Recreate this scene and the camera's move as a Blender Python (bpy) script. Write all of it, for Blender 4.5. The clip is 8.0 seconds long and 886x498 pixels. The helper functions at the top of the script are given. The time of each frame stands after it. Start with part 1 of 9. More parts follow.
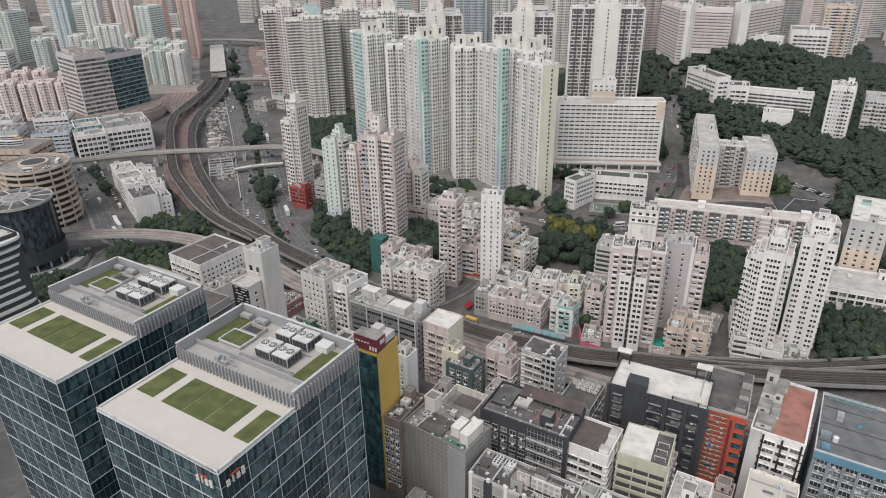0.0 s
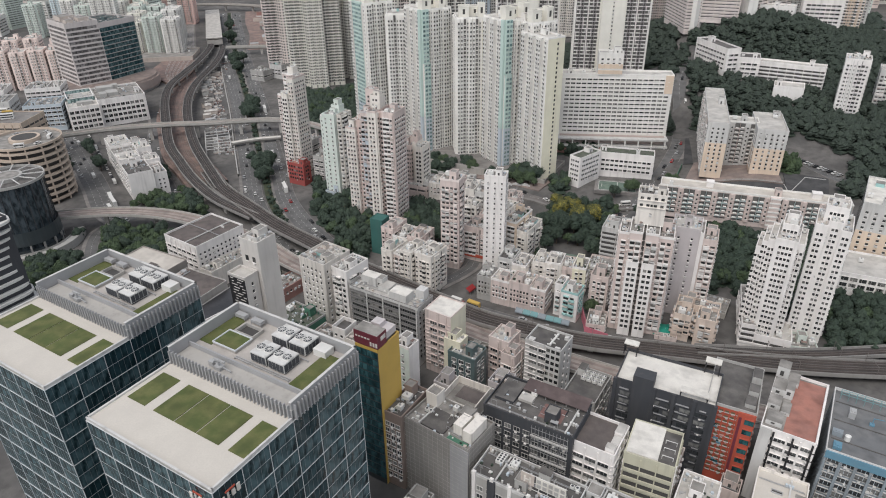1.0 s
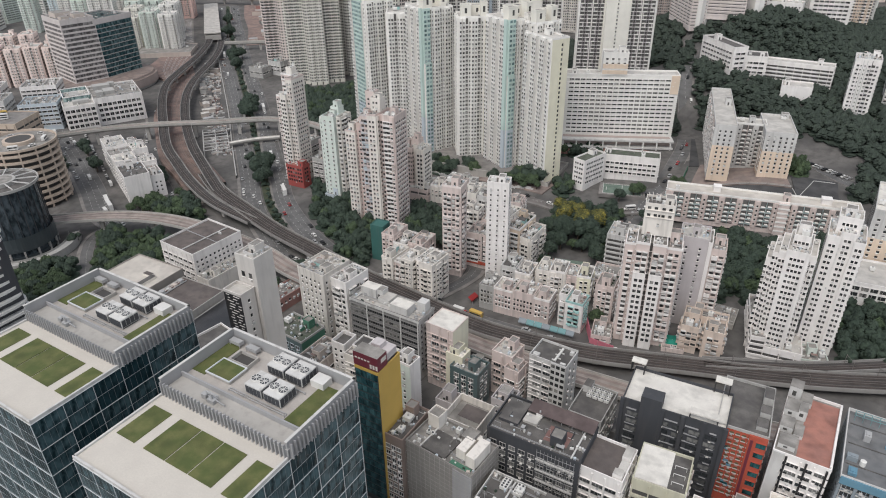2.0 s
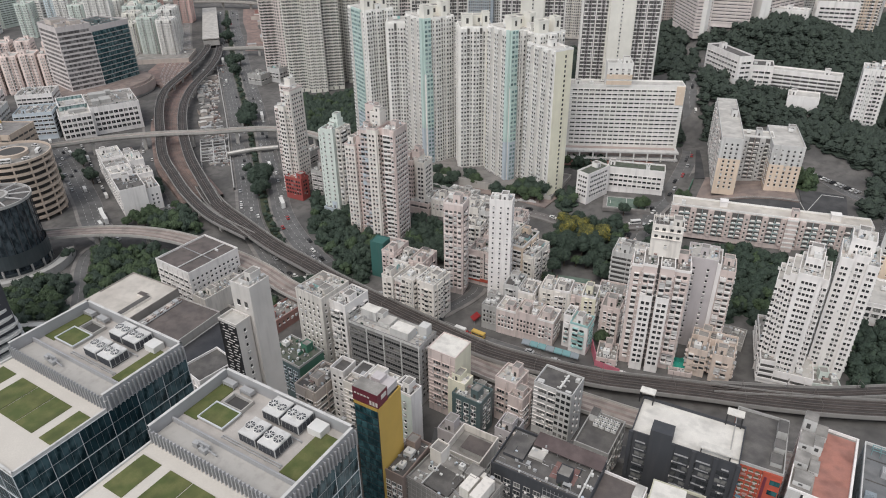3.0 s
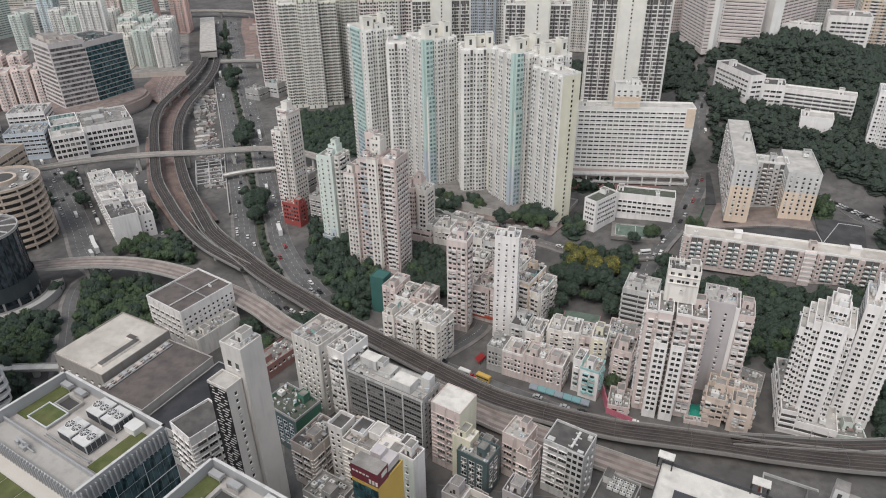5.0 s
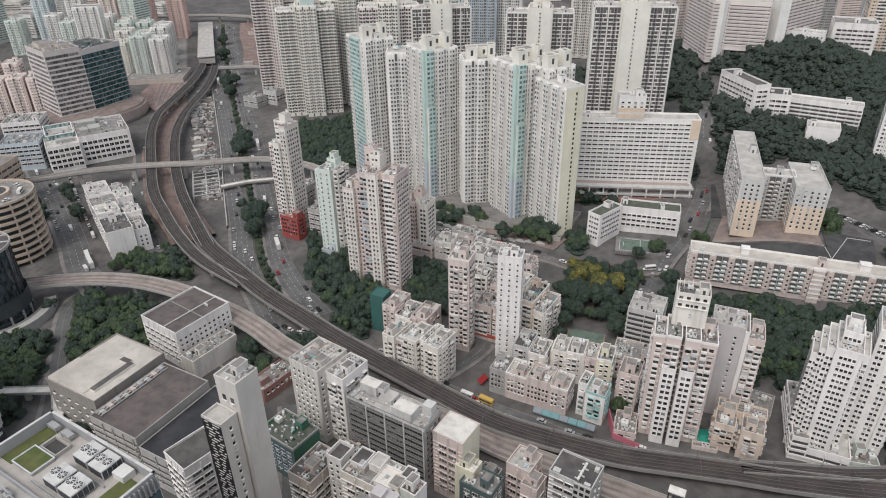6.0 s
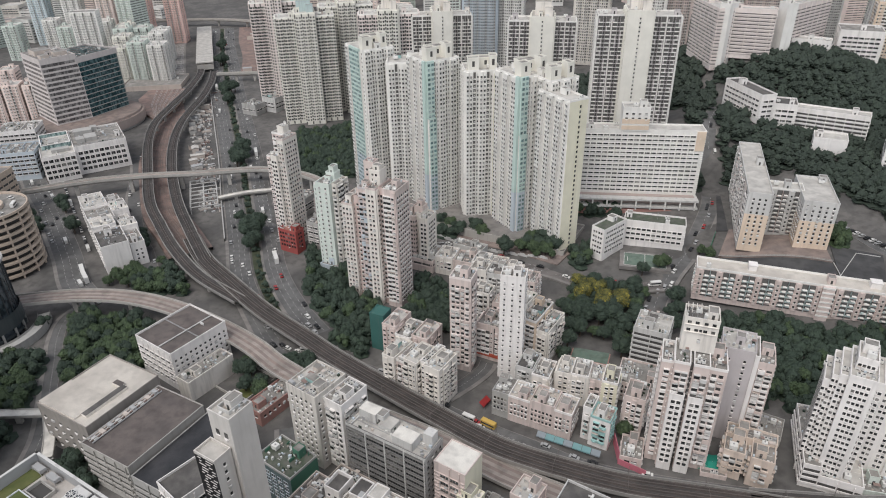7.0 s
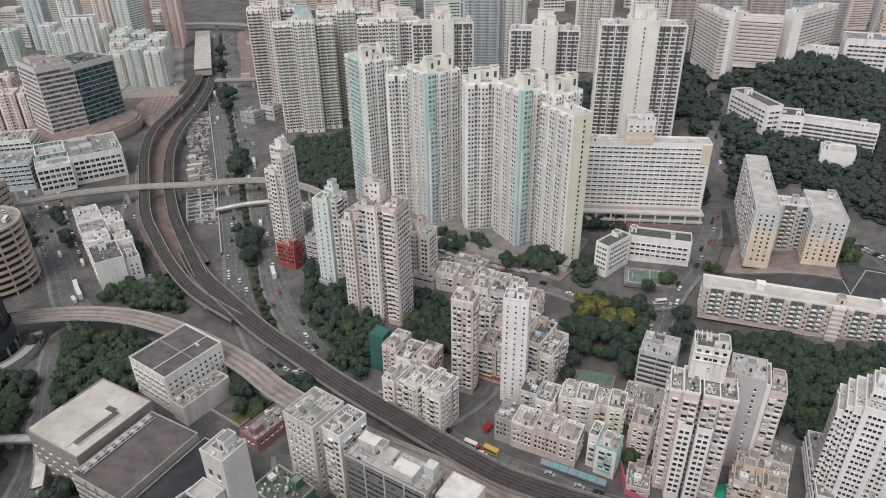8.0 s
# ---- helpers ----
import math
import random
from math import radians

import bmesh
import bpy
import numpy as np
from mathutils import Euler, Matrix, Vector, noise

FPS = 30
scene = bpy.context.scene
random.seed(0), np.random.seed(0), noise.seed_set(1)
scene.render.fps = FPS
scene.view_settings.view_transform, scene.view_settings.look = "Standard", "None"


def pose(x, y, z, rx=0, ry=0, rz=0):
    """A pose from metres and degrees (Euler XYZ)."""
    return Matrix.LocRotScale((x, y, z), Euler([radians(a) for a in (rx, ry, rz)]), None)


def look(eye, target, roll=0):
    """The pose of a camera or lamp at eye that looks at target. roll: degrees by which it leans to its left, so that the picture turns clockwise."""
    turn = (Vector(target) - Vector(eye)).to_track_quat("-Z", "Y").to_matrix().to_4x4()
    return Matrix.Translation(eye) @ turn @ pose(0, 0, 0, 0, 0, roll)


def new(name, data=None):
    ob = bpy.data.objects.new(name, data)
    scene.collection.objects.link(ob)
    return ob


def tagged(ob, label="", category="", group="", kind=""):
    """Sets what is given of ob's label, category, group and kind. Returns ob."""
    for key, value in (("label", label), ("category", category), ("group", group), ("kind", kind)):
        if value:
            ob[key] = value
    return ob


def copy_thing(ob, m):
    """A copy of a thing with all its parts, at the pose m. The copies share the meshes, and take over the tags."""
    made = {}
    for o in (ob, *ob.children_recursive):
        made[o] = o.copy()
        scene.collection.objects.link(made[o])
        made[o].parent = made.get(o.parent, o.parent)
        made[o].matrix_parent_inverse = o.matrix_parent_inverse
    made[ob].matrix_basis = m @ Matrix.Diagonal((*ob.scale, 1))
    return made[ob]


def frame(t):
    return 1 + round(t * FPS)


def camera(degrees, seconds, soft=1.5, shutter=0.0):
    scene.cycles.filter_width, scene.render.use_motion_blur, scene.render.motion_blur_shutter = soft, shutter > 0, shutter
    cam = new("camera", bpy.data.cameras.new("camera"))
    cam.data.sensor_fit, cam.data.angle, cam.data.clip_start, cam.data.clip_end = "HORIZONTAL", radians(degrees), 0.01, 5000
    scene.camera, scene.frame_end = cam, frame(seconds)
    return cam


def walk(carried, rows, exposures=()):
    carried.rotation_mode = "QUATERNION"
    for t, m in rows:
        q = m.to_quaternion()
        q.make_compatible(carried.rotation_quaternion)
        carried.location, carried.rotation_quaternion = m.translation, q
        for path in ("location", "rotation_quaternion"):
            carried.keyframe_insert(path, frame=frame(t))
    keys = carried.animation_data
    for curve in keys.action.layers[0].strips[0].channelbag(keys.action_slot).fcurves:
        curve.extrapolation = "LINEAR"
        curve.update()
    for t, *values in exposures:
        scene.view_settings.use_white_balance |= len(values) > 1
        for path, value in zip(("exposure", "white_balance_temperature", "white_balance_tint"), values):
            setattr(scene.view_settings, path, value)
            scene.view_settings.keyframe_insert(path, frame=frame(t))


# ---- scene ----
cam = camera(67.11, 8.0, soft=1.05)
walk(cam, [
    (0, look((40.93, -38.85, 188.83), (-9.74, 226.24, 57.82), -0.92)),
    (0.5, look((39.47, -33.14, 190.93), (-10.59, 227.56, 51.19), -0.86)),
    (1, look((38.07, -27.63, 193.02), (-11.62, 230.37, 48.22), -0.81)),
    (2.5, look((34.35, -11.77, 199.32), (-15.36, 244.06, 50.73), -0.84)),
    (3, look((32.86, -6.13, 201.58), (-16.82, 249.79, 53.13), -0.84)),
    (3.5, look((31.48, -0.71, 203.73), (-18.22, 255.24, 55.35), -0.83)),
    (4, look((30.16, 4.30, 205.69), (-19.55, 260.30, 57.40), -0.84)),
    (4.5, look((29.06, 9.59, 207.83), (-20.90, 265.57, 59.57), -0.90)),
    (6, look((24.97, 25.67, 214.25), (-24.86, 281.71, 66.07), -0.99)),
    (6.5, look((23.87, 30.70, 216.00), (-26.01, 286.80, 67.95), -0.99)),
    (7, look((22.67, 36.10, 218.05), (-27.31, 292.20, 70.01), -1.01)),
    (7.5, look((21.17, 41.73, 220.15), (-28.70, 297.96, 72.30), -1.00)),
    (8, look((19.93, 47.26, 222.61), (-29.94, 303.34, 74.50), -0.97)),
])

# ---- daylight: an overcast sky with a weak wide sun ----
world = bpy.data.worlds.new("overcast")
scene.world = world
world.use_nodes = True
wn, wl = world.node_tree.nodes, world.node_tree.links
sky = wn.new("ShaderNodeTexSky")
sky.sky_type, sky.sun_disc = "NISHITA", False
sky.sun_elevation, sky.sun_rotation = radians(58), radians(200)
sky.air_density, sky.dust_density, sky.ozone_density = 1.0, 1.5, 2.0
pale = wn.new("ShaderNodeHueSaturation")
pale.inputs["Saturation"].default_value = 0.32
wl.new(sky.outputs[0], pale.inputs["Color"])
wl.new(pale.outputs[0], wn["Background"].inputs[0])
wn["Background"].inputs[1].default_value = 0.15
sun_data = bpy.data.lights.new("sun", "SUN")
sun_data.energy, sun_data.angle, sun_data.color = 1.25, radians(35), (1.0, 0.945, 0.885)
sun = new("sun", sun_data)
sun.matrix_world = look((0, 0, 300), (60, 170, 0))
scene.view_settings.exposure = 0.26

# ---- materials ----


def base_material(name, rough=0.8, metal=0.0):
    m = bpy.data.materials.new(name)
    m.use_nodes = True
    b = m.node_tree.nodes["Principled BSDF"]
    b.inputs["Roughness"].default_value, b.inputs["Metallic"].default_value = rough, metal
    return m, m.node_tree.nodes, m.node_tree.links, b


def mixed(n, l, factor, a, b):
    mix = n.new("ShaderNodeMix")
    mix.data_type = "RGBA"
    l.new(factor, mix.inputs[0])
    for value, slot in ((a, 6), (b, 7)):
        if isinstance(value, tuple):
            mix.inputs[slot].default_value = (*value, 1)
        else:
            l.new(value, mix.inputs[slot])
    return mix.outputs[2]


def noise_of(n, l, scale, stretch=(1, 1, 1), detail=4.0, lo=0.35, hi=0.65):
    co = n.new("ShaderNodeTexCoord")
    mp = n.new("ShaderNodeMapping")
    mp.inputs["Scale"].default_value = stretch
    nz = n.new("ShaderNodeTexNoise")
    nz.inputs["Scale"].default_value, nz.inputs["Detail"].default_value = scale, detail
    l.new(co.outputs["Object"], mp.inputs[0])
    l.new(mp.outputs[0], nz.inputs["Vector"])
    rg = n.new("ShaderNodeMapRange")
    rg.inputs[1].default_value, rg.inputs[2].default_value = lo, hi
    l.new(nz.outputs["Fac"], rg.inputs[0])
    return rg.outputs[0], nz.outputs["Fac"]


def paint(name, col, stain=0.35, dirt=(0.16, 0.145, 0.13), rough=0.85):
    """Weathered render or paint: rain streaks, broad blotches and a fine grain."""
    m, n, l, b = base_material(name, rough)
    streak, _ = noise_of(n, l, 0.55, (1, 1, 0.09), 7, 0.50, 0.88)
    blotch, raw = noise_of(n, l, 0.12, (1, 1, 1), 5, 0.35, 0.75)
    dark = tuple(c * (1 - stain) + d * stain for c, d in zip(col, dirt))
    soft = tuple(c * 0.86 for c in col)
    one = mixed(n, l, blotch, col, soft)
    two = mixed(n, l, streak, one, dark)
    l.new(two, b.inputs["Base Color"])
    _, fine = noise_of(n, l, 3.0)
    bump = n.new("ShaderNodeBump")
    bump.inputs["Strength"].default_value, bump.inputs["Distance"].default_value = 0.25, 0.08
    l.new(fine, bump.inputs["Height"])
    l.new(bump.outputs[0], b.inputs["Normal"])
    return m


def patchy(name, a, c, scale=0.25, rough=0.9, fine=2.5, spread=(0.38, 0.62), grimy=0.24):
    """Two-colour blotches with a finer grain: roofs, asphalt, soil."""
    m, n, l, b = base_material(name, rough)
    big, _ = noise_of(n, l, scale, (1, 1, 1), 6, *spread)
    small, raw = noise_of(n, l, fine, (1, 1, 1), 4, 0.3, 0.7)
    one = mixed(n, l, big, a, c)
    two = mixed(n, l, small, one, tuple((x + y) * 0.4 for x, y in zip(a, c)))
    half = n.new("ShaderNodeMix")
    half.data_type = "RGBA"
    half.inputs[0].default_value = 0.4
    l.new(one, half.inputs[6])
    l.new(two, half.inputs[7])
    grime, _ = noise_of(n, l, 0.22, (1, 1, 1), 9, 0.45, 0.85)
    worn = mixed(n, l, grime, half.outputs[2], tuple((x + y) * grimy for x, y in zip(a, c)))
    l.new(worn, b.inputs["Base Color"])
    bump = n.new("ShaderNodeBump")
    bump.inputs["Strength"].default_value, bump.inputs["Distance"].default_value = 0.4, 0.1
    l.new(raw, bump.inputs["Height"])
    l.new(bump.outputs[0], b.inputs["Normal"])
    return m


def pane_glass(name, dark, light, share=0.75, rough=0.12, single=False):
    """Window glass: mostly dark rooms, here and there a curtain behind the pane; reflections are blotched into the
    colour.
    """
    m, n, l, b = base_material(name, rough)
    if single:
        src = n.new("ShaderNodeObjectInfo").outputs["Random"]
    else:
        src = n.new("ShaderNodeNewGeometry").outputs["Random Per Island"]
    ramp = n.new("ShaderNodeValToRGB")
    ramp.color_ramp.elements[0].position, ramp.color_ramp.elements[1].position = share, min(1.0, share + 0.25)
    ramp.color_ramp.elements[0].color, ramp.color_ramp.elements[1].color = (*dark, 1), (*light, 1)
    l.new(src, ramp.inputs[0])
    # soft dark blotches painted in place of mirrored surroundings
    reflection, raw = noise_of(n, l, 0.5, (1, 1, 0.5), 6, 0.4, 0.62)
    l.new(mixed(n, l, reflection, ramp.outputs[0], tuple(x * 0.45 for x in dark)), b.inputs["Base Color"])
    b.inputs["IOR"].default_value = 1.45
    if single:
        bump = n.new("ShaderNodeBump")
        bump.inputs["Strength"].default_value, bump.inputs["Distance"].default_value = 0.12, 0.2
        l.new(raw, bump.inputs["Height"])
        l.new(bump.outputs[0], b.inputs["Normal"])
    return m


def leafy(name, a, c):
    m, n, l, b = base_material(name, 0.8)
    src = n.new("ShaderNodeNewGeometry").outputs["Random Per Island"]
    big, _ = noise_of(n, l, 0.35, (1, 1, 1), 3, 0.35, 0.65)
    fine, raw = noise_of(n, l, 2.6, (1, 1, 1), 5, 0.38, 0.66)
    one = mixed(n, l, src, a, c)
    two = mixed(n, l, big, one, tuple(x * 0.6 for x in a))
    three = mixed(n, l, fine, two, tuple(x * 0.7 for x in a))
    l.new(three, b.inputs["Base Color"])
    bump = n.new("ShaderNodeBump")
    bump.inputs["Strength"].default_value, bump.inputs["Distance"].default_value = 0.8, 0.35
    l.new(raw, bump.inputs["Height"])
    l.new(bump.outputs[0], b.inputs["Normal"])
    return m


WHITE = paint("white_paint", (0.855, 0.82, 0.79), 0.4)
ESTATE = paint("estate_paint", (0.835, 0.815, 0.775), 0.22)
WEATHERED = paint("weathered_cream_render", (0.68, 0.64, 0.59), 0.85)
CREAM = paint("cream_paint", (0.79, 0.745, 0.685), 0.6)
PALE_YELLOW = paint("pale_yellow_paint", (0.79, 0.755, 0.60), 0.25)
SALMON = paint("salmon_tile", (0.83, 0.60, 0.54), 0.2)
PALEBLUE = paint("pale_blue_tile", (0.68, 0.76, 0.78), 0.2)
PALEPINK = paint("pale_pink_tile", (0.85, 0.72, 0.665), 0.18)
GREYBROWN = paint("grey_brown_cladding", (0.62, 0.57, 0.55), 0.35)
SHAFT = paint("smooth_cream_render", (0.80, 0.775, 0.70), 0.14)
PALEROSE = paint("pale_rose_tile", (0.80, 0.715, 0.675), 0.25)
SMOOTH = paint("smooth_grey_render", (0.68, 0.645, 0.605), 0.3)
DARKSTONE = paint("dark_grey_render", (0.21, 0.205, 0.20), 0.4)
STAINED = paint("stained_concrete", (0.31, 0.285, 0.26), 0.7)
DARKAQUA = paint("faded_teal_canvas", (0.17, 0.32, 0.33), 0.4)
SLATE = paint("slate_glass_cladding", (0.105, 0.15, 0.152), 0.2, rough=0.3)
PINK = paint("pink_tile", (0.62, 0.49, 0.45), 0.45)
ROSE = paint("rose_tile", (0.68, 0.575, 0.535), 0.65)
BEIGE = paint("beige_tile", (0.70, 0.585, 0.50), 0.5)
HOARDING = paint("pink_hoarding", (0.56, 0.17, 0.22), 0.25)
TARPGREEN = paint("green_tarpaulin", (0.02, 0.27, 0.20), 0.1)
STEELBLUE = paint("steel_blue_render", (0.25, 0.285, 0.31), 0.4)
OXIDE = patchy("brown_oxide_sheet", (0.20, 0.11, 0.10), (0.28, 0.17, 0.15), 0.2)
PODIUMSTONE = paint("brown_podium_stone", (0.42, 0.345, 0.315), 0.3)
TAN = paint("tan_tile", (0.56, 0.49, 0.44), 0.45)
GREY = paint("grey_render", (0.42, 0.41, 0.39), 0.5)
PALEGREY = paint("pale_grey_render", (0.60, 0.59, 0.57), 0.6)
DARKGREY = paint("charcoal_render", (0.055, 0.058, 0.065), 0.2)
MINT = paint("mint_tile", (0.68, 0.74, 0.68), 0.3)
TEAL = paint("teal_tile", (0.54, 0.67, 0.62), 0.25)
AQUA = paint("aqua_paint", (0.36, 0.58, 0.56), 0.35)
PALEAQUA = paint("pale_aqua_paint", (0.52, 0.62, 0.61), 0.35)
BLUEGREY = paint("blue_grey_paint", (0.54, 0.60, 0.645), 0.3)
PEACH = paint("peach_paint", (0.74, 0.60, 0.47), 0.3)
YELLOW = paint("ochre_cladding", (0.60, 0.40, 0.10), 0.12, rough=0.6)
MAROON = paint("maroon_cladding", (0.17, 0.035, 0.05), 0.15, rough=0.5)
WETROOF = patchy("ponded_roof", (0.018, 0.019, 0.022), (0.055, 0.053, 0.055), 0.09, 0.3)
TAXIRED = paint("taxi_red", (0.32, 0.03, 0.03), 0.1, rough=0.4)
RAMP = paint("car_park_render", (0.56, 0.46, 0.375), 0.4)
BROWNTILE = paint("brown_tile", (0.29, 0.225, 0.195), 0.35)
RAILRUST = paint("rusty_rail", (0.17, 0.15, 0.14), 0.3, rough=0.4)
VIADUCT = paint("weathered_viaduct_concrete", (0.31, 0.298, 0.282), 0.6)
ORANGE = paint("orange_red_paint", (0.43, 0.085, 0.05), 0.2)
BLUE = paint("blue_paint", (0.13, 0.27, 0.36), 0.25)
SAGE = paint("sage_paint", (0.55, 0.53, 0.41), 0.5)
OLIVE = paint("olive_shutter", (0.13, 0.10, 0.055), 0.2)
PURPLEBROWN = patchy("purple_brown_sheet", (0.105, 0.078, 0.076), (0.145, 0.110, 0.105), 0.2)
LILAC = paint("grey_mauve_render", (0.57, 0.53, 0.53), 0.35)
REDBRICK = paint("red_paint", (0.36, 0.08, 0.07), 0.3)
DUSTYRED = paint("dusty_red_paint", (0.40, 0.22, 0.19), 0.4)
GREENNET = paint("green_net", (0.075, 0.20, 0.135), 0.35)
TEALNET = paint("teal_net", (0.04, 0.13, 0.115), 0.3)
GAUZE = paint("grey_scaffold_net", (0.30, 0.285, 0.265), 0.5)
CONCRETE = paint("concrete", (0.44, 0.42, 0.39), 0.5)
LOUVRE = paint("grey_louvre_metal", (0.36, 0.36, 0.365), 0.25, rough=0.5)
STONE = patchy("pale_roof_paving", (0.60, 0.56, 0.50), (0.57, 0.53, 0.475), 0.15, grimy=0.45)
ROOF = patchy("bitumen_roof", (0.20, 0.19, 0.175), (0.36, 0.34, 0.315), 0.18)
ROOFDECK = patchy("stained_roof_deck", (0.50, 0.465, 0.43), (0.41, 0.38, 0.35), 0.2, grimy=0.32)
BLUEROOF = patchy("blue_grey_roof_felt", (0.155, 0.16, 0.165), (0.20, 0.20, 0.20), 0.15)
ROOFDARK = patchy("dark_roof", (0.085, 0.08, 0.078), (0.16, 0.15, 0.14), 0.16)
ROOFLIGHT = patchy("pale_roof", (0.58, 0.555, 0.515), (0.44, 0.42, 0.39), 0.14, grimy=0.3)
ROOFRED = patchy("red_oxide_roof", (0.42, 0.19, 0.145), (0.33, 0.165, 0.135), 0.2)
ROOFCREAM = patchy("stained_cream_roof", (0.62, 0.575, 0.515), (0.47, 0.43, 0.385), 0.07, grimy=0.34)
ROOFBROWN = patchy("brown_felt_roof", (0.155, 0.13, 0.12), (0.11, 0.095, 0.09), 0.12)
ROOFWHITE = patchy("white_roof_coating", (0.76, 0.73, 0.67), (0.66, 0.63, 0.58), 0.2, grimy=0.27)
ASPHALT = patchy("asphalt", (0.112, 0.111, 0.110), (0.165, 0.162, 0.159), 0.06)
ROOFMOSS = patchy("mossy_roof_deck", (0.075, 0.10, 0.065), (0.14, 0.14, 0.12), 0.3)
STREET = patchy("worn_street", (0.185, 0.168, 0.158), (0.14, 0.13, 0.124), 0.08)
DARKLOT = patchy("dark_asphalt", (0.052, 0.052, 0.054), (0.085, 0.084, 0.084), 0.08)
REDPAVE = patchy("reddish_paving", (0.30, 0.235, 0.205), (0.22, 0.18, 0.165), 0.12)
PAVING = patchy("pavement_slabs", (0.27, 0.25, 0.235), (0.20, 0.19, 0.18), 0.1)
SOIL = patchy("ground_dust", (0.165, 0.155, 0.146), (0.088, 0.085, 0.082), 0.05)
BALLAST = patchy("track_ballast", (0.078, 0.064, 0.058), (0.050, 0.043, 0.040), 0.12)
DECKDARK = patchy("dirty_track_slab", (0.080, 0.073, 0.070), (0.055, 0.051, 0.049), 0.1)
RUST = patchy("rusty_ground", (0.31, 0.215, 0.185), (0.20, 0.155, 0.14), 0.1)
DECKROAD = patchy("flyover_concrete", (0.39, 0.335, 0.30), (0.29, 0.255, 0.23), 0.08)
GRASS = patchy("lawn", (0.075, 0.10, 0.028), (0.14, 0.145, 0.052), 0.3, grimy=0.3)
VERGE = patchy("shaded_verge", (0.042, 0.055, 0.03), (0.07, 0.078, 0.045), 0.4)
COURTGREEN = patchy("court_green", (0.13, 0.19, 0.15), (0.17, 0.22, 0.18), 0.3)
GLASS = pane_glass("window_glass", (0.045, 0.047, 0.048), (0.30, 0.29, 0.27), 0.62)
ESTGLASS = pane_glass("estate_window_glass", (0.07, 0.072, 0.072), (0.36, 0.36, 0.345), 0.35)
# flat grey that stands in for shade behind balconies, racks and grooves
RECESS_SHADE = paint("grey_recess_shade", (0.125, 0.12, 0.115), 0.3)
PALETEAL = pane_glass("pale_teal_glass", (0.19, 0.30, 0.30), (0.40, 0.52, 0.50), 0.35)
GLASSONE = pane_glass("window_glass_single", (0.045, 0.050, 0.054), (0.24, 0.24, 0.23), 0.5, single=True)
CURTAIN = pane_glass("curtain_wall_glass", (0.021, 0.050, 0.060), (0.078, 0.132, 0.147), 0.1, 0.06, True)
SLATEGLASS = pane_glass("slate_grey_glass", (0.055, 0.072, 0.086), (0.085, 0.105, 0.120), 0.2, 0.14)
GRIDLINE = paint("grey_glazing_bar", (0.13, 0.16, 0.17), 0.2, rough=0.4)
DEEPTEAL = pane_glass("deep_teal_glass", (0.03, 0.088, 0.102), (0.066, 0.16, 0.175), 0.2, 0.12, True)
SPANDREL = paint("dark_spandrel", (0.05, 0.062, 0.068), 0.15, rough=0.35)
BROWNGLASS = pane_glass("brown_glass", (0.17, 0.16, 0.158), (0.33, 0.315, 0.305), 0.3, 0.15)
RIPPLED = pane_glass("rippled_teal_glass", (0.030, 0.080, 0.092), (0.11, 0.19, 0.20), 0.25, 0.08)
TEALGLASS = pane_glass("teal_glass", (0.02, 0.07, 0.08), (0.04, 0.13, 0.14), 0.3, 0.1)
# near-black that puts the shade of openings and slots into the colour
SHADE = paint("dark_opening_shade", (0.07, 0.067, 0.064), 0.2)
MULLION = base_material("white_mullion", 0.45)[0]
MULLION.node_tree.nodes["Principled BSDF"].inputs["Base Color"].default_value = (0.62, 0.64, 0.65, 1)
METAL = paint("galvanised_metal", (0.40, 0.40, 0.40), 0.3, rough=0.45)
WHITEMETAL = paint("white_metal", (0.72, 0.71, 0.68), 0.25, rough=0.5)
BLACK = paint("black_metal", (0.02, 0.02, 0.022), 0.1, rough=0.5)
BARK = patchy("bark", (0.10, 0.075, 0.055), (0.06, 0.045, 0.035), 1.0)
LEAF = leafy("leaf", (0.050, 0.082, 0.038), (0.098, 0.142, 0.062))
LEAFDARK = leafy("dark_leaf", (0.038, 0.062, 0.043), (0.060, 0.090, 0.056))
LEAFHILL = leafy("hill_leaf", (0.042, 0.060, 0.045), (0.060, 0.084, 0.057))
LEAFYELLOW = leafy("flowering_leaf", (0.055, 0.075, 0.03), (0.46, 0.37, 0.05))
RUBBER = paint("rubber", (0.02, 0.02, 0.02), 0.1)

# ---- building blocks ----


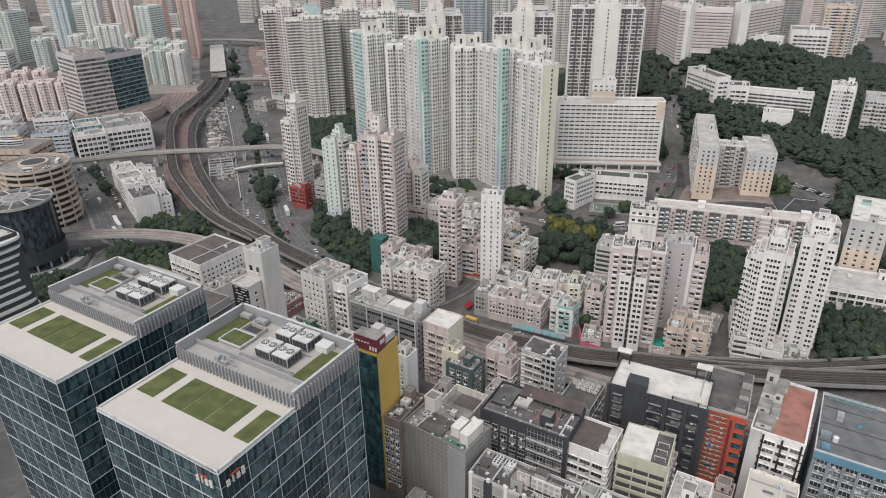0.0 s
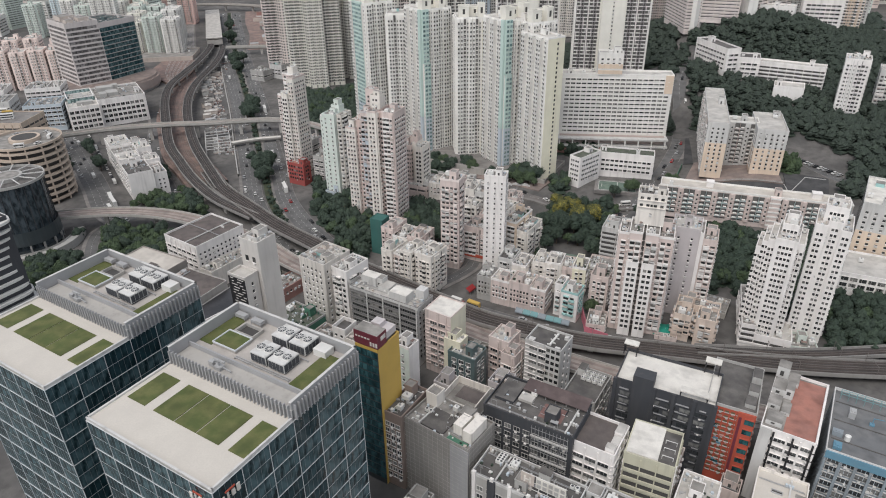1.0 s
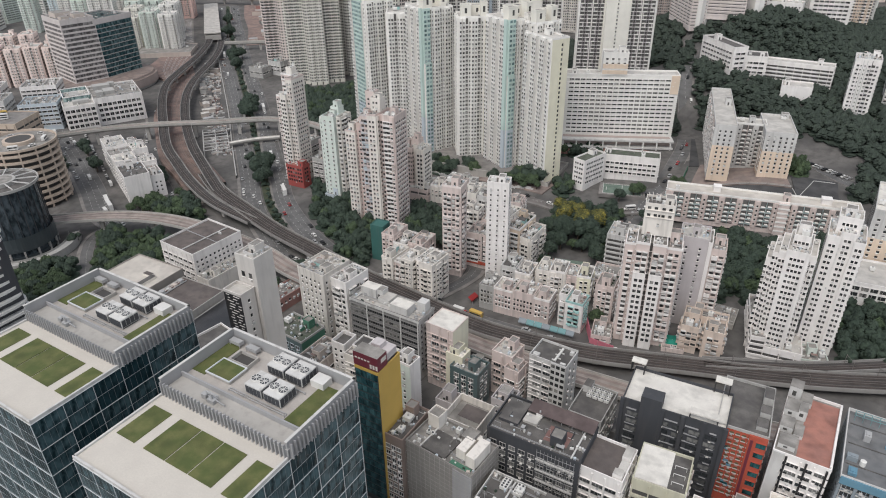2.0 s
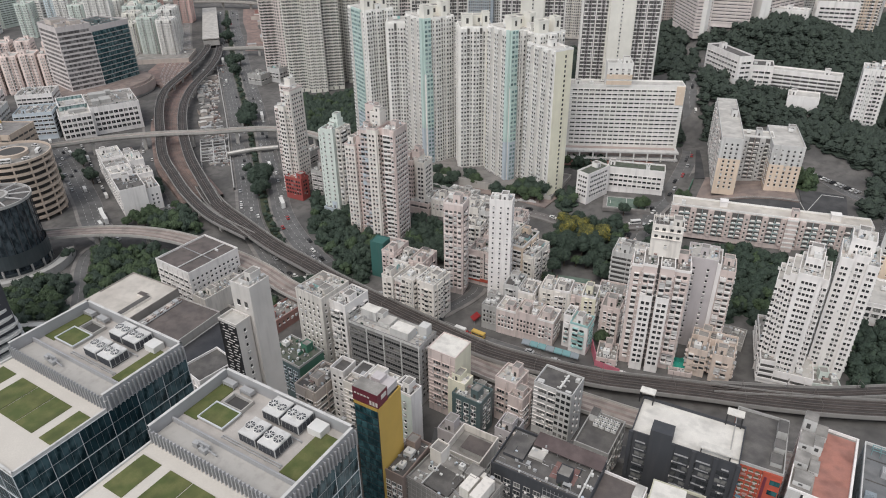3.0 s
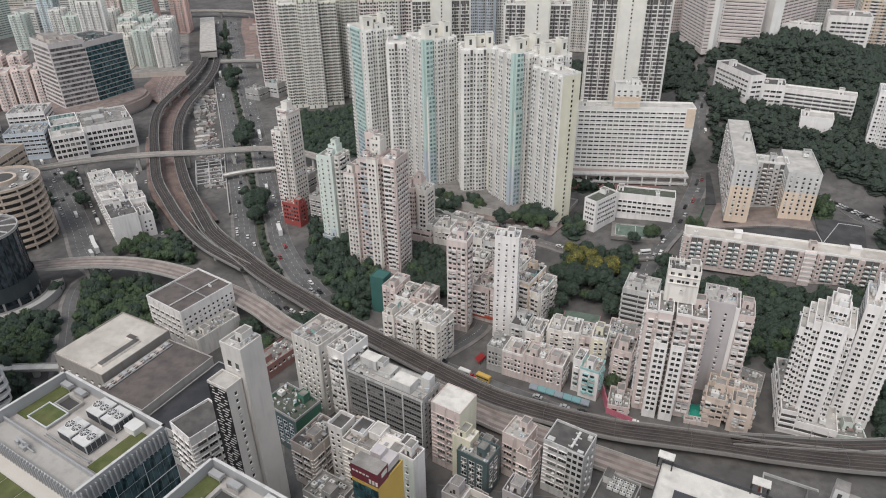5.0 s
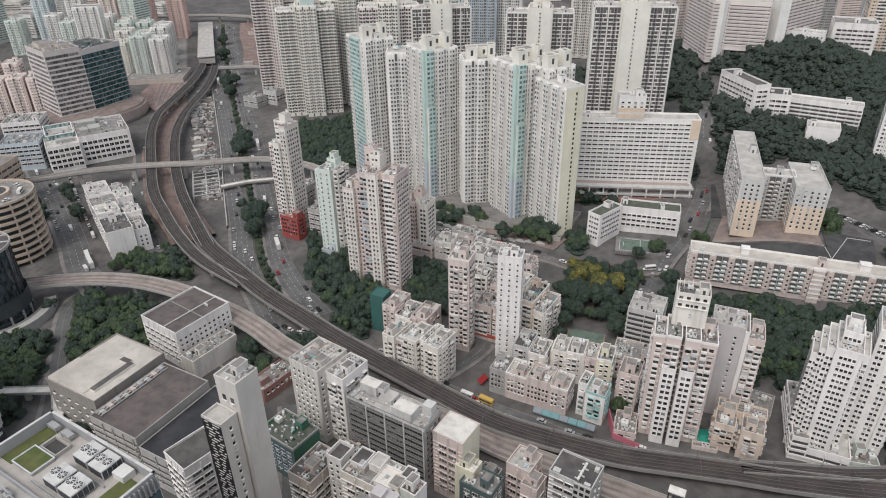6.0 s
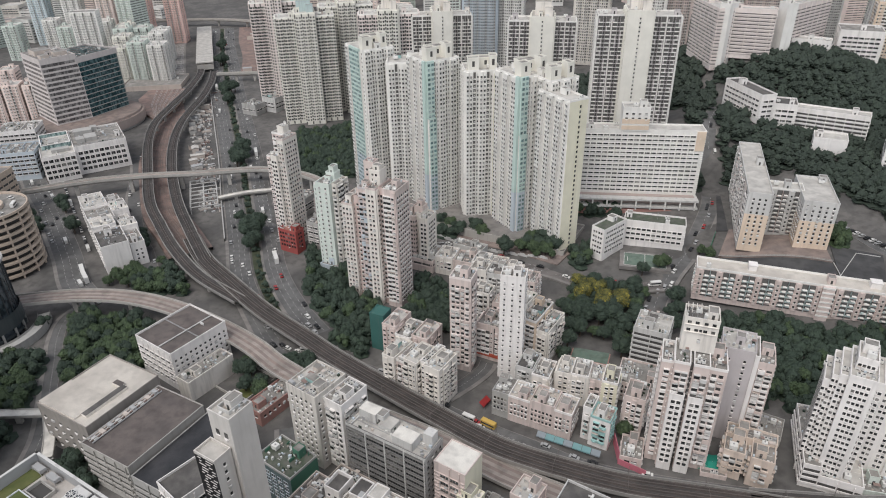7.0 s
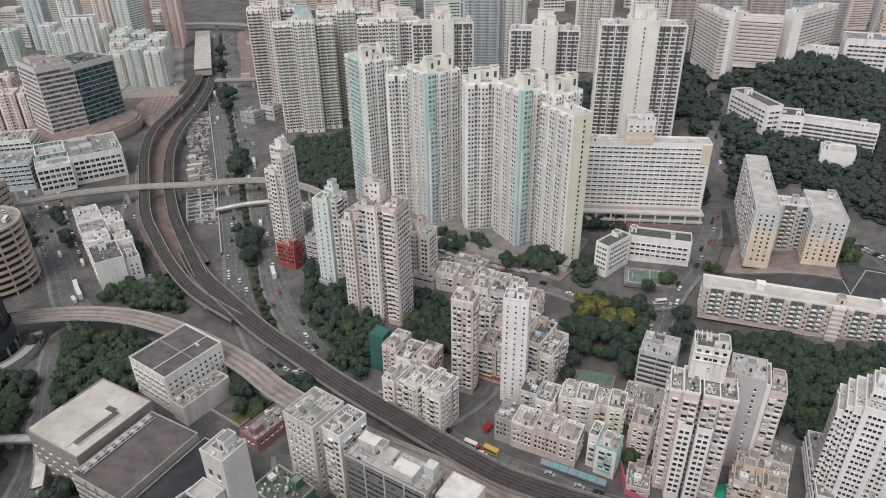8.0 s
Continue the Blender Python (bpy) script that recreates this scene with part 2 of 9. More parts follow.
class Geo:
    """Collects faces for one mesh."""

    def __init__(self):
        self.v, self.f, self.m = [], [], []

    def quad(self, a, b, c, d, m=0):
        k = len(self.v)
        self.v += [a, b, c, d]
        self.f.append((k, k + 1, k + 2, k + 3))
        self.m.append(m)

    def box(self, x, y, z, w, d, h, m=0, mt=None, turn=0.0, bottom=False):
        """A box on (x, y, z), the middle of its base."""
        c, s = math.cos(radians(turn)), math.sin(radians(turn))
        k = len(self.v)
        for zz in (z, z + h):
            for a, b in ((-w / 2, -d / 2), (w / 2, -d / 2), (w / 2, d / 2), (-w / 2, d / 2)):
                self.v.append((x + a * c - b * s, y + a * s + b * c, zz))
        self.f += [(k, k + 1, k + 5, k + 4), (k + 1, k + 2, k + 6, k + 5), (k + 2, k + 3, k + 7, k + 6), (k + 3, k, k + 4, k + 7), (k + 4, k + 5, k + 6, k + 7)]
        self.m += [m] * 4 + [m if mt is None else mt]
        if bottom:
            self.f.append((k + 3, k + 2, k + 1, k))
            self.m.append(m)

    def prism(self, poly, z0, z1, m=0, mt=None):
        k, n = len(self.v), len(poly)
        self.v += [(x, y, z0) for x, y in poly] + [(x, y, z1) for x, y in poly]
        for i in range(n):
            j = (i + 1) % n
            self.f.append((k + i, k + j, k + n + j, k + n + i))
            self.m.append(m)
        self.f.append(tuple(range(k + n, k + 2 * n)))
        self.m.append(m if mt is None else mt)

    def ring(self, w, d, z0, z1, t, m=0, x=0, y=0):
        """Four walls of thickness t round a rectangle."""
        self.box(x, y - d / 2 + t / 2, z0, w, t, z1 - z0, m)
        self.box(x, y + d / 2 - t / 2, z0, w, t, z1 - z0, m)
        self.box(x - w / 2 + t / 2, y, z0, t, d - 2 * t, z1 - z0, m)
        self.box(x + w / 2 - t / 2, y, z0, t, d - 2 * t, z1 - z0, m)

    def tube(self, x, y, z, r, h, m=0, n=16, r2=None):
        k, r2 = len(self.v), r if r2 is None else r2
        for i in range(n):
            a = 2 * math.pi * i / n
            self.v.append((x + r * math.cos(a), y + r * math.sin(a), z))
        for i in range(n):
            a = 2 * math.pi * i / n
            self.v.append((x + r2 * math.cos(a), y + r2 * math.sin(a), z + h))
        for i in range(n):
            j = (i + 1) % n
            self.f.append((k + i, k + j, k + n + j, k + n + i))
            self.m.append(m)
        self.f.append(tuple(range(k + n, k + 2 * n)))
        self.m.append(m)

    def beam(self, a, b, t, m=0):
        """A square bar from a to b."""
        a, b = Vector(a), Vector(b)
        ax = (b - a).normalized()
        side = ax.cross(Vector((0, 0, 1)) if abs(ax.z) < 0.9 else Vector((1, 0, 0))).normalized() * t / 2
        up = ax.cross(side).normalized() * t / 2
        k = len(self.v)
        for p in (a, b):
            for o in (side + up, up - side, -side - up, side - up):
                self.v.append(tuple(p + o))
        self.f += [(k, k + 1, k + 5, k + 4), (k + 1, k + 2, k + 6, k + 5), (k + 2, k + 3, k + 7, k + 6), (k + 3, k, k + 4, k + 7), (k + 3, k + 2, k + 1, k), (k + 4, k + 5, k + 6, k + 7)]
        self.m += [m] * 6

    def mesh(self, name, mats):
        me = bpy.data.meshes.new(name)
        me.from_pydata(self.v, [], self.f)
        for mat in mats:
            me.materials.append(mat)
        me.polygons.foreach_set("material_index", self.m)
        me.update()
        return me


def part(name, geo, mats, parent, label="", kind=""):
    ob = new(name, geo.mesh(name, mats if isinstance(mats, (list, tuple)) else [mats]))
    ob.parent = parent
    return tagged(ob, label, "", "", kind)


def thing(name, label, category, x, y, z, turn=0.0, group="", kind=""):
    ob = new(name)
    ob.matrix_world = pose(x, y, z, 0, 0, turn)
    ob.empty_display_size = 0.5
    return tagged(ob, label, category, group, kind)


GROUND = [(0, 90, 1), (160, 90, 1), (-150, 90, 1), (0, 250, 1), (157, 249, 1.5), (-100, 255, 1), (-145, 370, 3.5), (-250, 340, 3), (-300, 450, 5.5), (-350, 600, 8.5),
          (-400, 750, 11), (-520, 950, 12), (34, 406, 12), (76, 393, 13.5), (125, 480, 19), (172, 394, 23), (205, 415, 24), (152, 555, 54), (218, 532, 43), (240, 460, 36),
          (195, 650, 80), (30, 600, 32), (-62, 430, 9), (-62, 335, 3), (150, 335, 7), (100, 350, 8), (47, 355, 6), (260, 300, 12), (330, 560, 62), (-200, 640, 9), (0, 950, 75), (64, 243, 1.0), (84, 248, 1.2), (100, 238, 1.2), (60, 285, 2.2), (110, 268, 2.0), (32, 280, 1.4), (45, 254, 1.0), (128, 262, 1.8)]


def ground_z(x, y):
    top = low = 0.0
    for a, b, z in GROUND:
        k = 1.0 / ((x - a) ** 2 + (y - b) ** 2 + 160.0) ** 1.6
        top += k * z
        low += k
    return top / low




def openings(length, z0, z1, pitch, floor, ww, wh, sill=0.9):
    """Window places on one wall: middle along it and height of the sill."""
    n = max(1, int((length - 0.5) // pitch))
    start = -(n - 1) * pitch / 2
    rows = int((z1 - z0) // floor)
    return [(start + i * pitch, z0 + j * floor + sill) for j in range(rows) for i in range(n)]


def wall_point(side, w, d, u, out):
    """A place on a wall: u metres along it, out metres before it."""
    if side == "f":
        return (u, -d / 2 - out)
    if side == "r":
        return (w / 2 + out, u)
    if side == "b":
        return (-u, d / 2 + out)
    return (-w / 2 - out, -u)


TURN = {"f": 0, "r": 90, "b": 180, "l": 270}
window_meshes = {}
FOOT, ROADS = [], []


def single_window(ww, wh, frame_mat, glass, bars):
    """One window with frame, mullions, sill and pane, looking along -y, from the middle of its sill."""
    key = (round(ww, 1), round(wh, 1), frame_mat.name, glass.name, bars)
    if key not in window_meshes:
        g = Geo()
        g.quad((-ww / 2, -0.03, 0), (ww / 2, -0.03, 0), (ww / 2, -0.03, wh), (-ww / 2, -0.03, wh), 1)
        g.box(0, -0.14, -0.12, ww + 0.3, 0.28, 0.12, 0, bottom=True)
        g.box(0, -0.08, wh, ww + 0.2, 0.16, 0.14, 0, bottom=True)
        for i in range(bars + 1):
            g.box(-ww / 2 + ww * i / bars, -0.06, 0, 0.1, 0.12, wh, 0)
        window_meshes[key] = g.mesh("window", [frame_mat, glass])
    return window_meshes[key]


def wall_windows(owner, side, w, d, z0, z1, style, near, rnd, stuff, heading):
    """Windows of one wall in the given style: (kind, pitch, floor, width, height)."""
    kind, pitch, floor, ww, wh = style
    length = w if side in "fb" else d
    if kind == "none" or length < 2:
        return
    c, s = math.cos(radians(TURN[side])), math.sin(radians(TURN[side]))

    def at(u, out):
        return wall_point(side, w, d, u, out)

    def slab(u, z, a, out, h, m):
        x, y = at(u, out / 2)
        stuff.box(x, y, z, a, out, h, m, turn=TURN[side], bottom=True)

    def pane(u, z, a, h, out=0.04, m=1):
        p, q = at(u - a / 2, out), at(u + a / 2, out)
        stuff.quad((*p, z), (*q, z), (*q, z + h), (*p, z + h), m)

    places = openings(length, z0, z1, pitch, floor, ww, wh)
    cols = sorted({u for u, _ in places})
    rows = sorted({z for _, z in places})
    north = math.cos(radians(heading) + radians({"f": 180, "r": 270, "b": 0, "l": 90}[side]))
    if side == "b" or north > 0.28:
        # walls that face north carry plain windows only
        for u, z in places:
            pane(u, z, min(ww, pitch * 0.8), wh)
        return
    if kind == "striped":
        # pairs of white balcony stacks, either side of a slot painted as shade, between white fins
        n = max(1, round(length / 10))
        unit = length / n
        for k in range(n):
            mid = -length / 2 + unit * (k + 0.5)
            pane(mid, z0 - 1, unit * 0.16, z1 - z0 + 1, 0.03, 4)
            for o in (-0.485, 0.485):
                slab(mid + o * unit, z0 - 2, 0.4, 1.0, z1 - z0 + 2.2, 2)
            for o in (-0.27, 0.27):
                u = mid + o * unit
                # grey sheet painted as the shade behind the balcony stack
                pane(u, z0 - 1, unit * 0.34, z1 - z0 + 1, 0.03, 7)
                for z in rows:
                    slab(u, z - 0.9, unit * 0.31, 1.0, 0.6, 2)
                    if rnd.random() < 0.6:
                        slab(u + rnd.choice((-0.1, 0.1)) * unit, z - 0.2, unit * 0.07, 0.8, 2.05, 0)
            for z in rows:
                slab(mid, z - 1.0, unit * 0.16, 0.2, 0.5, 0)
        return
    if kind == "ribbed":
        # projecting bays with two small windows a floor, parted by grooves with shade painted in
        n = max(1, round(length / pitch))
        unit = length / n
        for k in range(n):
            u = -length / 2 + unit * (k + 0.5)
            slab(u, z0 - 3, unit - 1.3, 1.3, z1 - z0 + 3.2, 0)
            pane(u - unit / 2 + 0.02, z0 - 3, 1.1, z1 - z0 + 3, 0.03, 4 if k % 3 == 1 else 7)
            for z in rows:
                slab(u - unit / 2, z - 0.9, 1.2, 0.6, 0.9, 0)
            for z in rows:
                for o in (-0.21, 0.21):
                    pane(u + o * unit, z, ww, wh, 1.34, 1)
                slab(u, z - 0.2, unit - 1.6, 1.5, 0.2, 2)
                if rnd.random() < 0.5:
                    slab(u + rnd.choice((-0.2, 0.2)) * unit, z - 0.7, 0.7, 1.7, 0.45, 3)
        return
    if kind == "ribbon":
        # continuous glazing between thin floor slabs
        for z in rows:
            slab(0, z - 0.9, length + 0.4, 0.45, floor - wh, 2)
            for u in cols:
                pane(u, z - 0.9 + floor - wh, pitch * 0.985, wh, 0.05)
        return
    if kind == "estate":
        # paired bays, then a column of drying racks on a sheet coloured as shade, then a flat column with small windows
        for i, u in enumerate(cols):
            sort = (0, 0, 2, 1)[i % 4]
            if sort == 0:
                slab(u, z0 - 2, pitch * 0.84, 1.0, z1 - z0 + 2.2, 0)
            elif sort == 2:
                for o in (-0.47, 0.47):
                    slab(u + o * pitch, z0 - 2, 0.22, 1.35, z1 - z0 + 2, 0)
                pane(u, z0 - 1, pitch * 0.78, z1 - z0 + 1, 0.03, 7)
            for z in rows:
                if sort == 0:
                    pane(u, z, ww * 0.72, wh * 0.72, 1.03, 6)
                    slab(u, z - 0.2, ww * 0.9, 1.31, 0.2, 2)
                    if rnd.random() < 0.5:
                        slab(u + rnd.choice((-0.3, 0.3)), z - 0.72, 0.62, 1.45, 0.46, 3)
                elif sort == 1:
                    pane(u, z, ww * 0.5, wh * 0.66, 0.04, 6)
                    slab(u, z - 0.18, ww * 0.7, 0.3, 0.18, 2)
                else:
                    slab(u, z - 1.0, pitch * 0.7, 0.75, 0.75, 2)
                    if rnd.random() < 0.6:
                        slab(u + rnd.uniform(-0.25, 0.25), z + 0.2, 0.6, 0.5, 0.5, 3)
        return
    if kind == "racks":
        # tinted solid columns between galleries backed by shade-coloured sheets, hung with white drying racks
        for z in rows:
            slab(0, z - 0.75, length, 0.5, 0.22, 0)
        for i, u in enumerate(cols):
            if i % 3 == 0:
                slab(u, z0 - 1, pitch * 0.6, 0.9, z1 - z0 + 1, 0)
            else:
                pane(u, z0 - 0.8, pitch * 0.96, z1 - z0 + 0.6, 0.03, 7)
                slab(u + pitch * (0.5 if i % 3 == 1 else -0.5), z0 - 1, 0.3, 0.8, z1 - z0 + 1, 5)
            for z in rows:
                if i % 3 == 0:
                    pane(u, z, pitch * 0.3, wh * 0.6, 0.94)
                    slab(u, z - 0.15, pitch * 0.42, 1.15, 0.15, 2)
                    continue
                slab(u, z - 0.6, pitch * 0.9, 0.55, 0.85, rnd.choice((3, 3, 5, 0)))
                slab(u + rnd.uniform(-0.2, 0.2), z + 0.35 + 0.5 * (i % 3 - 1), pitch * rnd.uniform(0.5, 0.7), 1.7, 0.16, 2)
                if rnd.random() < 0.7:
                    slab(u + rnd.uniform(-0.5, 0.5), z - 0.1, pitch * rnd.uniform(0.15, 0.4), 1.2, rnd.uniform(0.4, 0.9), rnd.choice((2, 2, 3, 5)))
        return
    if kind == "bay2":
        # a flat pier with two windows a floor side by side, hooded
        for u, z in places:
            for o in (-ww * 0.32, ww * 0.32):
                pane(u + o, z, ww * 0.46, wh, 0.04)
            slab(u, z - 0.14, ww * 1.2, 0.2, 0.14, 2)
            slab(u, z + wh, ww * 1.2, 0.16, 0.1, 2)
            if rnd.random() < 0.5:
                slab(u + rnd.choice((-0.6, 0.6)), z - 0.68, 0.7, 0.55, 0.45, rnd.choice((2, 3)))
        return
    if kind == "resi":
        # columns of different sorts: bays, plain windows, balconies, bathroom windows with pipes
        sorts = [rnd.choice((0, 1, 1, 2, 2, 3)) for _ in cols]
        for i, u in enumerate(cols):
            sort = sorts[i]
            if sort == 1:
                slab(u, z0 - 0.5, ww + 0.8, 0.6, z1 - z0 + 0.5, 0)
            if sort == 3:
                slab(u + 0.5, z0 - 3, 0.16, 0.2, z1 - z0 + 3, 3)
                slab(u + 0.85, z0 - 3, 0.12, 0.16, z1 - z0 + 3, 5)
            if i and i % 4 == 0:
                # dark strip drawn as the shade of a narrow slot
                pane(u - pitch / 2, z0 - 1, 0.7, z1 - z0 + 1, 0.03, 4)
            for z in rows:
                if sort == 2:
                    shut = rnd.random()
                    # dark sheet standing in for the shade at the back of the balcony
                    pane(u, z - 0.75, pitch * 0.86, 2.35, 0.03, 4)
                    slab(u, z - 1.0, pitch * 0.94, 0.75, 0.95, 2)
                    if shut < 0.45:
                        pane(u, z, pitch * 0.8, wh, 0.72)
                        slab(u, z + wh, pitch * 0.94, 0.75, 0.35, 2)
                    elif shut < 0.6:
                        slab(u, z + wh - 0.1, pitch * 0.9, 0.95, 0.12, 5)
                elif sort == 3:
                    pane(u - 0.4, z + 0.3, 0.7, 0.8)
                    slab(u - 0.4, z - 0.1, 0.8, 0.4, 0.3, 3)
                else:
                    out = 0.04 + (0.6 if sort == 1 else 0.0)
                    pane(u, z, ww, wh, out)
                    slab(u, z - 0.14, ww + 0.35, out + 0.3, 0.14, 2)
                    slab(u, z + wh, ww + 0.3, out + 0.35, 0.1, 2)
                    if rnd.random() < 0.6:
                        slab(u + rnd.uniform(-0.35, 0.35), z - 0.66, 0.72, out + 0.5, 0.46, rnd.choice((2, 2, 3)))
                    if rnd.random() < 0.15:
                        slab(u, z - 0.15, ww + 0.2, out + 0.6, wh * rnd.uniform(0.3, 0.9), rnd.choice((3, 5)))
        return
    if kind in ("plain", "balcony"):
        for u, z in places:
            i = cols.index(u)
            if kind == "balcony" and i % 3 != 2:
                # balcony shade laid on the wall as a dark sheet
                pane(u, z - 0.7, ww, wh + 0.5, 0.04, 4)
                slab(u, z - 1.0, pitch * 0.92, 0.9, 0.95 if rnd.random() < 0.85 else 1.9, rnd.choice((2, 2, 2, 0, 3)))
                if rnd.random() < 0.35:
                    pane(u, z, pitch * 0.84, wh * 0.95, 0.88)
                    slab(u, z + wh * 0.95, pitch * 0.92, 0.92, 0.4, rnd.choice((2, 3)))
                elif rnd.random() < 0.3:
                    slab(u, z + wh * 0.8, pitch * 0.9, 1.3, 0.12, rnd.choice((3, 5)))
                if rnd.random() < 0.5:
                    pane(u + rnd.uniform(-0.3, 0.3), z, ww * 0.6, wh * 0.9, 0.3)
                if rnd.random() < 0.4:
                    slab(u + rnd.uniform(-0.5, 0.5), z - 0.9, 0.7, 1.35, 0.5, 3)
                continue
            pane(u, z, ww, wh)
            slab(u, z - 0.14, ww + 0.35, 0.39, 0.14, 2)
            if rnd.random() < 0.55:
                slab(u + rnd.uniform(-0.3, 0.3), z - 0.62, 0.75, 0.54, 0.46, 2 if rnd.random() < 0.7 else 3)
            if rnd.random() < 0.12:
                slab(u, z - 0.1, ww + 0.2, 0.6, wh * 0.8, 3)
    elif kind == "band":
        for z in rows:
            slab(0, z - 0.25, length - 0.2, 0.3, 0.25, 2)
            slab(0, z + wh, length - 0.2, 0.35, 0.18, 2)
        for u in cols:
            slab(u + pitch / 2, z0, 0.5, 0.4, z1 - z0, 0)
        if near:
            me = single_window(ww, wh, near, GLASSONE, max(2, int(ww / 1.1)))
            for u, z in places:
                ob = new("window", me)
                ob.parent = owner
                x, y = at(u, 0.0)
                ob.matrix_local = pose(x, y, z, 0, 0, TURN[side])
                for _ in range(2):
                    if rnd.random() < 0.45:
                        slab(u + rnd.uniform(-0.45, 0.45) * ww, z - rnd.uniform(0.1, 0.9), rnd.uniform(0.5, 1.1), rnd.uniform(0.5, 0.9), rnd.uniform(0.35, 0.6), rnd.choice((2, 3, 3, 5)))
                if rnd.random() < 0.15:
                    slab(u - ww / 2, z - 2.0, 0.14, 0.55, floor, 3)
        else:
            for u, z in places:
                pane(u, z, ww, wh)
                for k in range(1, int(ww / 1.2)):
                    slab(u - ww / 2 + k * 1.2, z, 0.08, 0.1, wh, 2)
                if rnd.random() < 0.35:
                    slab(u + rnd.uniform(-0.3, 0.3) * ww, z - 0.7, 0.9, 0.7, 0.5, 2)
    elif kind == "single":
        me = single_window(ww, wh, near or WHITEMETAL, GLASSONE, 2)
        for u, z in places:
            ob = new("window", me)
            ob.parent = owner
            x, y = at(u, 0.0)
            ob.matrix_local = pose(x, y, z, 0, 0, TURN[side])
            if rnd.random() < 0.45:
                slab(u + rnd.uniform(-0.3, 0.3), z - 0.7, 0.8, 0.6, 0.5, 2)
    elif kind == "slot":
        for z in rows:
            # long dark band coloured as shade within the open storey
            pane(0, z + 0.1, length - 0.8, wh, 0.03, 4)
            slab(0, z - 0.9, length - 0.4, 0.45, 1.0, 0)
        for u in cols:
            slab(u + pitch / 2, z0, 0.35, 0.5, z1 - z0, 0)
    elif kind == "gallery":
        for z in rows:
            # grey band coloured as the shade inside an open gallery
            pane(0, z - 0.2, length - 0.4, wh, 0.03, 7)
            slab(0, z - 0.75, length, 0.9, 0.25, 0)
        for u in cols:
            slab(u + pitch / 2, z0, 0.3, 0.95, z1 - z0, 0)
            for z in rows:
                if rnd.random() < 0.9:
                    slab(u + rnd.uniform(-0.6, 0.6), z - 0.5, pitch * rnd.uniform(0.2, 0.55), 1.15, rnd.uniform(0.6, 1.5), rnd.choice((2, 2, 2, 3, 5)))
                    slab(u, z + rnd.uniform(0.3, 0.9), pitch * rnd.uniform(0.3, 0.6), 1.5, 0.1, 2)
                if rnd.random() < 0.6:
                    slab(u + rnd.uniform(-1, 1), z + 0.2, 0.5, 0.4, 1.1, rnd.choice((2, 3, 4)))


def roof_clutter(owner, w, d, top, rnd, amount, wall):
    """Stair house, water tanks, air units and pipes, each a part."""
    placed = []

    def spot(a, b):
        for _ in range(12):
            x, y = rnd.uniform(-w / 2 + a / 2 + 0.8, w / 2 - a / 2 - 0.8), rnd.uniform(-d / 2 + b / 2 + 0.8, d / 2 - b / 2 - 0.8)
            if all(abs(x - p) > (a + r) / 2 + 0.2 or abs(y - q) > (b + s) / 2 + 0.2 for p, q, r, s in placed):
                placed.append((x, y, a, b))
                return x, y
        return None

    for k in range(amount):
        which = k if k < 2 else rnd.randint(1, 5)
        if min(w, d) < 6 and which == 0:
            which = 2
        if which == 0:
            a, b, h = rnd.uniform(3, 4.5), rnd.uniform(3.5, 5), rnd.uniform(2.6, 4.5)
            q = spot(a, b)
            if q:
                g = Geo()
                g.box(*q, top, a, b, h, 0, 1)
                g.ring(a + 0.2, b + 0.2, top + h - 0.1, top + h + 0.35, 0.2, 0, *q)
                g.quad((q[0] - 0.5, q[1] - b / 2 - 0.03, top), (q[0] + 0.5, q[1] - b / 2 - 0.03, top), (q[0] + 0.5, q[1] - b / 2 - 0.03, top + 2.1), (q[0] - 0.5, q[1] - b / 2 - 0.03, top + 2.1), 2)
                part("stair_house", g, [wall, ROOF, SHADE], owner)
        elif which == 1:
            a = rnd.uniform(1.8, 3.2)
            q = spot(a, a)
            if q:
                g = Geo()
                for i in (-1, 1):
                    g.box(q[0] + i * a * 0.3, q[1], top, 0.25, a * 0.8, 0.6, 1)
                g.box(*q, top + 0.6, a, a * 0.9, rnd.uniform(1.2, 2.0), 0, bottom=True)
                g.tube(*q, top + 0.6, 0.3, 2.2, 1, 8)
                part("water_tank", g, [WHITEMETAL, METAL], owner)
        elif which in (2, 3):
            q = spot(3.0, 1.6)
            if q:
                g = Geo()
                for i in (-0.8, 0.8):
                    g.box(q[0] + i, q[1], top + 0.2, 1.3, 1.1, 1.2, 0, bottom=True)
                    g.tube(q[0] + i, q[1], top + 1.4, 0.42, 0.08, 1, 10)
                g.box(*q, top, 3.0, 1.3, 0.2, 1)
                part("air_conditioner", g, [WHITEMETAL, DARKGREY], owner)
        elif which == 4:
            a, b = rnd.uniform(2.5, 5), rnd.uniform(2, 4)
            q = spot(a, b)
            if q:
                g = Geo()
                h = rnd.uniform(1.9, 2.5)
                g.box(q[0], q[1], top + 0.003, a * 0.92, b * 0.92, h, 0)
                k = [(q[0] - a / 2, q[1] - b / 2, top + h), (q[0] + a / 2, q[1] - b / 2, top + h), (q[0] + a / 2, q[1] + b / 2, top + h + 0.4), (q[0] - a / 2, q[1] + b / 2, top + h + 0.4)]
                g.quad(*k, 1)
                part("roof_shed", g, [rnd.choice((GREY, PALEGREY, TAN, AQUA)), rnd.choice((METAL, ROOF, ROOFDARK, ROOFLIGHT))], owner)
        else:
            g = Geo()
            y = rnd.uniform(-d / 2 + 1, d / 2 - 1)
            g.beam((-w / 2 + 1, y, top + 0.35), (w / 2 - 1, y, top + 0.35), 0.22)
            for i in range(int(w // 3)):
                g.box(-w / 2 + 1.5 + i * 3, y, top, 0.15, 0.3, 0.3)
            part("roof_pipe", g, METAL, owner)
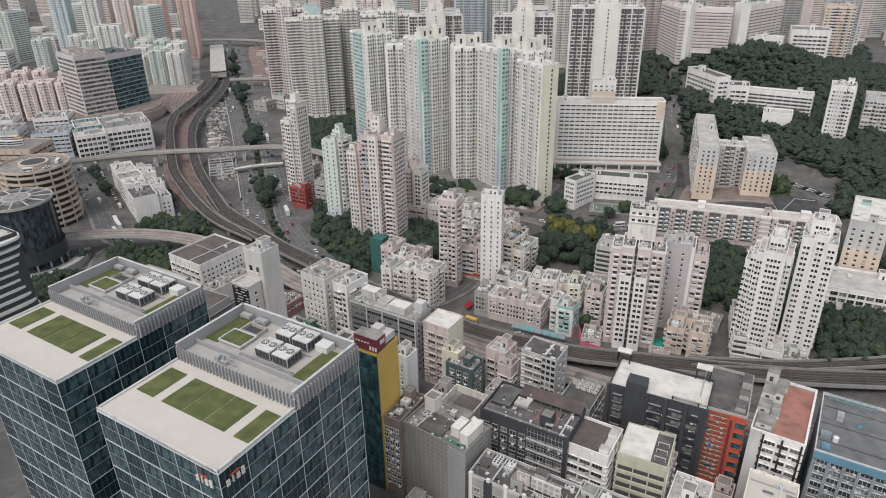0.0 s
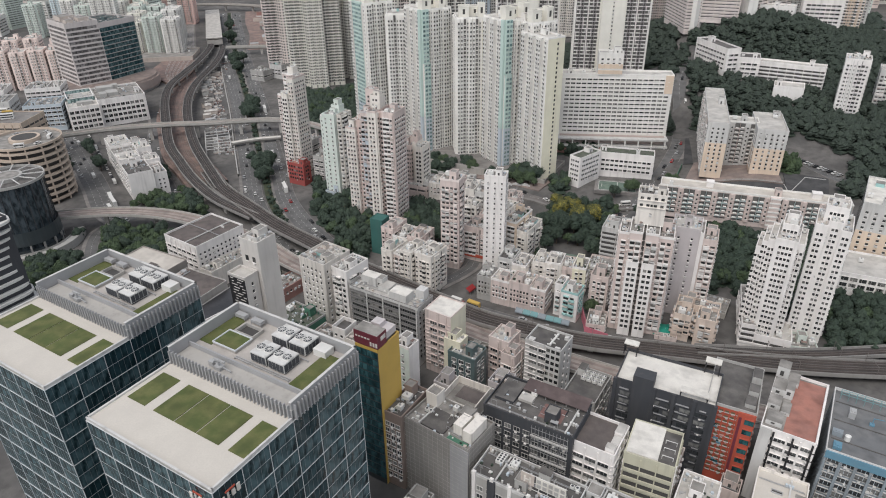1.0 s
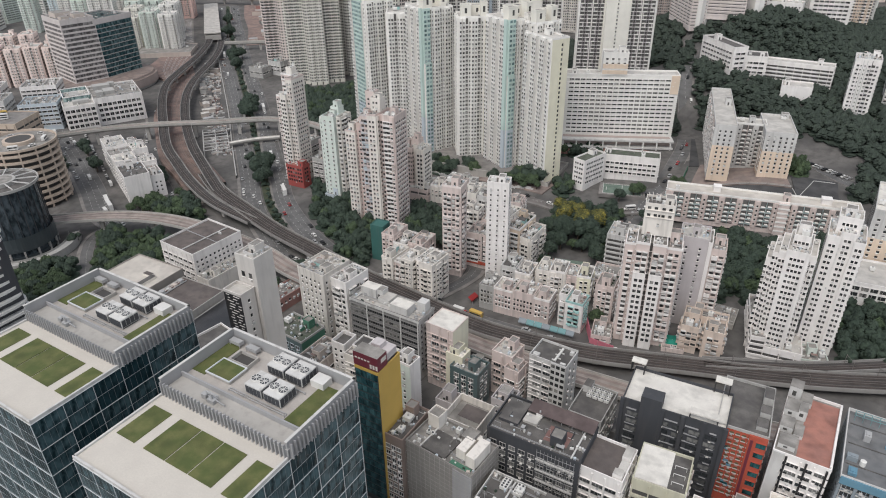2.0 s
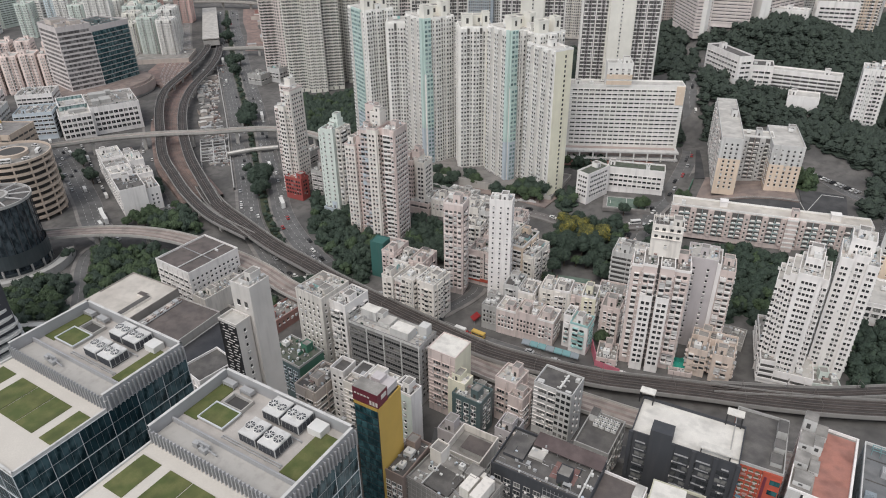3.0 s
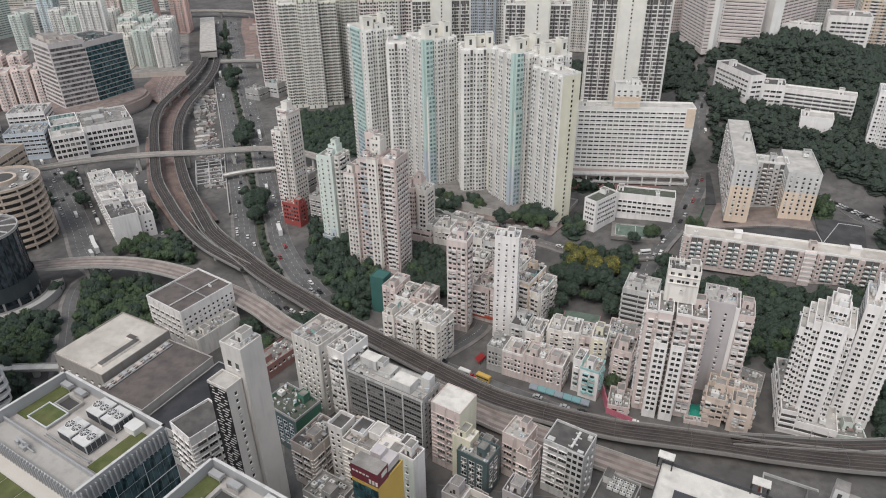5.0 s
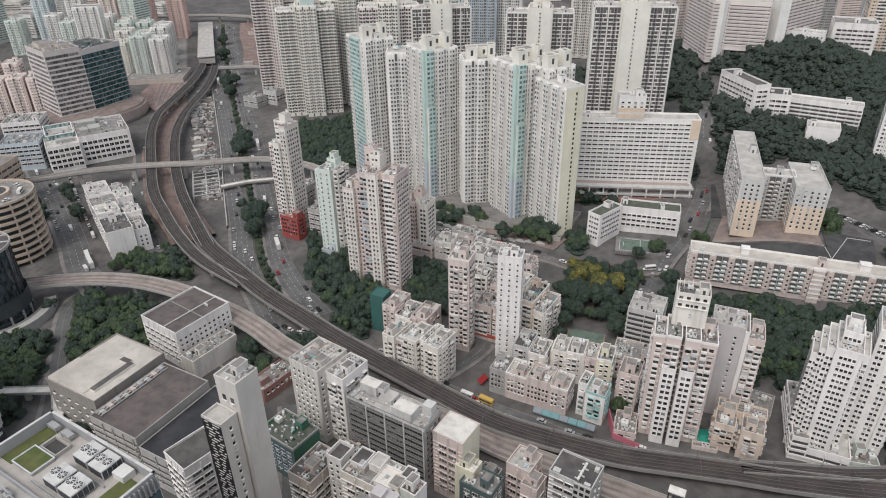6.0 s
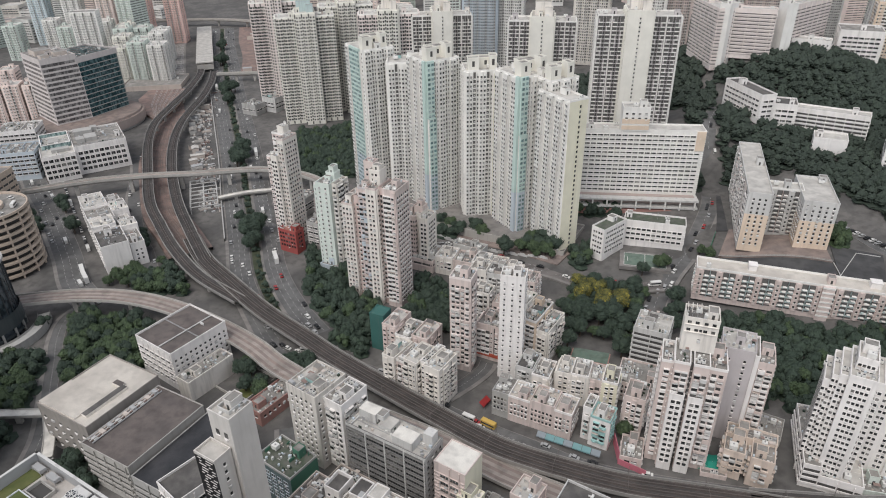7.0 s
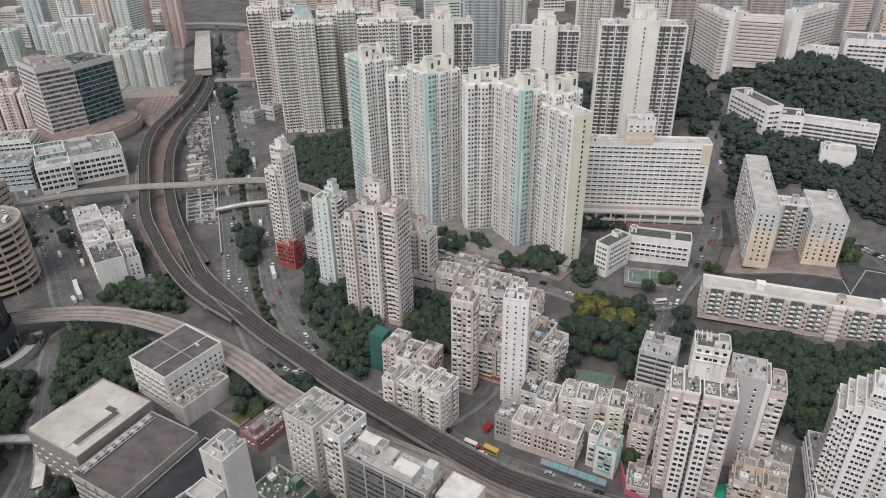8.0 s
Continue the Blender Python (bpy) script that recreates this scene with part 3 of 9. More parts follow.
    if amount > 6:
        for k in range(int(w // 7)):
            g = Geo()
            x = -w / 2 + w * (k + 1) / (int(w // 7) + 1)
            g.box(x, 0, top, 0.25, d - 1.0, 0.9)
            part("dividing_wall", g, wall, owner)
    if amount > 2 and rnd.random() < 0.45:
        g = Geo()
        x, y = rnd.uniform(-w / 2 + 1, w / 2 - 1), rnd.uniform(-d / 2 + 1, d / 2 - 1)
        g.beam((x, y, top), (x, y, top + 4.5), 0.09)
        for k in range(4):
            g.beam((x - 0.7, y, top + 3 + k * 0.4), (x + 0.7, y, top + 3 + k * 0.4), 0.05)
        part("aerial", g, METAL, owner)


R_KIND, B_KIND = "apartment block", "industrial block"


def roof_litter(owner, w, d, top, rnd, count, wall):
    """Pots, crates, cisterns, pipe runs, low partition walls and drying frames left about on a roof."""
    g = Geo()
    for k in range(count):
        x, y = rnd.uniform(-w / 2 + 0.6, w / 2 - 0.6), rnd.uniform(-d / 2 + 0.6, d / 2 - 0.6)
        sort = rnd.random()
        if sort < 0.55:
            g.box(x, y, top, rnd.uniform(0.3, 1.3), rnd.uniform(0.3, 1.1), rnd.uniform(0.25, 1.3), rnd.choice((0, 0, 1, 1, 2, 3, 4)), turn=rnd.choice((0, 0, 0, 20)))
        elif sort < 0.7:
            g.tube(x, y, top, rnd.uniform(0.3, 0.6), rnd.uniform(0.6, 1.3), rnd.choice((0, 1, 3)), 8)
        elif sort < 0.82:
            b = min(w / 2 - 0.5, x + rnd.uniform(1.5, 5))
            g.beam((x, y, top + 0.3), (b, y, top + 0.3), 0.13, rnd.choice((0, 1)))
        elif sort < 0.92:
            b = min(d / 2 - 0.5, y + rnd.uniform(1, 3.5))
            g.box(x, (y + b) / 2, top, 0.18, b - y, rnd.uniform(0.8, 1.6), 6)
        else:
            a = min(w / 2 - 0.3, x + rnd.uniform(1.2, 2.6))
            for u in (x, a):
                g.beam((u, y, top), (u, y, top + 2.0), 0.09, 1)
            g.beam((x, y, top + 1.95), (a, y, top + 1.95), 0.09, 1)
            if rnd.random() < 0.5:
                g.box((x + a) / 2, y + 0.5, top + 2.0, a - x, 1.6, 0.06, rnd.choice((1, 2, 5)), bottom=True)
    part("roof_litter", g, [WHITEMETAL, METAL, TAN, BLUEGREY, LEAFDARK, RUST, wall], owner, "pots, crates, pipes and frames on the roof", "stuff")


def cluster(name, label, category, x, y, turn, wings, group="", base=None):
    """A building of several volumes: (dx, dy, width, depth, top, paint, styles, options)."""
    own = thing(name, label, category, x, y, ground_z(x, y) - 0.4 if base is None else base, turn, group)
    for k, (dx, dy, w, d, top, mat, styles, more) in enumerate(wings):
        block("", "", category, dx, dy, w, d, top, 0, mat, styles, host=own, **{"clutter": 1, "seed": int(abs(x) * 7) + k, **more})
    return own


def block(name, label, category, x, y, w, d, top, turn, wall, styles, roof=ROOF, base=None, near=None, clutter=3, parapet=1.1, seed=1, trim=None, accent=None, group="", z_from=None, walls=None, strips=(), split=None, host=None, glass=None, racks=None):
    """A building of one volume: walls, roof inside a parapet, windows side by side, and what stands on the roof."""
    rnd = random.Random(seed)
    heading = turn
    if host:
        z = host.location.z
        spot = host.matrix_world @ Vector((x, y, 0))
        heading = turn + math.degrees(host.matrix_world.to_euler().z)
        FOOT.append((spot.x, spot.y, w, d, heading))
    else:
        z = ground_z(x, y) - 0.4 if base is None else base
        FOOT.append((x, y, w, d, turn))
    h = top - z
    g = Geo()
    deck = h - parapet
    cs = [(-w / 2, -d / 2), (w / 2, -d / 2), (w / 2, d / 2), (-w / 2, d / 2)]
    k = {}
    mats = [wall]
    for side, (a, b) in zip("frbl", ((0, 1), (1, 2), (2, 3), (3, 0))):
        mat = (walls or {}).get(side, wall)
        if mat not in mats:
            mats.append(mat)
        zs = 0.0
        for frac, low in (split or {}).get(side, ()):
            if low not in mats:
                mats.append(low)
            g.quad((*cs[a], zs), (*cs[b], zs), (*cs[b], deck * frac), (*cs[a], deck * frac), mats.index(low))
            zs = deck * frac
        g.quad((*cs[a], zs), (*cs[b], zs), (*cs[b], deck), (*cs[a], deck), mats.index(mat))
    far = y > 780 and not host
    if far:
        mats += [m for m in (roof, trim or wall) if m not in mats]
        g.box(0, 0, deck, w - 0.5, d - 0.5, 0.06, mats.index(roof))
        g.ring(w + 0.12, d + 0.12, deck, h, 0.35, mats.index(trim or wall))
    if host:
        own = part("wing", g, mats, host, label)
        own.matrix_local = pose(x, y, 0, 0, 0, turn)
    else:
        own = thing(name, label, category, x, y, z, turn, group)
        part("wall", g, mats, own)
    if not far:
        g = Geo()
        g.box(0, 0, deck, w - 0.5, d - 0.5, 0.06)
        part("roof", g, roof, own)
        g = Geo()
        g.ring(w + 0.12, d + 0.12, deck, h, 0.35)
        part("parapet", g, trim or wall, own)
    stuff = Geo()
    for side in "frbl":
        style = styles.get(side, styles.get("*"))
        if style:
            wall_windows(own, side, w, d, (z_from or 3.8), h - parapet - 0.2, style, near, rnd, stuff, heading)
    if stuff.f:
        part("window_grid", stuff, [wall, glass or GLASS, trim or WHITE, accent or PALEGREY, SHADE, racks or rnd.choice((PALEGREY, METAL, ROSE, TAN)), ESTGLASS, RECESS_SHADE], own, kind="stuff")
    for side, u, wide, z0, z1, out, mat, pane_mat, pitch in strips:
        # a stripe of another colour, with or without windows of its own
        g = Geo()
        px, py = wall_point(side, w, d, u, out / 2 - 0.1)
        g.box(px, py, z0 * h, wide, out + 0.2, (z1 - z0) * h, 0, turn=TURN[side])
        if pane_mat:
            n = max(1, int(wide // pitch))
            for i in range(n):
                uu = u - wide / 2 + wide * (i + 0.5) / n
                p, q = wall_point(side, w, d, uu - wide / n * 0.36, out + 0.03), wall_point(side, w, d, uu + wide / n * 0.36, out + 0.03)
                zz = z0 * h + 0.9
                while zz + 1.6 < z1 * h:
                    g.quad((*p, zz), (*q, zz), (*q, zz + 1.6), (*p, zz + 1.6), 1)
                    zz += 2.95
        part("facade_strip", g, [mat, pane_mat or GLASS], own)
    roof_clutter(own, w, d, deck + 0.06, rnd, clutter, wall)
    near_old = category in (R_KIND, B_KIND, "old block", "tower", "shop", "building")
    if clutter and min(w, d) > 3.5 and (near_old or category == "office block"):
        roof_litter(own, w, d, deck + 0.06, random.Random(seed + 9000), int(min(60, w * d / (5 if near_old else 14))), mats[0])
    return own


RESI = ("resi", 2.3, 2.85, 1.4, 1.35)
RESIB = ("balcony", 2.5, 2.95, 1.7, 1.5)
PLAIN = ("plain", 2.8, 2.95, 1.15, 1.15)
EST = ("estate", 2.1, 2.8, 1.65, 1.9)
STRIPED = ("striped", 2.6, 2.9, 1.65, 1.8)
RIBBED = ("ribbed", 5.6, 2.9, 1.65, 1.6)
RACKS = ("racks", 3.2, 2.8, 3.0, 1.9)
BAYTWO = ("bay2", 4.2, 2.85, 3.2, 1.55)
BAND = ("band", 4.2, 3.6, 3.5, 1.6)
GRID = ("single", 3.4, 3.5, 2.2, 1.7)
SLOT = ("slot", 6.0, 2.9, 5.0, 1.35)
NONE = ("none", 1, 1, 1, 1)

# ---- ground, roads, railway ----
g = Geo()
xs = [-3000, -2000, -1400] + list(range(-1000, 601, 20)) + [900, 1500, 3000]
ys = [-1500, -700, -300] + list(range(-100, 1101, 20)) + [1300, 1700, 2500, 4500]
zs = [[ground_z(a, b) for a in xs] for b in ys]
g.v = [(a, b, zs[j][i]) for j, b in enumerate(ys) for i, a in enumerate(xs)]
for j in range(len(ys) - 1):
    for i in range(len(xs) - 1):
        k = j * len(xs) + i
        g.f.append((k, k + 1, k + 1 + len(xs), k + len(xs)))
        g.m.append(0)
tagged(new("ground", g.mesh("ground", [SOIL])), "dusty dark urban ground rising to a wooded hill", "ground", kind="structure")


def smooth(points, steps=8):
    """A soft curve through the given points."""
    p = [Vector(q) for q in points]
    p = [p[0] * 2 - p[1]] + p + [p[-1] * 2 - p[-2]]
    out = []
    for i in range(1, len(p) - 2):
        for k in range(steps):
            t = k / steps
            a, b, c, e = p[i - 1], p[i], p[i + 1], p[i + 2]
            out.append(0.5 * (2 * b + (c - a) * t + (2 * a - 5 * b + 4 * c - e) * t * t + (3 * b - a - 3 * c + e) * t ** 3))
    out.append(p[-2])
    return out


def offsets(line):
    out = []
    for i, p in enumerate(line):
        a = line[min(i + 1, len(line) - 1)] - line[max(i - 1, 0)]
        out.append(Vector((a.y, -a.x, 0)).normalized())
    return out


def sweep(geo, line, profile, m=0):
    """Draws a closed outline (offset to the right, height) along a line."""
    side = offsets(line)
    n, k = len(profile), len(geo.v)
    for p, s in zip(line, side):
        geo.v += [(p.x + s.x * a, p.y + s.y * a, p.z + b) for a, b in profile]
    for i in range(len(line) - 1):
        for j in range(n):
            q = (j + 1) % n
            geo.f.append((k + i * n + j, k + (i + 1) * n + j, k + (i + 1) * n + q, k + i * n + q))
            geo.m.append(m)


def ribbon(geo, line, a, b, dz, m=0):
    side = offsets(line)
    k = len(geo.v)
    for p, s in zip(line, side):
        geo.v += [(p.x + s.x * a, p.y + s.y * a, p.z + dz), (p.x + s.x * b, p.y + s.y * b, p.z + dz)]
    for i in range(len(line) - 1):
        geo.f.append((k + 2 * i, k + 2 * i + 1, k + 2 * i + 3, k + 2 * i + 2))
        geo.m.append(m)


def road(name, label, points, width, lift=0.12, mat=ASPHALT, lanes=3, level=True):
    line = smooth([(x, y, ground_z(x, y) + lift) for x, y in points] if level else points)
    if level:
        for p in line:
            p.z = ground_z(p.x, p.y) + lift
    ROADS.append((line, width))
    own = thing(name, label, "road", 0, 0, 0, kind="structure")
    g = Geo()
    sweep(g, line, [(-width / 2, 0), (-width / 2, -3), (width / 2, -3), (width / 2, 0)])
    part("carriageway", g, mat, own)
    g = Geo()
    for side in (-1, 1):
        e = side * width / 2
        sweep(g, line, [(e - 0.15, 0.14), (e - 0.15, -1), (e + 0.15 + (1.8 if side > 0 else 0), -1), (e + 0.15 + (1.8 if side > 0 else 0), 0.14)])
    part("kerb", g, PAVING, own)
    g = Geo()
    for k in range(1, lanes):
        o = -width / 2 + width * k / lanes
        for i in range(0, len(line) - 1):
            mid = line[i].lerp(line[i + 1], 0.5)
            ribbon(g, [line[i], mid], o - 0.06, o + 0.06, 0.012)
    part("lane_marking", g, PALEGREY, own)
    return line


def viaduct(name, label, points, width, deck_mat, pier_gap, tracks=0, parapet=1.1, lanes=0):
    line = smooth(points)
    ROADS.append((line, width))
    own = thing(name, label, "viaduct", 0, 0, 0, kind="structure")
    g = Geo()
    h = width / 2
    sweep(g, line, [(-h, 0), (-h, -1.0), (-h * 0.5, -2.2), (h * 0.5, -2.2), (h, -1.0), (h, 0)], 0)
    part("deck", g, VIADUCT if tracks else CONCRETE, own)
    g = Geo()
    ribbon(g, line, -h + 0.3, h - 0.3, 0.02)
    part("deck_surface", g, DECKDARK if tracks else deck_mat, own)
    for s in (-1, 1):
        g = Geo()
        sweep(g, line, [(s * h - 0.15, parapet), (s * h - 0.15, -0.6), (s * h + 0.15, -0.6), (s * h + 0.15, parapet)])
        part("parapet", g, VIADUCT if tracks else CONCRETE, own)
    if lanes:
        g = Geo()
        for k in range(1, lanes):
            o = -h + width * k / lanes
            for a, b in zip(line[:-1], line[1:]):
                ribbon(g, [a, a.lerp(b, 0.5)], o - 0.1, o + 0.1, 0.032)
        part("lane_marking", g, WHITEMETAL, own)
    for k in range(tracks):
        o = -h + width * (k + 0.5) / tracks
        g = Geo()
        sweep(g, line, [(o - 1.25, 0.3), (o - 1.5, 0.03), (o + 1.5, 0.03), (o + 1.25, 0.3)], 0)
        for r in (-0.72, 0.72):
            sweep(g, line, [(o + r - 0.06, 0.55), (o + r - 0.06, 0.3), (o + r + 0.06, 0.3), (o + r + 0.06, 0.55)], 1)
        part("track", g, [BALLAST, RAILRUST], own)
    run, last = 0.0, line[0]
    side = offsets(line)
    for p, s in zip(line[1:], side[1:]):
        run += (p - last).length
        last = p
        if run > pier_gap:
            run = 0.0
            low = ground_z(p.x, p.y) - 0.5
            g = Geo()
            if p.z - 2.4 < low + 0.5:
                continue
            g.box(p.x, p.y, low, 1.8, 2.6, p.z - 2.1 - low, turn=math.degrees(math.atan2(s.y, s.x)))
            part("pier", g, CONCRETE, own)
            if tracks:
                for e in (-1, 1):
                    q = p + s * e * (h - 0.5)
                    g = Geo()
                    g.beam(q, q + Vector((0, 0, 5)), 0.16)
                    g.beam(q + Vector((0, 0, 4.7)), q + Vector((0, 0, 4.7)) - s * e * (h - 0.6), 0.1)
                    part("catenary_mast", g, RAILRUST, own)
    return line


RAIL_S = [(330, 246, 6.0), (250, 237, 6.0), (200, 232, 6.0), (154, 227.5, 6.0), (121.6, 227, 6.0), (100.5, 228.0, 6.0), (79.3, 228.4, 6.0), (57.5, 229.0, 6.0), (35, 232.4, 6.1), (11.3, 237.8, 6.3), (-1.5, 242.6, 6.4), (-18, 250.6, 6.6), (-45, 264.4, 7.0), (-80, 283, 7.6), (-103, 297, 8.1), (-133, 315, 8.9), (-164, 338, 9.8)]
rail_line = viaduct("railway_viaduct", "grey concrete railway viaduct with dark ballasted tracks and low parapets", RAIL_S + [(-190, 358, 10.8), (-212, 382, 11.8)], 10.8, BALLAST, 28, 3)
viaduct("railway_branch", "outer curve of the concrete railway viaduct", [(-150, 322, 9.2), (-185, 341, 10.4), (-215, 366, 12), (-240, 392, 14), (-265, 421, 15.4), (-299, 474, 16), (-332, 529, 16.5), (-354, 577, 17), (-367, 630, 17), (-378, 680, 17), (-396, 738, 17), (-408, 765, 17)], 7.5, BALLAST, 26, 1)
viaduct("railway_branch", "inner curve of the concrete railway viaduct", [(-190, 358, 10.8), (-216, 388, 13.6), (-245, 424, 15.4), (-280, 477, 16), (-310, 532, 16.5), (-329, 579, 17), (-340, 618, 17), (-351, 662, 17), (-368, 712, 17), (-388, 758, 17)], 7.5, BALLAST, 26, 1)
viaduct("railway_branch", "second concrete railway deck leaving the viaduct", [(104, 231.5, 6.0), (130, 233.5, 6.0), (150, 235.5, 6.0), (175, 241, 6.0), (205, 249, 6.0), (260, 264, 6.0), (330, 286, 6.0)], 6.5, BALLAST, 30, 1)
fly_line = viaduct("road_flyover", "curved beige concrete road flyover", [(-330, 270, 13), (-285, 288, 14), (-254, 301, 14), (-230, 307, 14), (-206, 308, 14), (-179, 303, 14), (-148, 292, 13.5), (-123, 280, 13), (-101, 267, 11.5), (-60, 251, 8), (-25, 240.5, 6), (0, 231, 5), (12, 226.5, 4.5), (25, 222.5, 4.3), (51, 214.5, 4), (80, 206.5, 3.4), (110, 199, 2.6), (140, 194, 2.0), (200, 182, 1.6)], 11.0, DECKROAD, 30, 0, 0.9, 4)
g = Geo()
for o in (-3.3, 0.0, 3.3):
    ribbon(g, fly_line, o - 0.75, o + 0.75, 0.035)
part("tyre_track", g, REDPAVE, bpy.data.objects["road_flyover"], "darker worn wheel tracks")
viaduct("footbridge", "pale concrete bridge over the railway and the main road", [(-400, 395, 17), (-357, 423, 18), (-329, 442, 18), (-292, 458, 18), (-252, 469, 18), (-232, 477, 18), (-203, 484, 18), (-168, 477, 18), (-134, 454, 18)], 6, DECKROAD, 34, 0, 1.2)
g = Geo()
depot = smooth([(-208, 372, 6), (-230, 395, 6.5), (-256, 421, 6.8), (-285, 463, 7.2), (-317, 514, 7.8), (-339, 564, 8.2), (-368, 623, 8.8), (-398, 672, 9.4), (-412, 706, 10)])
own = thing("railway_yard", "rusty brown railway yard between the two viaducts", "railway", 0, 0, 0, kind="structure")
sweep(g, depot, [(-14, 0.5), (-14, -4), (14, -4), (14, 0.5)])
part("yard_bed", g, RUST, own)
for k in range(7):
    g = Geo()
    o = -11.4 + k * 3.8
    for r in (-0.72, 0.72):
        sweep(g, depot, [(o + r - 0.07, 0.75), (o + r - 0.07, 0.5), (o + r + 0.07, 0.5), (o + r + 0.07, 0.75)])
    part("rail", g, RAILRUST, own)

MEDIAN = [(-505, 1010), (-442, 885), (-400, 808), (-339, 694), (-291, 608), (-244.5, 525), (-209, 458), (-178.6, 402), (-155, 358), (-129, 323), (-106, 300)]


def beside(points, gap):
    """The line of points moved sideways by gap."""
    line = [Vector((x, y, 0)) for x, y in points]
    return [(p.x + s.x * gap, p.y + s.y * gap) for p, s in zip(line, offsets(line))]


road("main_road", "wide grey carriageway beside the railway yard", beside(MEDIAN, 10.5) + [(-84, 290)], 13, lanes=4)
road("main_road", "grey carriageway beyond the planted median", beside(MEDIAN, -10.5), 13, lanes=4)
own = thing("median_strip", "planted strip between the two carriageways", "verge", 0, 0, 0, kind="structure")
g = Geo()
sweep(g, [Vector((p.x, p.y, ground_z(p.x, p.y) + 0.3)) for p in smooth([(x, y, 0) for x, y in MEDIAN])], [(-2.6, 0), (-2.6, -2), (2.6, -2), (2.6, 0)])
part("planting_bed", g, VERGE, own)
road("shop_street", "street of shops beside the railway", [(-72, 286), (-48, 276), (-25, 264), (0, 254), (20, 247), (40, 240), (64, 236.8), (110, 236), (170, 239), (260, 258)], 8, lanes=2)
road("side_street", "street with parked cars beside the car park", [(-440, 512), (-391, 458), (-347, 418), (-320, 391), (-289, 360), (-261, 330), (-235, 312)], 16, lanes=4)
road("service_road", "service road beside the railway viaduct", [(-340, 520), (-318, 487), (-292, 440), (-260, 394), (-240, 372), (-225, 352)], 9, lanes=1)
road("hill_road", "road climbing between estates", [(64, 300), (74, 340), (84, 373), (98, 403), (112, 435), (123, 472), (127, 513), (128, 545), (150, 610)], 11, lanes=2)
road("hill_road", "road with parked cars below the wooded slope", [(240, 372), (218, 395), (206, 413), (198, 432), (191, 452), (185, 480)], 9, lanes=2)
road("loop_road", "slip road curving round the round tower", [(-238, 318), (-243, 298), (-236, 280), (-224, 262), (-215, 248), (-206, 234), (-194, 214), (-186, 190), (-176, 155)], 7, lanes=2)
road("estate_road", "road in front of the estate podium", [(-110, 436), (-89.6, 424.8), (-65.4, 411), (-43, 399.5), (-20.7, 392), (0.4, 386), (23.9, 379), (43.1, 373), (67.9, 371), (84, 374)], 11, mat=STREET, lanes=3)
road("cross_street", "street between old blocks", [(-24, 272), (-15, 283), (-8.5, 293), (-7, 299)], 7, lanes=2)
for k, (a, b) in enumerate((((-40, 130), (160, 62)), ((-10, 188), (150, 195)), ((-90, 240), (-40, 120)), ((90, 125), (120, 215)))):
    road("back_street", "narrow dark street between industrial blocks", [a, ((a[0] + b[0]) / 2, (a[1] + b[1]) / 2), b], 7, lanes=1)

# ---- twin glass office towers ----


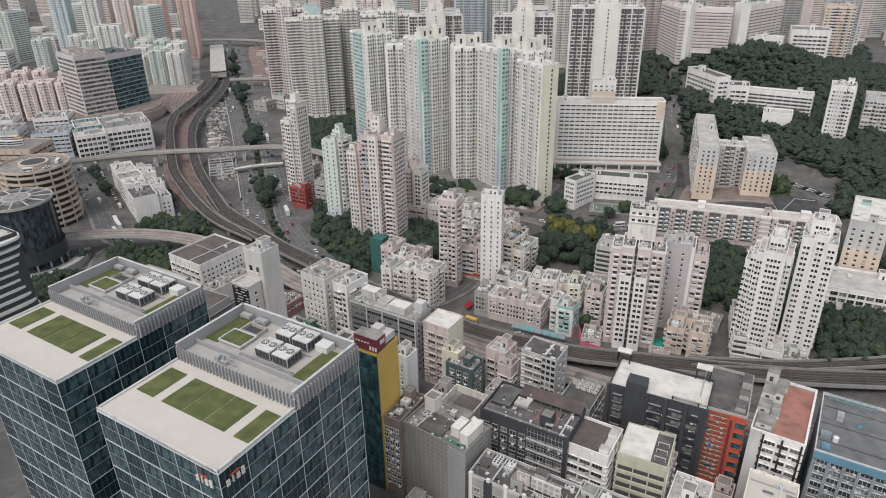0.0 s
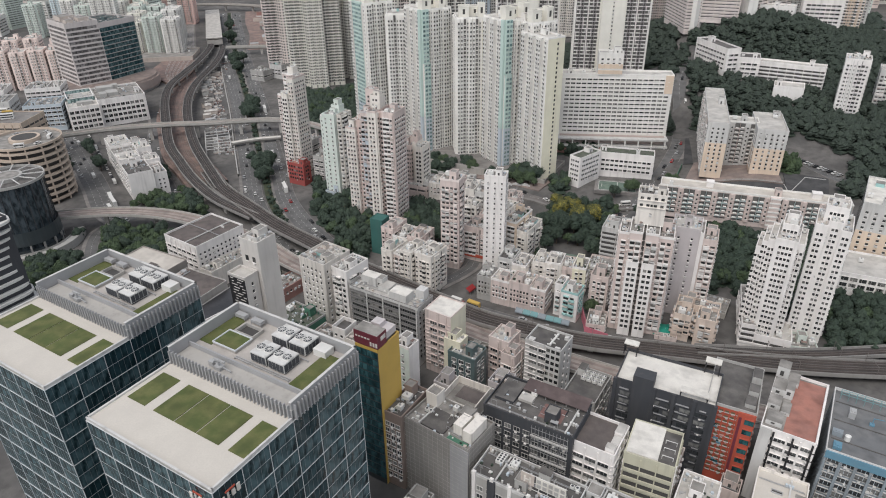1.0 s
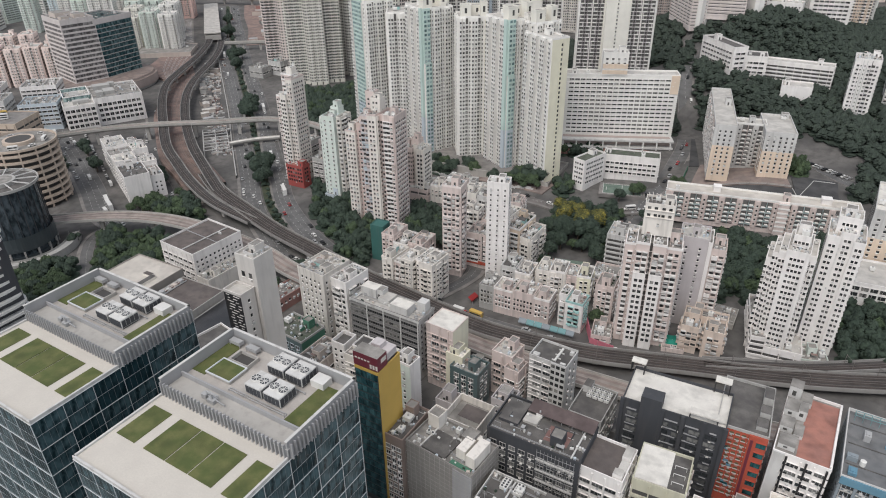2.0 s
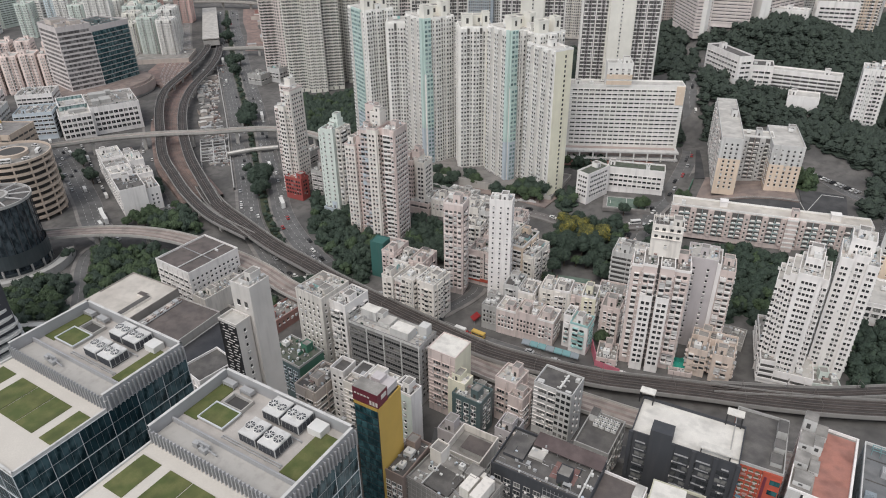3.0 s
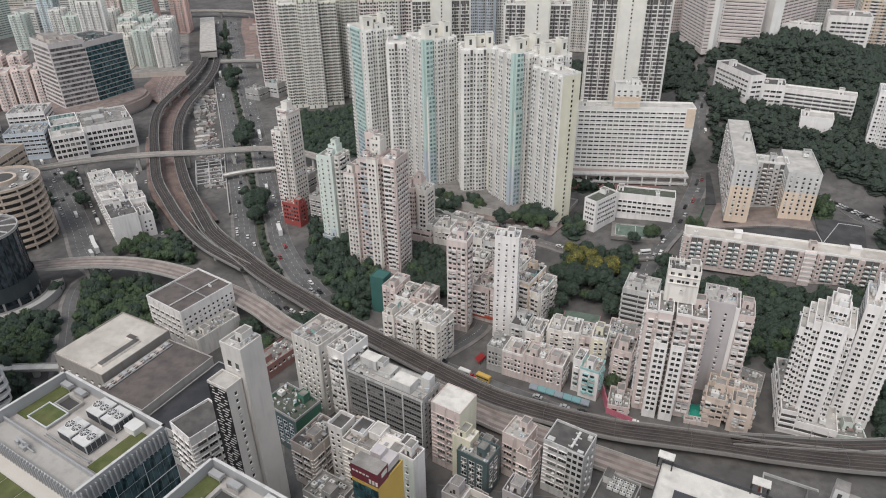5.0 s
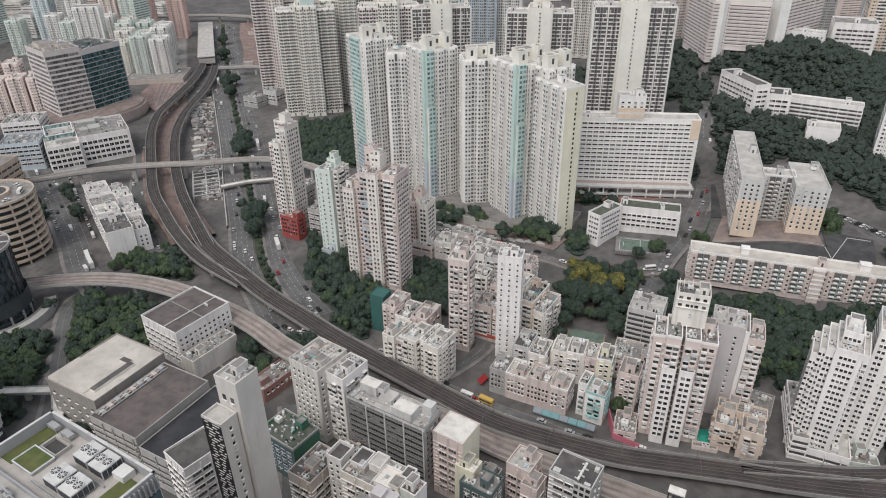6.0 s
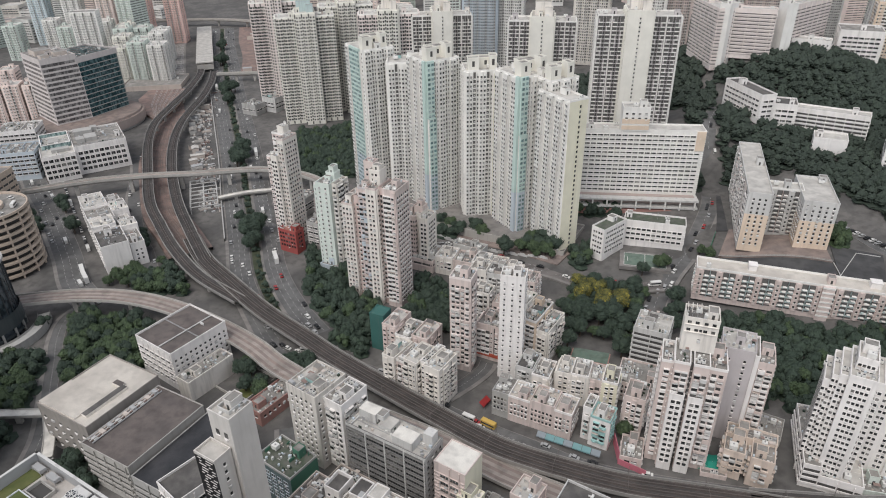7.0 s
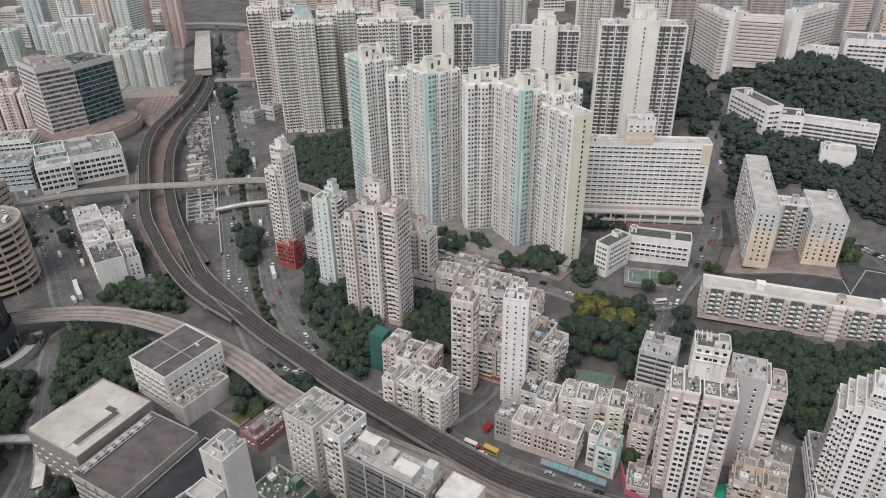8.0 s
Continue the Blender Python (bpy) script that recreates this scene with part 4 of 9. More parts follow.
def office_tower(x, y):
    w, d, deck, top = 41.2, 47.8, 85.9, 90.6
    own = thing("office_tower", "dark glass office tower with white grid lines and a green roof", "office tower", x, y, 0.5, -20.6, "twin office towers")
    g = Geo()
    g.box(0, 0, 0, w - 0.4, d - 0.4, deck - 0.5)
    part("core", g, BLACK, own)
    nx, ny, nz = 6, 6, 10
    ph = (deck - 0.9) / nz
    for side, n, length in (("f", nx, w), ("r", ny, d), ("b", nx, w), ("l", ny, d)):
        pw = length / n
        g = Geo()
        us = [-pw / 2]
        for k in range(1, 5):
            us += [-pw / 2 + pw * k / 5 - 0.045, -pw / 2 + pw * k / 5 + 0.045]
        us.append(pw / 2)
        vs = [0.0, 0.12, ph / 2 - 0.06, ph / 2 + 0.05, ph - 0.14, ph]
        g.v = [(u, -0.1 + (0.04 if i in (1, 4) else 0.0), v) for i, v in enumerate(vs) for u in us]
        for j in range(len(vs) - 1):
            for i in range(len(us) - 1):
                k = j * len(us) + i
                g.f.append((k, k + 1, k + 1 + len(us), k + len(us)))
                g.m.append(2 if j == 2 else 1 if i % 2 or j in (0, 4) else 0)
        me = g.mesh("glass_panel", [CURTAIN, GRIDLINE, MULLION])
        for i in range(n):
            for j in range(nz):
                ob = new("glass_panel", me)
                ob.parent = own
                px, py = wall_point(side, w, d, -length / 2 + pw * (i + 0.5), -0.1)
                ob.matrix_local = pose(px, py, 0.4 + j * ph, 0, 0, TURN[side])
        for i in range(n + 1):
            px, py = wall_point(side, w, d, -length / 2 + pw * i, 0.06)
            g = Geo()
            g.box(px, py, 0.4, 0.10, 0.12, deck - 1.0, turn=TURN[side])
            part("mullion", g, MULLION, own)
        for j in range(1, nz + 1):
            px, py = wall_point(side, w, d, 0, 0.07)
            g = Geo()
            g.box(px, py, 0.3 + j * ph, length + 0.3, 0.14, 0.10, turn=TURN[side], bottom=True)
            part("transom", g, MULLION, own)
    g = Geo()
    g.box(0, -d / 4, deck - 0.5, w - 0.8, d / 2, 0.5)
    part("terrace", g, STONE, own, "pale stone roof terrace")
    g = Geo()
    g.box(0, -d / 2 + 0.25, deck - 0.6, w, 0.5, 1.1)
    for s in (-1, 1):
        g.box(s * (w / 2 - 0.25), -d / 4, deck - 0.6, 0.5, d / 2 - 0.5, 1.1)
    part("terrace_edge", g, PALEGREY, own)
    for a, b in ((-15.6, 6.2), (1.3, 21.8), (17.6, 5.2)):
        for k in ((-1, 0, 1) if b > 10 else (0,)):
            g = Geo()
            g.box(a + k * b / 3, -9.1, deck, (b / 3 - 0.3) if b > 10 else b, 10.4, 0.16)
            part("lawn", g, GRASS, own, "mown patch of lawn")
    g = Geo()
    g.box(0, d / 4, deck - 0.6, w - 0.8, d / 2 - 0.4, 1.9)
    part("upper_deck", g, ROOFDECK, own)
    for a, b, s, t in ((0, 0.2, w, 0.5), (0, d / 2 - 0.25, w, 0.5), (-w / 2 + 0.25, d / 4, 0.5, d / 2), (w / 2 - 0.25, d / 4, 0.5, d / 2)):
        g = Geo()
        g.box(a, b, deck - 0.6, s, t, top - deck + 0.6 - (2.2 if s > 5 and b < 5 else 0.0), 0)
        g.box(a, b, top - (2.2 if s > 5 and b < 5 else 0.0), s + 0.2, t + 0.2, 0.16, 1, bottom=True)
        part("screen_wall", g, [LOUVRE, PALEGREY], own)
    fin = Geo()
    fin.box(0, -0.35, 0, 0.3, 0.7, top - deck - 0.4)
    fin_mesh = fin.mesh("screen_fin", [LOUVRE])
    for k in range(34):
        ob = new("screen_fin", fin_mesh)
        ob.parent = own
        ob.matrix_local = pose(-w / 2 + 0.7 + k * (w - 1.4) / 33, 0.0, deck - 0.3, 0, 0, 0)
    for s in (-1, 1):
        for k in range(20):
            ob = new("screen_fin", fin_mesh)
            ob.parent = own
            ob.matrix_local = pose(s * w / 2, 0.8 + k * 1.2, deck - 0.5, 0, 0, 90 * s)
    z = deck + 1.3
    g = Geo()
    g.box(0, 3.2, deck + 1.2, w - 1.2, 5.2, 0.3, 1)
    g.box(0, 5.9, deck + 1.2, w - 1.2, 0.4, 1.8)
    part("walkway", g, [LOUVRE, CONCRETE], own)
    for a, b, s, t in ((-17.9, 15.2, 4.4, 12.4), (16.0, 14.2, 6.8, 14.0)):
        g = Geo()
        g.box(a, b, z, s, t, 0.2)
        part("lawn", g, GRASS, own)
    g = Geo()
    g.box(-11.3, 12.4, z, 8.2, 6.0, 0.9, 0, 1)
    g.ring(8.4, 6.2, z + 0.8, z + 1.2, 0.25, 2, -11.3, 12.4)
    part("raised_lawn", g, [CONCRETE, GRASS, MULLION], own)
    g = Geo()
    g.ring(6.4, 4.2, z, z + 1.1, 0.3, 0, -10.8, 17.9)
    # shallow floor painted near-black for the shade of a deep well
    g.box(-10.8, 17.9, z, 5.8, 3.6, 0.1, 1)
    part("light_well", g, [CONCRETE, SHADE], own)
    for a, b in ((1.0, 12.2), (7.0, 12.2), (0.6, 20.2), (6.6, 20.2)):
        g = Geo()
        g.box(a, b, z + 0.5, 5.2, 5.6, 2.6, 0, bottom=True)
        for k in range(4):
            g.box(a - 1.86 + k * 1.24, b - 2.83, z + 0.65, 1.12, 0.06, 2.1, 1)
            g.box(a + 2.63, b - 1.98 + k * 1.32, z + 0.65, 0.06, 1.18, 2.1, 1)
        g.box(a, b, z, 4.6, 5.0, 0.5, 1)
        unit = part("cooling_unit", g, [PALEGREY, DARKGREY], own)
        for s in (-1.35, 1.35):
            f = Geo()
            f.tube(a + s, b, z + 3.1, 1.28, 0.35, 0, 20)
            f.tube(a + s, b, z + 3.46, 1.14, 0.02, 1, 20)
            for k in range(4):
                f.box(a + s, b, z + 3.5, 2.2, 0.14, 0.05, 0, turn=45 * k)
            part("fan", f, [WHITEMETAL, DARKGREY], unit)
    for y, x0, x1 in ((8.6, -6.0, 12.0), (8.0, -6.0, 12.0), (16.2, -3.0, 11.0)):
        g = Geo()
        g.beam((x0, y, z + 0.5), (x1, y, z + 0.5), 0.22)
        for k in range(5):
            g.box(x0 + (x1 - x0) * k / 4, y, z, 0.25, 0.25, 0.45)
        part("pipe_run", g, METAL, own)
    g = Geo()
    g.box(12.2, 21.0, z, 4.0, 3.4, 2.0)
    part("plant_box", g, WHITEMETAL, own)
    for a in (-17.5, -11.5):
        g = Geo()
        for s in (-1.8, 1.8):
            for t in (-0.8, 0.8):
                g.box(a + s, 21.8 + t, z, 0.15, 0.15, 1.8)
        g.box(a, 21.8, z + 0.7, 3.6, 1.6, 1.0, 0, bottom=True)
        part("pipe_rack", g, METAL, own)
    g = Geo()
    g.beam((-6, 3.0, deck + 1.5), (-6, 3.0, deck + 4.6), 0.5)
    g.beam((-8.5, 3.4, deck + 2.6), (-2.0, 3.0, deck + 2.2), 0.3)
    g.beam((-6, 3.0, deck + 4.4), (-9.4, 3.2, deck + 2.2), 0.2)
    g.box(-8.6, 3.2, deck + 1.5, 1.6, 1.2, 1.5)
    g.beam((-7.5, 3.0, deck + 4.2), (-3.0, 2.6, deck + 4.9), 0.4)
    g.box(-6, 3.0, deck + 1.5, 2.2, 1.6, 1.1)
    part("cleaning_crane", g, METAL, own, "grey green window cleaning crane")
    return own


tower_a = office_tower(-36.8, 85.4)
office_tower(-92.1, 107.4)
# the corner signs are plain marks in the sign's colours
for side, u in (("f", 16.2), ("r", -20.0)):
    g = Geo()
    for k in range(4):
        px, py = wall_point(side, 41.2, 47.8, u - 2.1 + k * 1.4, 0.45)
        g.box(px, py, 81.0, 0.9 if k != 1 else 0.4, 0.25, 2.0 if k % 2 else 1.6, 0, turn=TURN[side], bottom=True)
    px, py = wall_point(side, 41.2, 47.8, u, 0.45)
    g.box(px, py, 83.1, 2.6, 0.25, 0.35, 1, turn=TURN[side], bottom=True)
    part("sign", g, [ROOFWHITE, ORANGE], tower_a, "white sign marks under a red arc")

# ---- industrial blocks south of the railway ----
B = "industrial block"
yt = block("hotel_tower", "narrow tower with an ochre flank and a teal glass front", "tower", -17.4, 143.6, 9.0, 12.0, 62.0, -20, YELLOW, {}, clutter=0, seed=3, walls={"f": SPANDREL}, trim=YELLOW)
for k in range(19):
    for i in range(4):
        g = Geo()
        g.box(-3.15 + i * 2.1, -6.08, 3 + k * 3.0, 1.9, 0.16, 2.3, bottom=True)
        part("glass_panel", g, DEEPTEAL, yt)
g = Geo()
g.box(0, -3.6, 61.0, 9.3, 5.0, 5.2, 0, 1)
for k in range(3):
    g.box(2.0 + k * 1.1, -6.16, 61.6, 0.7, 0.1, 1.5, 2, bottom=True)
for k in range(5):
    g.box(-3.6 + k * 1.2, -6.16, 63.8, 0.8, 0.1, 0.5, 2, bottom=True)
g.box(4.68, -3.0, 63.4, 0.06, 2.6, 1.6, 2, bottom=True)
part("roof_sign", g, [MAROON, ROOF, ROOFWHITE], yt, "maroon roof box with white marks")
g = Geo()
g.box(0, 2.5, 61.0, 7.5, 6.0, 2.6)
g.box(-1, 2.5, 63.6, 3.5, 3.5, 1.8)
part("plant_room", g, LILAC, yt)
block("white_tower", "slim white and green block", "building", -15.1, 173.4, 6.1, 6.4, 38.5, -24, WHITE, {"l": PLAIN, "f": ("plain", 3, 3, 1.0, 1.0)}, ROOFDARK, clutter=1, seed=4, walls={"f": MINT})
block("scaffolded_block", "grey block wrapped in scaffold netting", B, 7.6, 137.6, 26, 15.4, 35.5, -26, GAUZE, {"b": BAND}, ROOF, near=WHITEMETAL, clutter=3, seed=5)
block("signboard_block", "pale grey industrial block with roof sign", B, 35.3, 121.7, 33.6, 13, 30, -21, GREY, {"*": GRID}, ROOFDARK, near=PALEGREY, clutter=5, seed=6, trim=PALEGREY)
block("dark_glass_block", "dark glazed industrial block with patched roof", B, 36.2, 148.2, 32, 18, 37.2, -20, DARKGREY, {"*": GRID}, ROOFDARK, near=GREY, clutter=2, seed=7)
block("low_white_block", "low block with high pale parapet", B, 9.2, 163.5, 14, 14, 25.4, -21, CREAM, {"*": GRID}, ROOF, near=WHITEMETAL, clutter=0, parapet=3.2, seed=8)
block("brown_roof_block", "white industrial block with dark flat roof", B, 57.1, 141.2, 14.9, 15.2, 34.4, -21, WHITE, {"*": BAND}, ROOFBROWN, near=GREY, clutter=0, seed=9)
block("cream_block", "sage green industrial block with pale roof", B, 74.2, 139.5, 15.6, 16.3, 34.5, -16, SAGE, {"f": ("slot", 5.0, 3.6, 4.2, 1.7), "*": BAND}, ROOFDARK, near=WHITEMETAL, clutter=0, seed=10)
block("black_block", "black painted industrial block with white roof", B, 81.8, 171.2, 34, 18.8, 37, -17, DARKGREY, {"f": ("single", 5.2, 3.4, 4.0, 1.9), "*": PLAIN}, ROOFWHITE, near=DARKGREY, clutter=0, seed=11)
block("orange_block", "orange red industrial block with teal windows", B, 104.4, 171.0, 16.2, 26.3, 36.5, -17, ORANGE, {"f": ("plain", 1.9, 2.1, 1.25, 0.75), "*": PLAIN}, ROOFDARK, clutter=0, seed=12, trim=GREY, accent=DUSTYRED, glass=OLIVE)
block("red_roof_block", "white industrial block with red oxide roof", B, 123.1, 165.4, 16.8, 33.5, 35, -22, WHITE, {"f": ("band", 4.0, 3.4, 3.4, 1.5), "l": PLAIN}, ROOF, near=PALEGREY, clutter=0, seed=13)
block("blue_block", "long grey block with blue bands", B, 155.6, 153.4, 48, 34, 34.5, -21, STEELBLUE, {"f": ("band", 4.2, 3.3, 3.6, 1.9), "*": PLAIN}, BLUEROOF, near=BLUEGREY, clutter=0, seed=14, trim=PALEGREY, strips=[("f", 0, 47.6, 0.90, 0.985, 0.5, BLUE, None, 1)])
block("low_grey_block", "low pale grey flat-roofed block", B, 113.2, 134.6, 15, 20, 23, -20, CREAM, {"*": BAND}, STONE, near=GREY, clutter=0, seed=15)
block("small_block", "small pale industrial block with flat roof", B, 87.7, 130.4, 11.6, 14.4, 25, -20, WHITE, {"*": BAND}, ROOFLIGHT, near=GREY, clutter=3, seed=16)
block("dark_roof_block", "low block with dark roof", B, 58.1, 117.1, 15, 15, 28, -22, PALEGREY, {"*": BAND}, ROOFDARK, near=WHITEMETAL, clutter=4, seed=17)
block("pink_block", "pink tiled block with white roof", B, -6.3, 206.3, 13, 12.4, 34, -22, ROSE, {"f": BAND, "r": NONE, "*": PLAIN}, ROOFWHITE, near=ROSE, clutter=0, parapet=0.4, seed=18, walls={"r": PALE_YELLOW}, trim=ROSE)
block("teal_block", "dark teal framed block with sheds on its roof", B, 4.9, 195.2, 13, 10, 21, -22, SLATE, {"*": GRID}, ROOF, near=PALEGREY, clutter=3, seed=19)
cluster("pink_block", "pale pink block with balconies and a lower front wing", B, 20.8, 202.6, -24, [
    (-2.0, 1.6, 9.6, 10.5, 24.0, ROSE, {"*": BAND}, {"near": ROSE, "trim": ROSE, "roof": ROOFLIGHT}),
    (4.2, -2.6, 6.6, 8.0, 20.5, ROSE, {"*": BAND}, {"near": PALEGREY, "clutter": 2})])
block("grey_block", "pale grey block with dark roof", B, 38.4, 199.6, 15.9, 12, 28, -22, PALEGREY, {"f": BAND, "*": ("plain", 4.5, 3.6, 0.8, 1.4)}, ROOFDARK, near=GREY, clutter=0, seed=21, strips=[("f", 4.7, 6.4, 0, 1, 0.6, PALEGREY, GLASS, 2.0)])
block("low_dark_block", "low dark block crowded with air units", B, 54.5, 182.6, 13, 18.8, 20, -21, GREY, {"*": BAND}, ROOFDARK, near=WHITEMETAL, clutter=0, seed=22)
block("grey_slab", "long grey block with deep window bands", B, -32.9, 215.8, 36.6, 12.1, 33.5, -21, PALEGREY, {"f": ("band", 8.9, 2.9, 8.2, 1.5), "*": PLAIN}, ROOFLIGHT, clutter=4, seed=23, walls={"f": DARKSTONE}, trim=DARKSTONE)
block("rounded_block", "stained white block with crowded roof", B, -68.5, 231, 16, 17.5, 41, -25, WEATHERED, {"*": ("plain", 2.7, 3.0, 0.9, 1.2)}, ROOFLIGHT, clutter=9, seed=24)
block("netted_block", "low block under green netting", B, -74, 206.6, 19.5, 14, 22, -25, GREENNET, {"f": GRID}, ROOFMOSS, near=BLUEGREY, clutter=2, seed=25, walls={"f": SLATE, "l": SLATE}, trim=GREY)
bt = block("slim_tower", "tall blank pale grey tower with dark louvred front", "tower", -68.8, 170.6, 9.2, 9.0, 81.5, -21, SMOOTH, {"f": ("plain", 3.5, 6.5, 1.6, 2.2)}, ROOFLIGHT, clutter=1, seed=26, z_from=70)
block("slim_tower_wing", "dark louvred wing below the blank tower", "tower", -73.0, 163.6, 8.6, 6.4, 70, -21, SMOOTH, {"r": ("plain", 5.5, 3.1, 0.9, 1.2)}, ROOFLIGHT, clutter=0, seed=27, walls={"f": BLACK})
dash = random.Random(17)
for k in range(54):
    g = Geo()
    u = -3.6 + dash.uniform(0, 2.0)
    while u < 3.6:
        long = min(dash.uniform(0.8, 3.2), 3.9 - u)
        g.box(u + long / 2, -3.3, 3 + k * 1.22, long, 0.24, 0.14, bottom=True)
        u += long + dash.uniform(0.8, 2.2)
    part("louvre", g, PALEGREY, bpy.data.objects["slim_tower_wing"])
block("warehouse", "low grey warehouse with white roof", B, -165.7, 224.5, 31.6, 36, 27, -18, STAINED, {"f": ("plain", 5, 4.5, 1.6, 1.0), "*": NONE}, ROOFCREAM, clutter=0, seed=28, parapet=0.6)
block("warehouse", "low warehouse with grey roof", B, -136.5, 211, 27, 38, 24.5, -18, CONCRETE, {"f": ("slot", 6, 3.4, 5, 0.9), "*": NONE}, ROOFBROWN, clutter=0, seed=29, parapet=0.5)
block("warehouse", "low block with smooth dark wet roof", B, -110.5, 203, 24, 40, 21.5, -18, GREY, {"f": ("slot", 6, 3.4, 5, 0.9), "*": NONE}, WETROOF, clutter=0, parapet=0.4, seed=30)
block("white_block", "white factory block with dark roof", B, -155.9, 274, 27.5, 31.8, 24.5, -24, WHITE, {"l": BAND, "f": BAND, "r": PLAIN}, ROOFBROWN, clutter=0, seed=31)
block("red_workshop", "low dusty red workshop", B, -101.6, 251.3, 11, 22, 9, -25, DUSTYRED, {"*": PLAIN}, ROOF, clutter=3, seed=32)
block("white_block", "small white block with grey roof", B, -103, 186.5, 14, 17, 27, -30, WHITE, {"*": BAND}, ROOFDARK, near=GREY, clutter=0, seed=33, trim=WHITE)


# ---- old housing between railway and estate ----
R = "apartment block"


def house_row(name, label, x, y, turn, units, depth, seed, clutter=4, style=None):
    """Old houses side by side, each a building of its own: (width, top, set forward, paint, roof)."""
    c, s = math.cos(radians(turn)), math.sin(radians(turn))
    total = sum(u[0] for u in units)
    o = -total / 2
    for k, (w, top, fwd, mat, roof) in enumerate(units):
        m = o + w / 2
        o += w
        block(name, label, R, x + m * c + fwd * s, y + m * s - fwd * c, w - 0.05, depth, top, turn, mat, {"*": style or RESI}, roof, clutter=clutter, seed=seed + k, trim=WHITE if k % 2 else mat, group=name)


house_row("cream_apartments", "cream apartment house with window bays", -36, 275.5, -23, [(7, 21, 0, CREAM, ROOFLIGHT), (6, 19.5, -1.6, ROSE, ROOF), (7.5, 24, 0.6, CREAM, ROOFLIGHT), (4, 24, -2.2, CREAM, ROOF), (8.5, 25.5, 0.8, CREAM, ROOFLIGHT)], 15, 400, 4)
house_row("pink_apartments", "older pinkish apartment house", -45, 299, -18, [(8, 23, 0, ROSE, ROOFLIGHT), (9, 20, 1, CREAM, ROOF), (9, 21.5, 0, ROSE, ROOFLIGHT)], 15, 410, 5)
block("white_tower", "slim white apartment tower", R, 5, 293.5, 11.3, 8, 60.5, -3, WHITE, {"f": ("plain", 3.6, 2.9, 0.8, 1.0), "*": PLAIN}, ROOF, clutter=2, seed=42)
block("balconied_tower", "slim pale rose apartment tower with balconies", R, -18.6, 296, 10.5, 9.5, 56, -10, ROSE, {"*": ("balcony", 2.3, 2.9, 1.5, 1.3)}, ROOF, clutter=2, seed=43, trim=PALEROSE)
block("corner_block", "rose corner block with a red shop band", R, -5.5, 308, 12, 14, 24, -15, ROSE, {"*": RESI}, ROOF, clutter=5, seed=44, strips=[("f", 0, 12.8, 0.12, 0.2, 0.7, ORANGE, None, 1), ("r", 0, 14.2, 0.12, 0.2, 0.7, ORANGE, None, 1)])
house_row("cream_stepped_apartments", "cream stepped apartment house", 14, 311, -22, [(9, 32, 0, CREAM, ROOFLIGHT), (8.5, 29, -1, PEACH, ROOF), (6, 24, -2, CREAM, ROOF)], 20, 420, 7)
house_row("street_row", "rose apartment house over shops", 18.6, 264.5, -16, [(8, 15.5, -0.5, GREY, ROOF), (10, 16, 0, ROSE, ROOFCREAM), (11, 17, 0, ROSE, ROOFCREAM), (8, 16, 0, ROSE, ROOFCREAM)], 11.5, 430, 6, ("plain", 1.7, 2.75, 1.0, 1.25))
cluster("aqua_block", "aqua and white apartment block with balconies", R, 46.5, 257.5, -19, [
    (1.8, -0.8, 8.6, 9.5, 18.0, WHITE, {"f": ("balcony", 2.9, 2.8, 2.0, 1.3), "*": RESI}, {"clutter": 4, "trim": AQUA, "accent": AQUA, "roof": ROOFCREAM}),
    (-4.6, 1.2, 4.0, 9.0, 19.5, WHITE, {"*": RESIB}, {"clutter": 2, "accent": AQUA, "roof": ROOF})])
house_row("back_row", "old cream apartment house", 41.7, 282.5, -11, [(7, 18, 0, CREAM, ROOFLIGHT), (8, 19.5, 0.8, CREAM, ROOF), (6, 17.5, -0.6, ROSE, ROOFLIGHT), (7, 19, 0.4, PALE_YELLOW, ROOF)], 12, 440, 5)
house_row("grey_back_row", "grey old apartment house", 18, 284, -15, [(8, 18.5, 0, PALEGREY, ROOFDARK), (8, 17, 0.8, CREAM, ROOF)], 13, 450, 6)
house_row("old_row", "low old house with crowded roof", -27, 377, -11, [(10, 17, 0, PALEGREY, ROOF), (11, 18.5, 0.8, CREAM, ROOFLIGHT), (12, 17, 0, ROSE, ROOF), (9, 19, 1, PALEGREY, ROOFLIGHT), (10, 17.5, 0, CREAM, ROOF), (8, 16, 0, ROSE, ROOF)], 13, 460, 6)
block("netted_tower", "narrow block wrapped in dark green netting", "building", -62.5, 303.5, 8, 8, 25, -15, TEALNET, {}, TEALNET, clutter=0, seed=470, parapet=0.4)
PAIR = ("plain", 2.1, 2.85, 1.2, 1.2)
